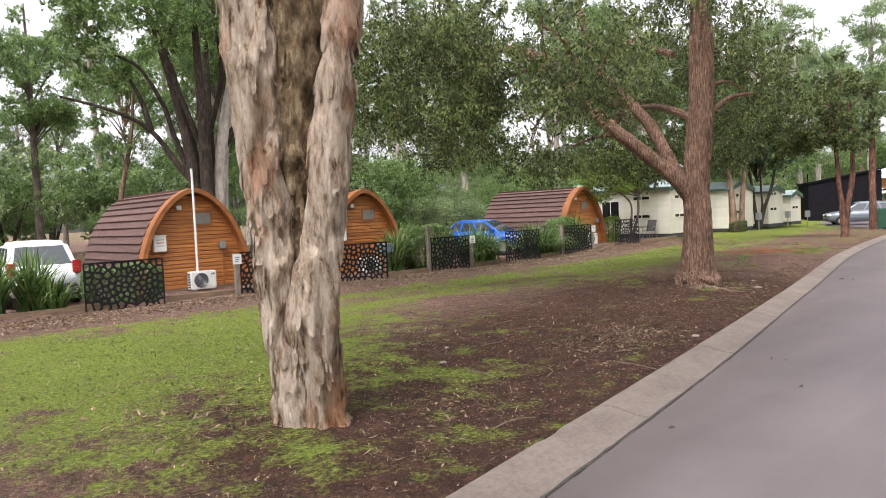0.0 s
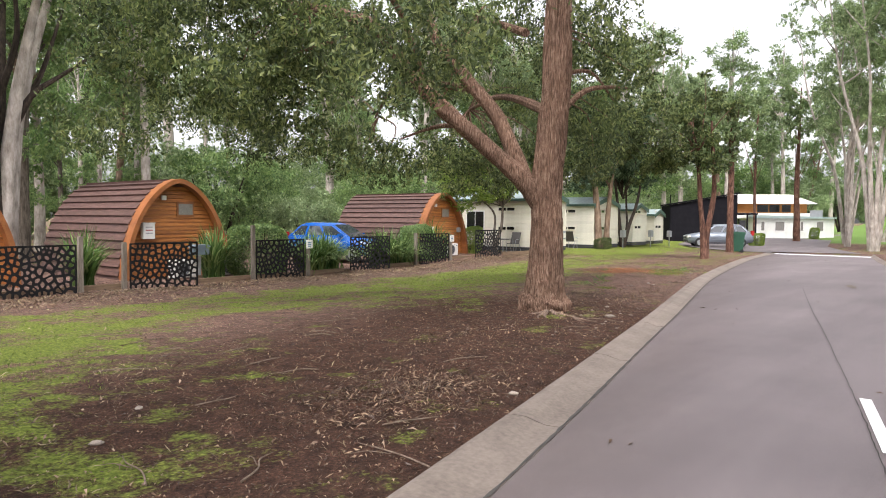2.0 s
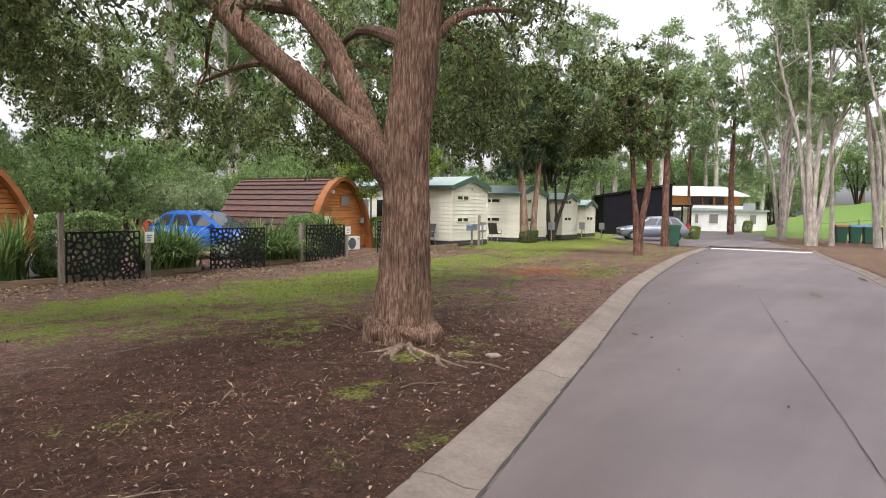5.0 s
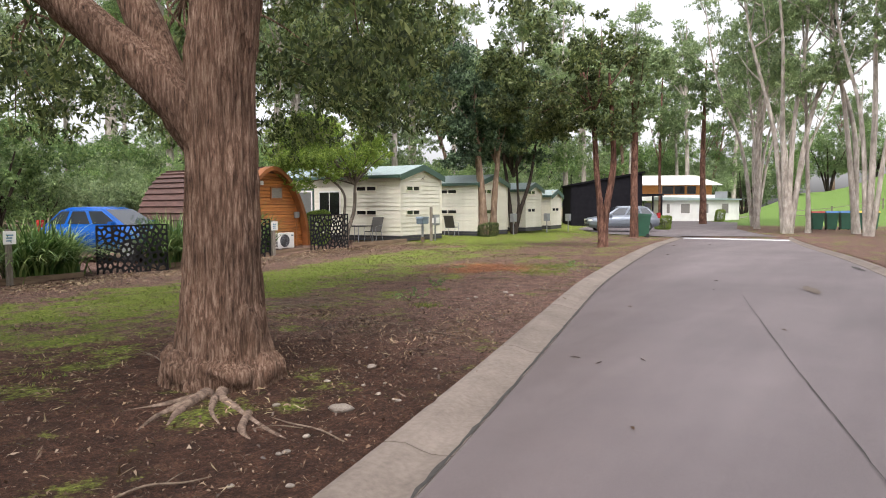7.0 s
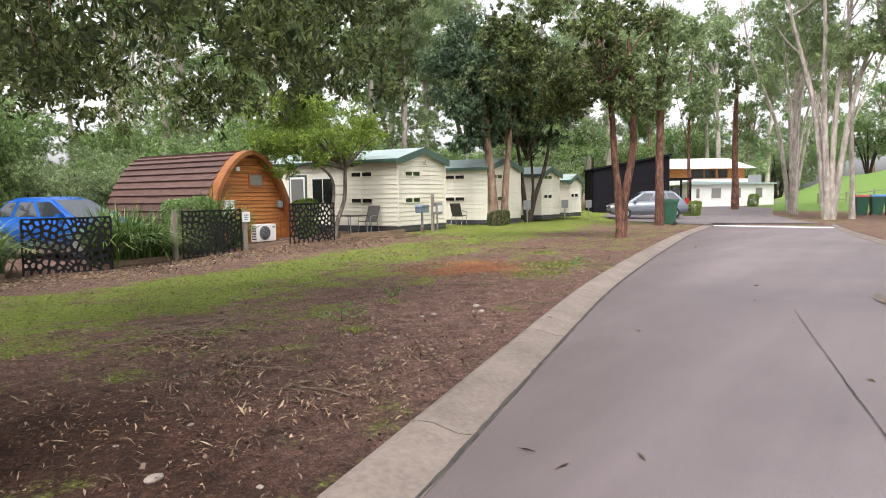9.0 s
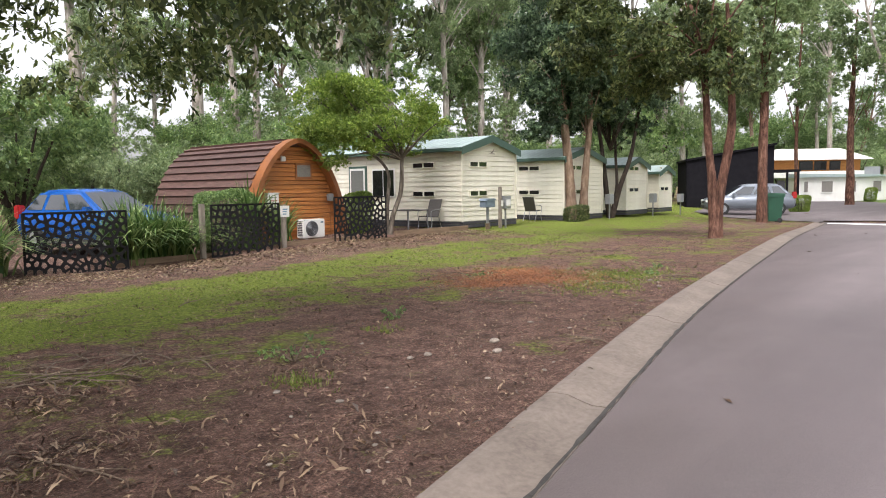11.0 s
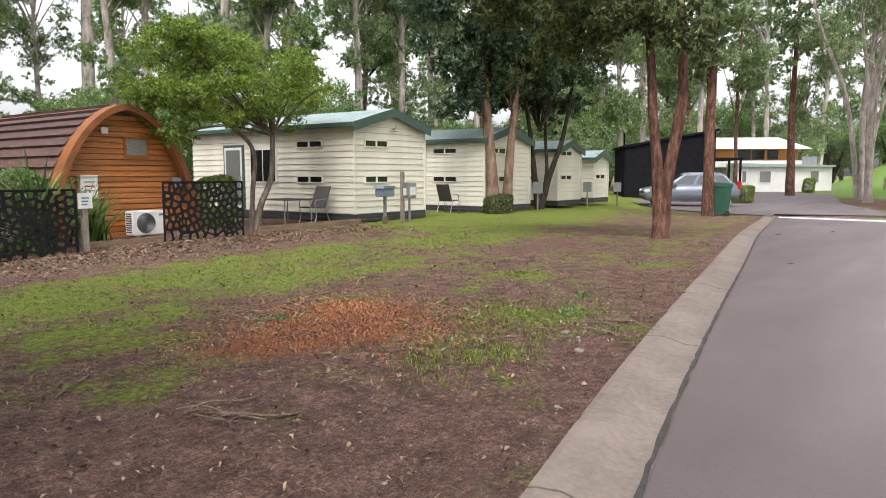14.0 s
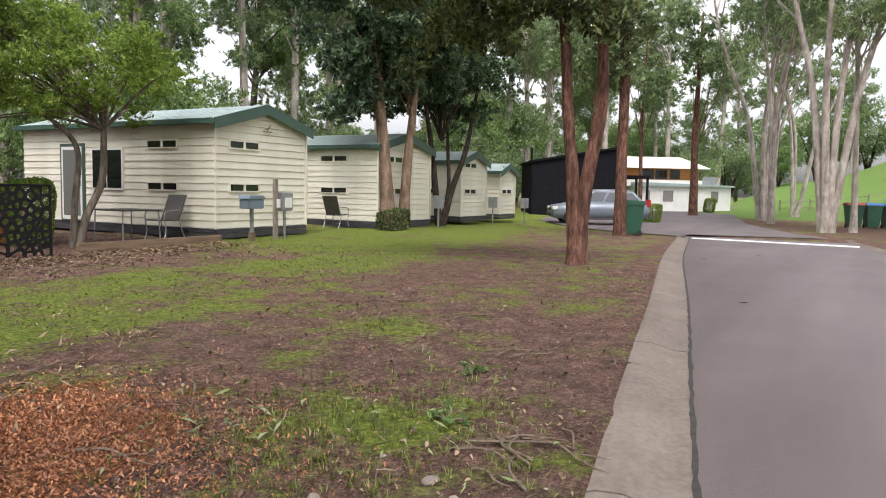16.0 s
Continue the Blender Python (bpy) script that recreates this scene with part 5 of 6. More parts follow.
bm = limb([L_(0.3, 2.2, 0.0), L_(0.6, 2.85, 0.12), L_(0.95, 3.6, 0.2), L_(1.55, 4.3, 0.2), L_(2.1, 5.1, 0.3), L_(2.4, 6.5, 0.6)], [0.15, 0.15, 0.135, 0.115, 0.09, 0.05], 28, 9, wobble=0.16, seed=35)
part("limb", bm, STRINGY, t, "second limb", True)
bm = bmesh.new()
for pts, r in (([L_(2.8, 5.0), L_(3.6, 4.9, -0.2), L_(4.6, 4.6, -0.3)], 0.07), ([L_(1.3, 3.3), L_(2.0, 3.4, 0.5), L_(2.8, 3.2, 0.9)], 0.06), ([L_(-0.1, 3.4), L_(-0.7, 4.0, 0.2), L_(-1.5, 4.1, 0.5)], 0.07), ([L_(-0.1, 4.2), L_(-0.8, 4.4, 0.5), L_(-1.3, 3.9, 0.8)], 0.05),
               ([L_(0, 3.6), L_(0.8, 4.2, 2.0), L_(1.6, 4.3, 4.5)], 0.1), ([L_(1.2, 4.0, 0.2), L_(3, 4.6, 2.5), L_(4, 4.2, 5)], 0.09), ([L_(0.4, 5), L_(1.5, 5.8, 2), L_(2, 5.6, 4)], 0.08), ([L_(2.3, 4.3), L_(2.6, 5.2, -1.0), L_(3, 5.4, -2)], 0.07)):
    limb(pts, [r, r * 0.7, r * 0.3], 8, 5, bm, 0.2, r * 300)
tagged(part("branchwork", bm, STRINGY, t, "thin side branches"), kind="stuff")
bm = bmesh.new()
for k in range(15):
    a = 2 * math.pi * k / 15 + 0.25 * math.sin(k * 3.1)
    r = rng.uniform(0.14, 0.2)
    p = Vector((math.cos(a) * 0.32, math.sin(a) * 0.32, rng.uniform(0.05, 0.16)))
    bmesh.ops.create_icosphere(bm, subdivisions=3, radius=r, matrix=Matrix.Translation(p) @ Matrix.Diagonal((1, 1, 0.9, 1)))
bmesh.ops.recalc_face_normals(bm, faces=bm.faces[:])
bm.normal_update()
for v_ in bm.verts:
    v_.co += v_.normal * (0.07 * noise.noise(v_.co * 5) + 0.04 * noise.noise(v_.co * 14))
part("root_flare", bm, STRINGY, t, "knobbly flared foot", True)
ROOTS = (((-0.4, -0.25), (-0.67, -0.39), (-0.9, -0.52), (-1.1, -0.68), (-1.5, -0.93)), ((-0.67, -0.39), (-0.95, -0.42), (-1.25, -0.6)), ((-0.4, -0.3), (-0.74, -0.27), (-1.05, -0.12)), ((-0.3, -0.3), (-0.43, -0.45), (-0.68, -1.04), (-0.87, -1.56)), ((-0.45, -0.4), (-0.7, -0.65), (-0.88, -0.95)), ((-0.6, -0.9), (-0.85, -1.1), (-0.95, -1.3)))
for k, pts in enumerate(ROOTS):
    n_ = len(pts)
    bm = limb([(x, y, gz(BTX + x, BTY + y) - gz(BTX, BTY) + 0.006 - 0.008 * i) for i, (x, y) in enumerate(pts)], [(0.05 if k in (0, 3) else 0.032) * (1 - 0.75 * i / (n_ - 1)) for i in range(n_)], 10, 8, wobble=0.5, seed=k * 5.0)
    part("surface_root", bm, ROOTBARK, t, "bare brown root half sunk in the soil", True)
rng = np.random.default_rng(12)
blobs = []
while len(blobs) < 62:
    a, r = rng.uniform(0, 2 * math.pi), 7.2 * math.sqrt(rng.uniform(0.03, 1))
    x, y = 1.2 + r * math.cos(a) * 1.05, 3.2 + r * math.sin(a)
    if 0.56 * x - 0.83 * y > 1.6:
        continue
    edge = math.hypot(x - 1.2, y - 3.2) / 7.2
    z = rng.uniform(4.4, 8.0) * (1 - edge) + edge * rng.uniform(3.3, 5.4)
    if math.hypot(x, y) < 2.2 and z < 4.8:
        z += 2.5
    blobs.append((x, y, z, rng.uniform(0.7, 1.25), rng.uniform(0.7, 1.25), rng.uniform(0.45, 0.85)))
for l, z, d in ((4.8, 3.5, 0.5), (4.2, 3.1, 1.2), (3.4, 3.0, 2.0), (5.6, 3.6, 1.0), (-1.2, 3.6, 0.8), (-1.6, 4.4, 0.6), (-1.0, 3.1, 1.4), (2.3, 3.2, 2.4), (5.0, 4.4, 0.0), (3.2, 4.6, -0.8), (-0.9, 5.0, 0.4)):
    blobs.append((*L_(l, z, d)[:2], z, 0.75, 0.75, 0.55))
for _ in range(48):
    a, r = rng.uniform(-0.2, 1.3), rng.uniform(3.6, 8.2)
    x, y = r * math.cos(a), r * math.sin(a)
    if 0.56 * x - 0.83 * y < 1.9:
        blobs.append((x, y, rng.uniform(2.65, 3.5), rng.uniform(0.5, 0.9), rng.uniform(0.5, 0.9), rng.uniform(0.35, 0.55)))
for _ in range(15):
    a, r = rng.uniform(0.0, 0.55), rng.uniform(4.2, 7.6)
    blobs.append((r * math.cos(a), r * math.sin(a), rng.uniform(3.6, 6.0), rng.uniform(0.45, 0.8), rng.uniform(0.45, 0.8), rng.uniform(0.35, 0.6)))
for _ in range(16):
    blobs.append((*L_(rng.uniform(3.6, 7.6), 0, rng.uniform(-1.6, 2.2))[:2], rng.uniform(3.9, 6.2), rng.uniform(0.7, 1.0), rng.uniform(0.7, 1.0), rng.uniform(0.45, 0.7)))
leaves("crown", cloud(rng, blobs, 126000), 0.105, LEAF_DARK, t, rng, 0.34, 0.9)
starts = [Vector(q) for q in ((0.1, -0.05, 3.9), (0.16, -0.1, 5.0), (0.2, -0.1, 6.3), L_(1.95, 3.7, -0.1), L_(2.6, 4.4), L_(3.1, 5.1), L_(4.5, 5.6, 0.4), L_(1.4, 4.1, 0.2), L_(1.7, 4.9, 0.3), L_(1.6, 4.3, 4.4), L_(3.9, 4.2, 4.9), L_(2.0, 5.6, 3.9))]
bm = bmesh.new()
for b in blobs:
    e = Vector(b[:3])
    s = min(starts, key=lambda q: (q - e).length)
    if (e - s).length < 2.3:
        limb([s, s.lerp(e, 0.5) + Vector((rng.normal() * 0.25, rng.normal() * 0.25, 0.2)), e], [0.024, 0.016, 0.006], 5, 4, bm, 0.3, b[0])
tagged(part("branchwork", bm, STRINGY, t, "fine twigs through the crown"), kind="stuff")

# trees along the road and before the cabins
def stem_tree(name, x, y, label, stems, mat, blobs, n, size, leaf, seed, sides=14, fork=None, droop=0.6):
    t = tree(name, x, y, label)
    rng = np.random.default_rng(seed)
    for k, (pts, rad) in enumerate(stems):
        part("trunk", limb(pts, rad, sides, 6, wobble=0.14, seed=seed * 3 + k * 7), mat, t, smooth=True)
    leaves("crown", cloud(rng, blobs, n), size, leaf, t, rng, 0.4, droop)
    if fork:
        boughs(rng, t, fork, [b[:3] for b in blobs[::3]], 0.035, mat)
    return t


def puff(rng, c, spread, n, r, flat=0.7):
    """Clumps scattered through an uneven crown."""
    out = []
    for _ in range(n):
        d = rng.normal(size=3)
        d /= np.linalg.norm(d)
        q = np.array(c) + d * np.array(spread) * rng.uniform(0.2, 1) ** 0.5
        s = r * rng.uniform(0.6, 1.35)
        out.append((*q, s, s, s * flat))
    return out


RW = lambda o, z: (0.55 * o, -0.83 * o, z)
rng = np.random.default_rng(5)
stem_tree("twin_stem_tree", 32.86, 8.98, "twin-stemmed tree with reddish peeling bark", [([RW(0, -0.1), RW(-0.03, 0.35), RW(-0.06, 0.8), RW(-0.09, 1.5), RW(-0.2, 2.5), RW(-0.33, 4.1), RW(-0.7, 6.0)], [0.18, 0.13, 0.115, 0.11, 0.1, 0.085, 0.04]), ([RW(0.05, -0.1), RW(0.07, 0.35), RW(0.09, 0.8), RW(0.17, 1.5), RW(0.31, 2.3), RW(0.38, 3.0), RW(0.34, 4.1), RW(0.2, 6.0)], [0.19, 0.14, 0.125, 0.12, 0.115, 0.11, 0.09, 0.04])], REDBARK,
          puff(rng, (-0.6, 1.6, 5.6), (2.2, 2.6, 2.4), 34, 0.62) + puff(rng, (-1.5, 2.5, 4.2), (1.0, 1.2, 1.2), 8, 0.5) + puff(rng, (0.3, 0.0, 6.6), (1.4, 1.4, 1.9), 13, 0.45), 28000, 0.15, LEAF_DARK, 6, fork=(-0.25, 0.25, 4.7))
stem_tree("roadside_tree", 45.2, 11.55, "slim straight tree with dark brown trunk", [([(0, 0, -0.1), (0, 0, 1.0), (0.03, 0.02, 3), (0.1, 0.05, 6), (0.1, 0.3, 9)], [0.24, 0.2, 0.18, 0.15, 0.07])], REDBARK, puff(rng, (0, 0.6, 8.0), (2.6, 2.6, 3.0), 26, 0.75), 15000, 0.2, LEAF_GREY, 7, fork=(0.05, 0.05, 5.5))
stem_tree("forked_dark_tree", 43.2, 17.45, "dark slender tree forking from the ground", [([(0, 0, -0.1), (-0.15, 0.1, 1.2), (-0.4, 0.2, 3), (-0.7, 0.4, 5)], [0.15, 0.11, 0.09, 0.06]), ([(0.1, 0, -0.1), (0.5, -0.2, 1.3), (1.0, -0.5, 2.8), (1.4, -0.7, 5)], [0.14, 0.11, 0.09, 0.05]), ([(0.3, -0.1, 0.9), (0.45, -0.1, 1.6), (0.5, 0.0, 2.8), (0.6, 0.1, 5)], [0.08, 0.07, 0.06, 0.03])], DARKBARK, puff(rng, (0.0, 0.0, 6.3), (2.5, 2.4, 2.6), 44, 0.75) + puff(rng, (0.4, -0.3, 4.3), (1.6, 1.5, 0.9), 12, 0.6), 36000, 0.17, LEAF_BLUE, 8, fork=(0, 0, 3.0))
stem_tree("tan_tree", 39.6, 17.3, "smooth tan-barked tree before the cabin", [([(0, 0, -0.1), (-0.02, 0, 1.0), (-0.12, 0.1, 2.6), (-0.3, 0.2, 4.5), (-0.3, 0.3, 7)], [0.26, 0.2, 0.18, 0.14, 0.06])], TANBARK, puff(rng, (-0.4, 0.4, 6.6), (2.0, 2.0, 2.4), 32, 0.75) + puff(rng, (-1.3, 0.6, 4.3), (0.9, 0.9, 1.0), 10, 0.5), 34000, 0.17, LEAF_BLUE, 9, fork=(-0.2, 0.1, 4))
stem_tree("tan_tree", 40.35, 17.15, "smooth tan-barked tree with a slight lean", [([(0, 0, -0.1), (0.02, 0, 1.0), (0.12, -0.05, 2.4), (0.3, -0.1, 4.0), (0.5, 0, 6.5)], [0.22, 0.17, 0.15, 0.12, 0.06])], TANBARK, puff(rng, (0.7, 0.4, 5.8), (1.6, 1.6, 2.0), 26, 0.65), 24000, 0.17, LEAF_BLUE, 10, fork=(0.2, 0, 3.6))
stem_tree("wattle_tree", 29.5, 17.7, "small feathery lime-green tree with bent grey stems", [([(0, 0, -0.1), (0.25, 0.05, 0.6), (0.6, 0.05, 1.3), (0.62, 0.0, 2.2), (0.7, 0, 3.1)], [0.1, 0.08, 0.065, 0.055, 0.03]), ([(-0.05, 0.05, -0.1), (0.05, 0.1, 0.9), (0.15, 0.15, 1.9), (-0.25, 0.5, 2.5), (-1.1, 0.9, 3.0)], [0.08, 0.06, 0.05, 0.04, 0.02])], GREYBARK,
          puff(rng, (0.4, 0.6, 3.7), (2.8, 2.3, 1.25), 54, 0.5, 0.6) + puff(rng, (-1.7, 0.9, 2.8), (0.8, 0.8, 0.8), 12, 0.4), 56000, 0.085, LEAF_LIME, 11, 10, fork=(0.6, 0, 2.3), droop=0.3)


def gum(x, y, seed, stems, h, label="tall smooth pale gum tree with several stems"):
    rng = np.random.default_rng(seed)
    t = tree("gum_tree", x, y, label, "pale gums")
    ends = []
    for k in range(stems):
        a = rng.uniform(0, 2 * math.pi)
        lean = rng.uniform(0.7, 2.9) if stems > 1 else 0.7
        pts = [(0.1 * math.cos(a), 0.1 * math.sin(a), -0.15), (0.15 * math.cos(a) * lean, 0.15 * math.sin(a) * lean, 1.2), (0.5 * lean * math.cos(a), 0.5 * lean * math.sin(a), h * 0.35), (1.3 * lean * math.cos(a + 0.3), 1.3 * lean * math.sin(a + 0.3), h * 0.65), (1.8 * lean * math.cos(a), 1.8 * lean * math.sin(a), h)]
        r = rng.uniform(0.1, 0.165)
        part("trunk", limb(pts, [r * 1.9, r * 1.2, r * 0.9, r * 0.55, r * 0.15], 12, 6, wobble=0.08, seed=seed + k), GUMBARK, t, smooth=True)
        bm = bmesh.new()
        for _ in range(7):
            f = rng.uniform(0.38, 0.95)
            q = Vector(pts[2]).lerp(Vector(pts[3]), (f - 0.35) / 0.3) if f < 0.65 else Vector(pts[3]).lerp(Vector(pts[4]), (f - 0.65) / 0.35)
            b = rng.uniform(0, 2 * math.pi)
            e = q + Vector((math.cos(b) * 1.8, math.sin(b) * 1.8, rng.uniform(1.2, 2.6)))
            limb([q, q.lerp(e, 0.5) + Vector((0, 0, -0.15)), e], [r * 0.4, r * 0.28, r * 0.1], 6, 4, bm, 0.1, f)
            ends.append((*e, 1.1, 1.1, 0.7))
        tagged(part("branchwork", bm, GUMBARK, t), kind="stuff")
        ends.append((*pts[4], 1.2, 1.2, 0.9))
    leaves("crown", cloud(rng, ends + puff(rng, (0, 0, h * 0.85), (2.5, 2.5, h * 0.2), 8, 0.9), 9000 + 3500 * stems), 0.24, LEAF_GREY, t, rng, 0.25, 0.9)
    return t


for x, y, s, k, h in ((55.6, 5.5, 21, 4, 18), (56.8, 4.4, 22, 1, 17), (53.0, 1.3, 23, 3, 19), (56.6, 1.9, 24, 2, 18), (64.0, 8.3, 25, 3, 17), (69.5, 9.2, 26, 4, 18), (72, 9.6, 27, 2, 17), (48, -2.5, 28, 3, 19), (80, 8, 29, 3, 18)):
    gum(x, y, s, k, h)
for x, y, s, k in ((75.0, 14.3, 31, 0.95), (77.0, 18.6, 32, 0.5)):
    rng = np.random.default_rng(s)
    stem_tree("roadside_tree", x, y, "tall brown-barked tree near the lodge", [([(0, 0, -0.1), (0, 0, 2), (0.1, 0.1, 5), (0.3, 0.1, 9), (0.5, 0, 14.5)], [0.36 * k, 0.3 * k, 0.26 * k, 0.18 * k, 0.06])], REDBARK, puff(rng, (0, 0, 11.5), (2.6, 2.6, 4.0), 20, 0.8), 9000, 0.25, LEAF_GREY, s, 10, fork=(0.1, 0.1, 5.5))

# the dark many-stemmed tree behind the first pod
t = tree("many_stemmed_tree", 11.2, 26.3, "huge dark many-stemmed tree behind the pod")
rng = np.random.default_rng(41)
for k in range(6):
    a = 2 * math.pi * k / 6
    # light on one side is put into the bark: two stems paler
    part("trunk", limb([(0.35 * math.cos(a), 0.35 * math.sin(a), -0.2), (0.5 * math.cos(a), 0.5 * math.sin(a), 3), (0.9 * math.cos(a), 0.9 * math.sin(a), 6), (2.2 * math.cos(a), 2.2 * math.sin(a), 11)], [0.4, 0.3, 0.22, 0.08], 12, 5, wobble=0.12, seed=k * 4), GUMBARK if k in (0, 5) else DARKBARK, t, smooth=True)
bm = bmesh.new()
MW = lambda o, z, d=0.0: (0.74 * o + 0.67 * d, -0.67 * o + 0.74 * d, z)
for k, pts in enumerate(([MW(-0.4, 3.4), MW(-1.3, 4.6), MW(-2.3, 6.0), MW(-3.6, 6.8, -0.5), MW(-5.5, 7.4, -1.0)], [MW(-0.6, 3.6), MW(-1.3, 5.6), MW(-1.7, 7.0), MW(-2.6, 8.6), MW(-3.6, 9.2)], [MW(-2.3, 6.0), MW(-2.6, 7.2), MW(-3.2, 8.4)], [MW(0.5, 4.6), MW(1.2, 6.0), MW(2.1, 6.7), MW(3.4, 7.6)],
                         [MW(0.4, 5.0, 0.5), MW(1.2, 7.0, 1.0), MW(1.8, 9.5, 1.5)], [MW(0.0, 5.0, -0.5), MW(-0.6, 7.5, -1.4), MW(-1.0, 9.6, -2.0)], [MW(0.2, 6.0), MW(0.8, 8.2), MW(0.6, 10.5)])):
    limb(pts, [0.15 * (1 - 0.7 * i / (len(pts) - 1)) for i in range(len(pts))], 8, 5, bm, 0.2, k)
tagged(part("branchwork", bm, DARKBARK, t), kind="stuff")
leaves("crown", cloud(rng, puff(rng, (0, 0, 11.2), (5.6, 5.0, 2.8), 48, 1.1) + puff(rng, MW(-4.5, 8.6), (1.6, 1.6, 0.7), 8, 0.7), 42000), 0.2, LEAF_MID, t, rng, 0.35)

# ---- woods behind ----
def forest_kind(seed, h, mat, leaf, low, girth=1.0):
    rng = np.random.default_rng(seed)
    t = thing("forest_tree", pose(0, 0, -100), "tall straight eucalypt in the woods behind", "tree", "woods")
    bend = rng.normal(size=2) * 0.5
    part("trunk", limb([(0, 0, -0.5), (bend[0] * 0.2, 0, h * 0.3), (bend[0], bend[1], h * 0.65), (bend[0], bend[1] * 1.4, h)], [0.3 * girth, 0.22 * girth, 0.15 * girth, 0.04], 10, 5, wobble=0.1, seed=seed), mat, t, smooth=True)
    bl = puff(rng, (bend[0], bend[1], h * 0.74), (2.9, 2.9, h * 0.24), 30, 1.0) + puff(rng, (0, 0, h * low), (2.2, 2.2, h * 0.12), 10, 0.75)
    bm = bmesh.new()
    for b in bl[:22]:
        s = Vector((bend[0] * 0.7, bend[1] * 0.6, b[2] * 0.8))
        limb([s, s.lerp(Vector(b[:3]), 0.5) + Vector((0, 0, 0.2)), b[:3]], [0.07, 0.045, 0.015], 5, 3, bm, 0.1, b[0])
    tagged(part("branchwork", bm, mat, t), kind="stuff")
    leaves("crown", cloud(rng, bl, 26000), 0.23, leaf, t, rng, 0.26, 0.7)
    return t


def shrub_kind(seed, leaf):
    rng = np.random.default_rng(seed)
    t = thing("understorey_shrub", pose(0, 0, -100), "dense green understorey shrub at the wood's edge", "shrub", "understorey")
    bm = bmesh.new()
    for k in range(5):
        a = 2 * math.pi * k / 5
        limb([(0, 0, -0.3), (0.4 * math.cos(a), 0.4 * math.sin(a), 1.2), (1.0 * math.cos(a), 1.0 * math.sin(a), 2.6)], [0.07, 0.05, 0.02], 6, 3, bm, 0.1, k)
    tagged(part("branchwork", bm, DARKBARK, t), kind="stuff")
    leaves("crown", cloud(rng, puff(rng, (0, 0, 2.2), (1.9, 1.9, 1.6), 24, 0.7), 18000), 0.13, leaf, t, rng, 0.32)
    return t


kinds = [forest_kind(51, 19, GUMBARK, LEAF_MID, 0.4), forest_kind(52, 22, GUMBARK, LEAF_GREY, 0.45), forest_kind(53, 16, GREYBARK, LEAF_MID, 0.3), forest_kind(54, 20, GUMBARK, LEAF_GREY, 0.35), forest_kind(55, 17, TANBARK, LEAF_MID, 0.28)]
shrubs = [shrub_kind(61, LEAF_MID), shrub_kind(62, LEAF_MID), shrub_kind(63, LEAF_GREY)]
rng = np.random.default_rng(70)
used = set()


def plant(kind, x, y, s):
    if not clear_of_view(x, y, kind in shrubs):
        return
    m = pose(x, y, float(land(x, y)) - 0.1, 0, 0, rng.uniform(0, 360)) @ Matrix.Scale(s, 4)
    if kind not in used:
        used.add(kind)
        kind.matrix_basis = m
    else:
        copy_thing_at(kind, m)


def copy_thing_at(kind, m):
    keep = kind.matrix_basis.copy()
    kind.matrix_basis = Matrix()
    o = copy_thing(kind, m)
    kind.matrix_basis = keep
    return o


BIG = ((46.6, 57.4), (38.35, 60.7))


def clear_of_view(x, y, low):
    """Keeps the gaps through which the big pale trunks show, and the open hill."""
    if 68 < x < 117 and -14 < y < 17:
        return False
    if low:
        return True
    for (ex, ey), (bx, by) in itertools.product(((3.4, -0.7), (8.7, 0.6), (12.0, 1.4), (16.2, 3.0)), BIG):
        dx, dy = bx - ex, by - ey
        f = ((x - ex) * dx + (y - ey) * dy) / (dx * dx + dy * dy)
        if 0.4 < f < 0.97 and abs((x - ex) * dy - (y - ey) * dx) / math.hypot(dx, dy) < 1.0:
            return False
    return True


for row, (ymin, ymax, step) in enumerate(((29, 34, 7.0), (36, 44, 7.0), (47, 60, 8.0), (64, 85, 9.0))):
    x = -16.0 + row * 2
    while x < 64 + row * 8:
        y = rng.uniform(ymin, ymax)
        if not (row == 0 and 7 < x < 12) and not (x < 9 and rng.uniform() < 0.4):
            plant(kinds[int(rng.integers(0, 5))], x + rng.normal() * 0.8, y, rng.uniform(0.8, 1.15))
        x += step * rng.uniform(0.7, 1.3)
for row, (ymin, ymax, step) in enumerate(((26.5, 28.5, 4.6), (31, 36, 4.2), (40, 48, 5.0))):
    x = -14.0
    while x < 60 + 10 * row:
        y = rng.uniform(ymin, ymax)
        if not (row == 0 and (0 < x < 6 or 18 < x < 24)) and not (row < 2 and rng.uniform() < (0.7 if x < 11 else 0.4)):
            plant(shrubs[int(rng.integers(0, 3))], x, y, rng.uniform(0.8, 1.5))
        x += step * rng.uniform(0.7, 1.3)
for x, y, k in ((27.5, 28.5, 1), (32, 30.5, 3), (36.5, 28, 1), (41, 31, 3), (45, 28.5, 1), (35, 36, 3), (50, 30, 3), (54, 27.5, 1)):
    plant(kinds[k], x, y, rng.uniform(0.75, 0.95))
for i, (x, y) in enumerate(BIG):
    big = forest_kind(77 + i, 30, GUMBARK, LEAF_GREY, 0.62, 2.1)
    big.matrix_basis = pose(x, y, float(land(x, y)) - 0.1)
for x in range(-22, 100, 5):
    plant(shrubs[int(rng.integers(0, 3))], x + rng.normal(), rng.uniform(54, 62), rng.uniform(1.8, 2.6))
for x, y, k in ((29, 38, 1), (32.5, 34.5, 3), (25.5, 33, 1), (20, 33, 0), (24.5, 38, 2), (16, 36, 4), (30, 42, 0), (22, 46, 2), (12, 40, 4), (34, 47, 2), (26, 52, 0), (5, 44, 1), (-2, 38, 3)):
    plant(kinds[k], x, y, rng.uniform(0.6, 0.8))
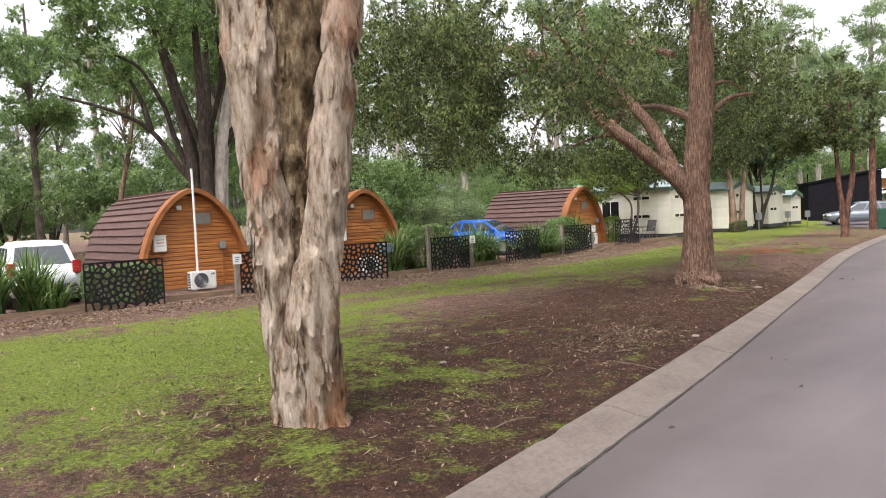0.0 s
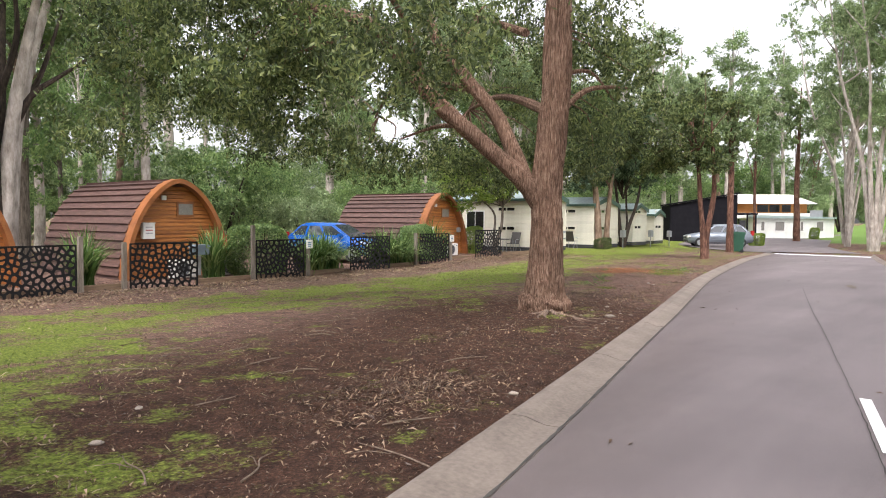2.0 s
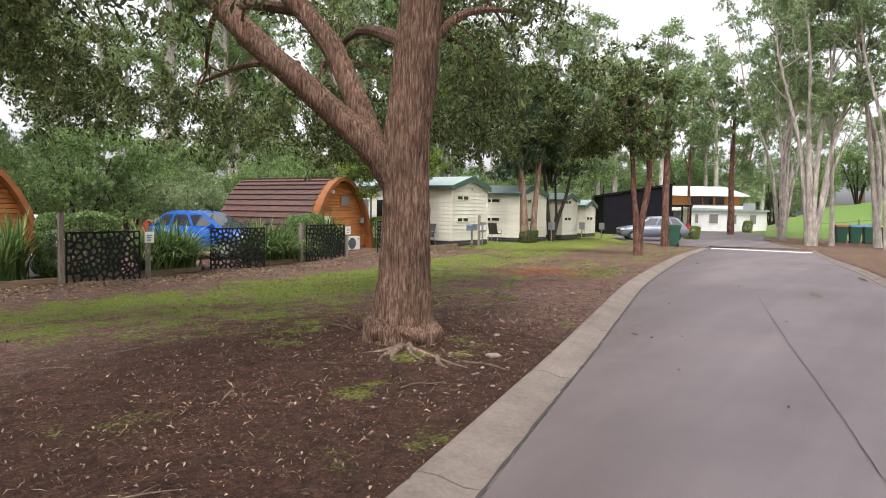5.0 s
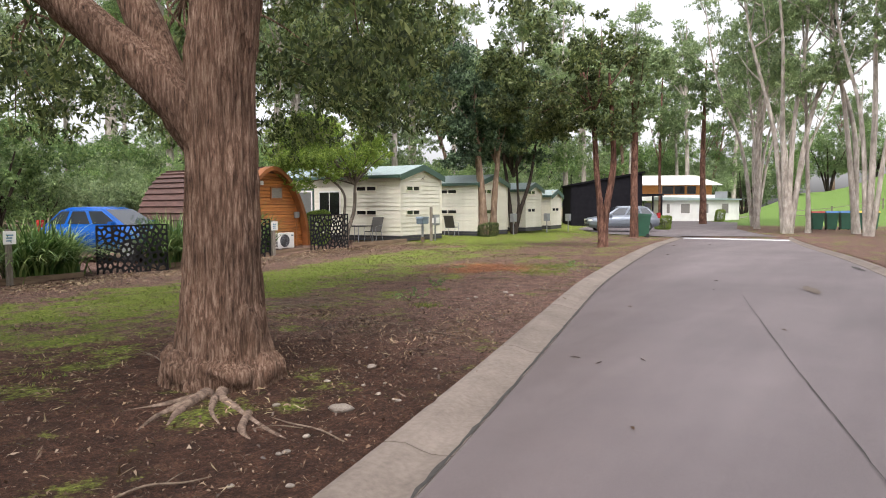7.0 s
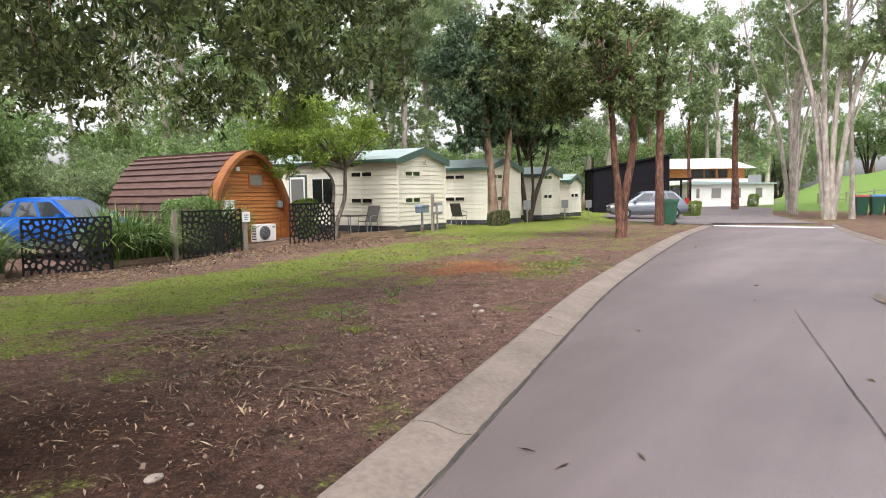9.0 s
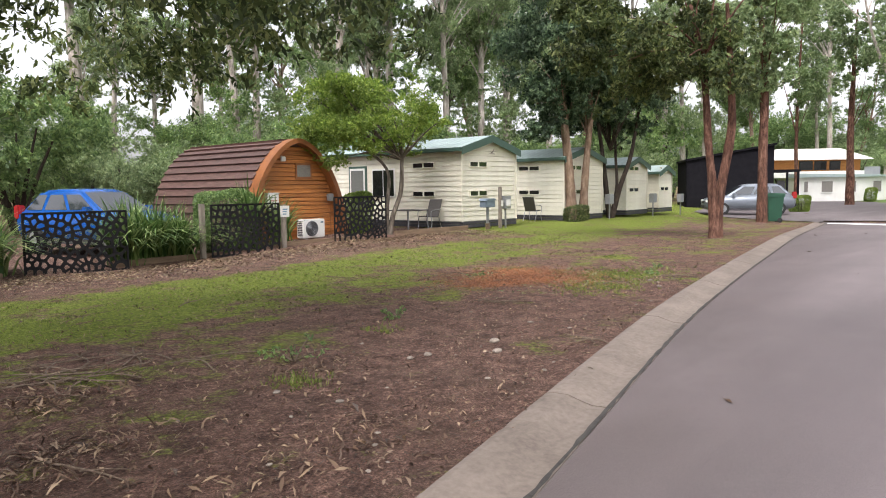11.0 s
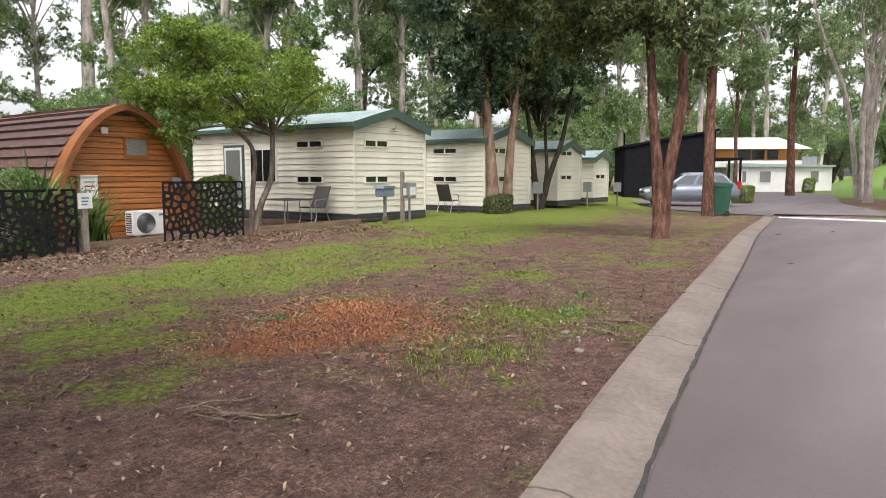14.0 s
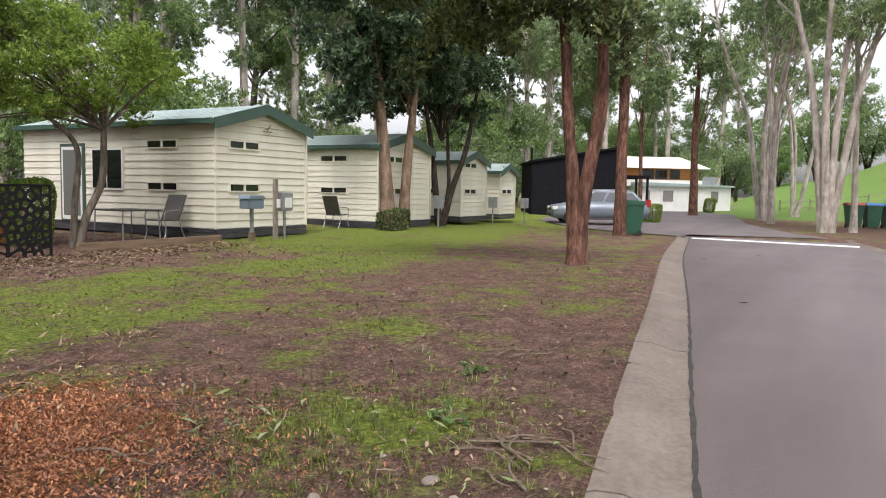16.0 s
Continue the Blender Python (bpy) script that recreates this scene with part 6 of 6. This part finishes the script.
# beyond the lodge and along the far right
for x, y in ((100, 32), (106, 24), (112, 36), (118, 22), (98, 40), (88, 38), (92, 46), (80, 36), (124, 30), (130, 18), (104, 14), (116, 8), (128, 4), (138, -2), (126, -10), (142, -14), (120, -20), (134, -26), (148, 8), (108, 44), (74, 40), (70, 34), (96, 28), (150, -22), (136, 14)):
    plant(kinds[int(rng.integers(0, 5))], x, y, rng.uniform(0.75, 1.1))
for x, y in ((92, 30), (98, 24), (104, 20), (110, 27), (86, 33), (78, 31), (72, 29), (66, 28), (62, 26.5), (116, 14), (122, 12), (128, -4), (134, -12)):
    plant(shrubs[int(rng.integers(0, 3))], x, y, rng.uniform(1.2, 2.0))
for x, y, k in ((82, 28, 1.1), (92, 26, 1.15), (74, 28.5, 1.05), (103, 22, 1.15), (64, 26.5, 0.9), (112, 18, 1.2), (96, 34, 1.2), (72, 26, 0.95)):
    plant(kinds[(1, 3)[int(rng.integers(0, 2))]], x, y, k)
for x, y in ((118, 38), (122, 31), (125, 25), (128, 19), (131, 13), (134, 8), (137, 2), (139, -4), (141, -10), (142, -17), (143, -24), (140, -31), (114, 30), (120, 18), (110, 33)):
    plant(shrubs[int(rng.integers(0, 3))], x, y, rng.uniform(2.0, 3.0))
# unseen trees added across the road and behind the start, for shade and reflections
for x, y in ((-8, -9), (2, -7.5), (9, -6.5), (15, -6), (22, -7), (31, -8), (40, -9), (-4.5, -7.2), (5.5, -7.8), (-12, -7), (-16, -4), (-18, 8), (-15, 18)):
    plant(kinds[int(rng.integers(0, 5))], x, y, rng.uniform(0.8, 1.1))

# ---- garden plants ----
def strap_plant(x, y, h, n, seed, spread=0.9, wide=0.035, label="clump of arching green strap-leaved plants"):
    rng = np.random.default_rng(seed)
    V_, F_ = [], []
    for k in range(n):
        a, lean, ln = rng.uniform(0, 2 * math.pi), rng.uniform(0.15, 1.0) * spread, h * rng.uniform(0.65, 1.15)
        d, w = np.array([math.cos(a), math.sin(a), 0]), np.array([-math.sin(a), math.cos(a), 0])
        b = rng.normal(size=3) * 0.12 * spread
        b[2] = 0
        for i in range(6):
            f = i / 5
            p = b + d * lean * f ** 1.6 * ln + np.array([0, 0, ln * (f - 0.62 * min(lean, 1.1) * f ** 2.6)])
            ww = wide * (1 - f) ** 0.6 * rng.uniform(0.9, 1.1)
            V_ += [p - w * ww, p + w * ww]
            if i:
                q = len(V_)
                F_.append((q - 4, q - 3, q - 1, q - 2))
    t = thing("strap_plant", pose(x, y, gz(x, y) - 0.02), label, "plant", "bed plants")
    raw_mesh("leaves", V_, F_, BLADE, t)
    return t


BEDS = ((1.5, 16.9, 1.5, 170, 0), (2.3, 17.1, 1.45, 170, 0), (2.7, 16.7, 1.1, 170, 1), (9.75, 16.8, 1.35, 130, 0), (10.1, 17.5, 1.35, 110, 0), (13.55, 16.9, 1.4, 140, 0), (14.0, 17.3, 1.5, 110, 0),
        (17.3, 16.95, 1.5, 420, 1), (17.9, 17.1, 1.5, 420, 1), (18.45, 17.25, 1.3, 300, 1), (21.2, 17.3, 1.5, 420, 1), (21.8, 17.4, 1.5, 420, 1), (22.35, 17.35, 1.3, 300, 1), (24.4, 17.5, 1.7, 80, 0), (25.4, 17.7, 1.2, 80, 0), (25.9, 18.2, 1.0, 50, 0))
for i, (x, y, h, n, fine_) in enumerate(BEDS):
    strap_plant(x, y, h * (1.12 if fine_ else 1.25), n, 100 + i, 1.2 if fine_ else 0.8, 0.03 if fine_ else 0.036, "lush clump of fine arching green strap leaves" if fine_ else "stiff grey-green flax clump beside the screens")


def hedge(x, y, w, d, h, label, leaf=LEAF_MID, seed=0):
    rng = np.random.default_rng(seed)
    t = thing("hedge", pose(x, y, gz(x, y)), label, "hedge", "clipped hedges")
    n = int(5200 * w * h)
    p = rng.uniform(-0.5, 0.5, (n, 3))
    k = rng.integers(0, 3, n)
    s = np.sign(rng.normal(size=n)) * 0.5 * rng.uniform(0.85, 1.04, n)
    for i in range(3):
        p[k == i, i] = s[k == i]
    q = p * (1 - 0.22 * np.clip((2 * np.abs(p)) ** 6, 0, 1).sum(1, keepdims=True).clip(1, 3) + 0.22) * [w, d, h] + [0, 0, h / 2]
    q[:, 2] = np.maximum(q[:, 2], 0.02)
    q += 0.04 * np.sin(q[:, [1, 2, 0]] * 5)
    leaves("crown", q, 0.075, leaf, t, rng, 0.5, 0.0)
    bm = bmesh.new()
    for i in range(max(2, int(w * 2))):
        xx = (i + 0.5) / max(2, int(w * 2)) * w - w / 2
        limb([(xx, 0, -0.1), (xx + 0.05, 0.02, h * 0.5), (xx, 0, h * 0.9)], [0.03, 0.025, 0.01], 5, 2, bm)
    tagged(part("branchwork", bm, DARKBARK, t), kind="stuff")
    return t


hedge(24.0, 17.9, 1.6, 0.8, 1.5, "clipped green hedge beside the pod", seed=1)
hedge(15.5, 17.3, 2.0, 0.9, 1.6, "clipped green hedge behind the screen", seed=2)
hedge(29.2, 18.8, 0.9, 0.8, 1.25, "clipped green hedge between pod and cabin", LEAF_LIME, 3)
hedge(59.3, 13.7, 1.1, 1.0, 0.95, "low clipped green bush by the lodge drive", LEAF_LIME, 4)
hedge(39.3, 16.85, 1.0, 0.8, 0.62, "low dark bush at the tan trees' feet", LEAF_DARK, 5)
hedge(4.6, 17.4, 2.0, 0.8, 1.0, "green shrubs behind the screen", seed=6)
hedge(84.5, 14.6, 1.0, 0.9, 1.15, "small shrub by the lodge wall", LEAF_LIME, 7)

t = thing("paddock_fence", Matrix(), "low timber and wire fence along the green hill", "fence")
for k in range(16):
    x, y = 88 + 1.6 * k, 9.5 - 2.2 * k
    z = float(land(x, y))
    part("fence_post", box(x - 0.07, x + 0.07, y - 0.07, y + 0.07, z - 0.2, z + 1.2), POST, t)
    if k:
        for h in (0.5, 1.0):
            part("rail", tube([(px, py, pz + h), (x, y, z + h)], [0.03, 0.03], 5), POST, t)
    px, py, pz = x, y, z

# ---- litter on the ground ----
def flat_leaves(name, pts, size, mat, rng, label, category, slim=0.28, tilt=0.35, lift=0.012):
    n = len(pts)
    a = rng.uniform(0, 2 * math.pi, n)
    d = np.column_stack([np.cos(a), np.sin(a), rng.normal(size=n) * tilt])
    u = np.column_stack([-np.sin(a), np.cos(a), rng.normal(size=n) * tilt])
    s = (size * rng.uniform(0.5, 1.5, n))[:, None]
    c = np.array([(x, y, gz(x, y) + lift + abs(rng.normal()) * 0.01) for x, y in pts])
    wide = slim * rng.uniform(0.5, 1.4, n)[:, None]
    bow = u * s * (rng.normal(size=n) * 0.11)[:, None] + [0, 0, 0.006]
    q = np.stack([c - d * s * 0.5, c + u * s * wide * 0.5 + bow, c + d * s * 0.5, c - u * s * wide * 0.5 + bow], 1)
    o = raw_mesh(name, q.reshape(-1, 3), np.arange(4 * n).reshape(-1, 4), mat)
    return tagged(o, label, category, kind="stuff")


def scatter(rng, n, x0, x1, v0, v1, weight=None):
    x, v = rng.uniform(x0, x1, n), rng.uniform(v0, v1, n)
    y = kerb_y(x) + v
    if weight is not None:
        k = rng.uniform(0, 1, n) < weight(x, y, v)
        x, y = x[k], y[k]
    return np.column_stack([x, y])


rng = np.random.default_rng(200)
wt = lambda x, y, v: np.clip(0.16 + 1.0 * smooth(13.0, 14.4, y) * (1 - smooth(29, 32, x)) + 0.9 * patch(x, y, 6.0, 2.8, 1.2, 0.6) + 0.7 * patch(x, y, 14, 4.6, 1.2, 0.8) + 0.4 * np.array([noise.noise(Vector((a * 0.9, b * 0.9, 5))) for a, b in zip(x, y)]), 0.02, 1)
flat_leaves("leaf_litter", np.concatenate([scatter(rng, 105000, -4, 34, 0.05, 15.5, wt), scatter(rng, 5000, 28, 52, 0.2, 9, wt)]), 0.046, LITTER, rng, "dry curled brown and grey fallen leaves", "leaf litter", 0.2, 0.45)
flat_leaves("leaf_litter", np.concatenate([rng.normal(size=(600, 2)) * [0.6, 0.38] + c for c in ((6.0, 2.75), (6.5, 3.0), (14.9, 5.7))] + [rng.normal(size=(260, 2)) * [0.3, 0.2] + c for c in ((17.3, 6.3), (15.2, 4.6), (2.2, 2.0), (24.5, 9.8), (13.3, 6.2))]), 0.066, LITTER, rng, "loose heaps of long dry gum leaves", "leaf litter", 0.13, 0.45, 0.012)

flat_leaves("leaf_litter", np.concatenate([rng.normal(size=(n_, 2)) * sd_ + c_ for n_, sd_, c_ in ((420, (0.3, 0.2), (15.7, 6.9)), (300, (0.3, 0.18), (15.3, 5.85)), (300, (0.7, 0.2), (16.6, 4.75)), (160, (0.4, 0.22), (14.8, 4.3)), (360, (0.6, 0.3), (6.4, 2.85)), (260, (0.6, 0.3), (9.5, 4.6)), (240, (0.7, 0.4), (2.6, 4.4)), (240, (0.8, 0.5), (0.6, 3.4)), (200, (0.3, 0.2), (23.1, 9.0)), (220, (0.7, 0.4), (26.5, 9.2)), (200, (0.9, 0.5), (24.2, 11.2)), (180, (0.6, 0.3), (28.0, 11.3)))]), 0.06, LITTER, rng, "curled pale dry gum leaves lying in drifts", "leaf litter", 0.2, 0.4, 0.012)
flat_leaves("leaf_litter", np.concatenate([rng.normal(size=(n_, 2)) * sd_ + c_ for n_, sd_, c_ in ((90, (0.3, 0.2), (22.1, 8.5)), (70, (0.25, 0.2), (23.5, 7.6)), (40, (0.2, 0.15), (22.6, 6.9)), (25, (0.15, 0.1), (25.3, 7.6)), (60, (0.5, 0.3), (24.0, 6.6)), (40, (0.4, 0.3), (21.6, 7.2)))]), 0.07, FALLEN, rng, "fallen green and grey gum leaf sprays", "leaf litter", 0.18, 0.25, 0.02)
flat_leaves("leaf_litter", scatter(rng, 60000, -3, 32, 0.02, 6.5, lambda x, y, v: np.clip(0.75 - 0.1 * v, 0.1, 1)), 0.024, LITTER, rng, "fine crumbled bark and leaf bits in the soil", "leaf litter", 0.5, 0.5, 0.006)
fx = rng.uniform(-3, 32, 17000)
fence_litter = np.column_stack([fx, 15.5 + 0.04 * fx - np.abs(rng.normal(size=17000)) * 1.0])
flat_leaves("leaf_litter", fence_litter[::2] + [0.02, -0.15], 0.07, STRAW, rng, "pale dry leaves drifted along the screens", "leaf litter", 0.3, 0.3)
flat_leaves("leaf_litter", fence_litter, 0.075, LITTER, rng, "drift of brown leaves along the screens", "leaf litter", 0.3, 0.3)
flat_leaves("leaf_litter", scatter(rng, 9000, -4, 16, 0.4, 11, lambda x, y, v: np.clip(0.35 + 0.6 * np.array([noise.noise(Vector((a * 0.8, b * 0.8, 9))) for a, b in zip(x, y)]), 0.03, 1)), 0.085, STRAW, rng, "pale straw-like shed bark and stalks on the moss", "leaf litter", 0.09, 0.25, 0.014)
c = rng.normal(size=(17000, 2)) * [0.62, 0.56] + (22.6, 8.1)
flat_leaves("bark_mulch", c, 0.019, CHIP, rng, "reddish bark chip heap spread on the soil", "mulch", 0.4, 0.5)


def tufts(name, pts, h, rng, label, mat=GRASS, per=9):
    V_, F_ = [], []
    for x, y in pts:
        z = gz(x, y)
        for k in range(per):
            a = rng.uniform(0, 2 * math.pi)
            d = np.array([math.cos(a), math.sin(a), 0])
            w = np.array([-d[1], d[0], 0]) * 0.0022
            ln = h * rng.uniform(0.4, 1.2)
            p = np.array([x, y, z]) + d * 0.02
            e = p + d * ln * rng.uniform(0.3, 0.9) + [0, 0, ln]
            m_ = (p + e) / 2 + [0, 0, ln * 0.15]
            q = len(V_)
            V_ += [p - w, p + w, m_ + w, m_ - w, e, e + [0, 0, 0.001]]
            F_ += [(q, q + 1, q + 2, q + 3), (q + 3, q + 2, q + 5, q + 4)]
    return tagged(raw_mesh(name, V_, F_, mat), label, "grass", kind="stuff")


gw = lambda x, y, v: np.clip((moss_at(x, y) - 0.35) * 1.5, 0, 1)
tufts("grass", scatter(rng, 22000, -3, 33, 0.3, 11.5, gw), 0.03, rng, "short mossy grass on the verge")
tufts("grass", np.concatenate([rng.normal(size=(420, 2)) * [0.62, 0.5] + (23.7, 7.1), rng.normal(size=(260, 2)) * [0.3, 0.22] + (22.3, 6.6), rng.normal(size=(60, 2)) * 0.12 + (17.0, 6.05), rng.normal(size=(25, 2)) * 0.1 + (18.6, 6.8), rng.normal(size=(25, 2)) * 0.1 + (26.0, 8.3)]), 0.036, rng, "taller green grass tufts by the bark heap", per=8)


def pebble_kind(seed):
    bm = bmesh.new()
    bmesh.ops.create_icosphere(bm, subdivisions=2, radius=1.0)
    for v in bm.verts:
        v.co *= 1 + 0.25 * noise.noise(v.co * 1.3 + Vector((seed * 5.0, 0, 0)))
        v.co.z *= 0.55
    return bm


PEB = []
for i in range(3):
    me = bpy.data.meshes.new("stone")
    b = pebble_kind(i)
    b.to_mesh(me)
    b.free()
    me.polygons.foreach_set("use_smooth", [True] * len(me.polygons))
    me.materials.append(STONE)
    PEB.append(me)


def stone(x, y, s):
    o = new("stone", PEB[int(rng.integers(0, 3))])
    o.matrix_basis = pose(x, y, gz(x, y) + s * 0.15, 0, 0, rng.uniform(0, 360)) @ Matrix.Diagonal((s * 0.85, s * 0.65, s * 0.6, 1))
    tagged(o, "small pale grey stone lying on the soil", "stone", "stones")


for x, y, s in ((12.45, 3.77, 0.1), (13.55, 4.35, 0.06), (18.9, 5.75, 0.07), (18.2, 5.9, 0.05), (18.05, 5.95, 0.045), (18.6, 5.5, 0.06), (23.4, 6.4, 0.055), (22.9, 6.05, 0.05), (3.7, 3.6, 0.06), (6.85, 2.1, 0.06), (4.4, 4.3, 0.05)):
    stone(x, y, s)
for _ in range(70):
    x = rng.uniform(9.5, 24)
    stone(x, float(kerb_y(x)) + abs(rng.normal()) * 0.9 + 0.15, rng.uniform(0.012, 0.038))


def sprig(x, y, s, seed):
    r = np.random.default_rng(seed)
    t = thing("leafy_sprig", pose(x, y, gz(x, y), 0, 0, r.uniform(0, 360)), "fallen leafy green sprig on the soil", "sprig", "leafy sprigs")
    bm = bmesh.new()
    tips = []
    for k in range(5):
        a = 2 * math.pi * k / 5 + r.normal() * 0.4
        e = Vector((math.cos(a) * s * r.uniform(0.6, 1), math.sin(a) * s * r.uniform(0.6, 1), s * r.uniform(0.15, 0.6)))
        limb([(0, 0, 0.0), e * 0.5 + Vector((0, 0, 0.05 * s)), e], [0.008, 0.006, 0.003], 5, 3, bm)
        tips += [(*(e * f), 0.22 * s, 0.22 * s, 0.16 * s) for f in (0.55, 0.8, 1.0)]
    tagged(part("twigs", bm, TWIG, t), kind="stuff")
    pts = cloud(r, tips, 90)
    pts[:, 2] = np.maximum(pts[:, 2], 0.015)
    leaves("foliage", pts, 0.04, LEAF_MID, t, r, 0.4, 0.3)


for k, (x, y, s) in enumerate(((17.37, 6.55, 0.3), (19.06, 7.13, 0.16), (24.1, 6.7, 0.12), (25.05, 7.04, 0.1), (22.3, 8.6, 0.16))):
    sprig(x, y, s, 300 + k)


def stick(x, y, ln, turn, seed):
    r = random.Random(seed)
    t = thing("fallen_twig", pose(x, y, gz(x, y) + 0.012, 0, 0, turn), "thin dry fallen twig on the ground", "twig", "fallen twigs")
    bm = limb([(-ln / 2, 0, 0), (-ln * 0.15, r.uniform(-0.06, 0.06), 0.015), (ln * 0.2, r.uniform(-0.06, 0.06), 0.01), (ln / 2, r.uniform(-0.05, 0.05), 0.005)], [0.0075, 0.0065, 0.005, 0.002], 6, 4)
    limb([(0, 0, 0.01), (ln * 0.2, ln * 0.12, 0.02), (ln * 0.32, ln * 0.26, 0.005)], [0.0045, 0.003, 0.0015], 5, 3, bm)
    part("stick", bm, TWIG, t)


for k in range(46):
    x = rng.uniform(2, 28)
    stick(x, float(kerb_y(x)) + rng.uniform(0.2, 6.5), rng.uniform(0.25, 0.8), rng.uniform(0, 360), k)
# a loose pile of dead twigs on the verge
for k in range(22):
    a, b = rng.normal() * 0.4 + 16.3, rng.normal() * 0.25 + 7.5
    stick(a, b, rng.uniform(0.35, 0.85), rng.uniform(0, 360), 200 + k)
for k in range(7):
    a, b = rng.normal() * 0.25 + 22.4, rng.normal() * 0.2 + 8.9
    stick(a, b, rng.uniform(0.5, 0.9), rng.uniform(0, 360), 100 + k)
# small tangles of broken twigs on the bare soil
for i, (x, y) in enumerate(((23.94, 6.13), (23.86, 6.32), (25.68, 6.28), (27.27, 9.13), (25.58, 7.02), (23.74, 6.14), (20.56, 6.95), (19.52, 5.08), (22.09, 7.87), (20.59, 6.83))):
    for k in range(3):
        stick(x + rng.normal() * 0.13, y + rng.normal() * 0.1, rng.uniform(0.2, 0.55), rng.uniform(0, 360), 300 + 10 * i + k)
# a few loose leaves and twigs on the asphalt
for k in range(24):
    x = rng.uniform(2, 40)
    v = rng.uniform(-3.4, -0.55)
    z = float(land(x, kerb_y(x))) - 0.03
    bm = bmesh.new()
    a = rng.uniform(0, 6.28)
    d, u = Vector((math.cos(a), math.sin(a), 0)) * rng.uniform(0.03, 0.08), Vector((-math.sin(a), math.cos(a), 0)) * 0.012
    bm.faces.new([bm.verts.new(p) for p in (-d, u + Vector((0, 0, 0.012)), d, -u + Vector((0, 0, 0.004)))])
    o = link_mesh("fallen_leaf", bm, LITTER)
    o.matrix_basis = pose(x, float(kerb_y(x)) + v, z)
    tagged(o, "single dry leaf lying on the asphalt", "leaf", "leaves on the road")
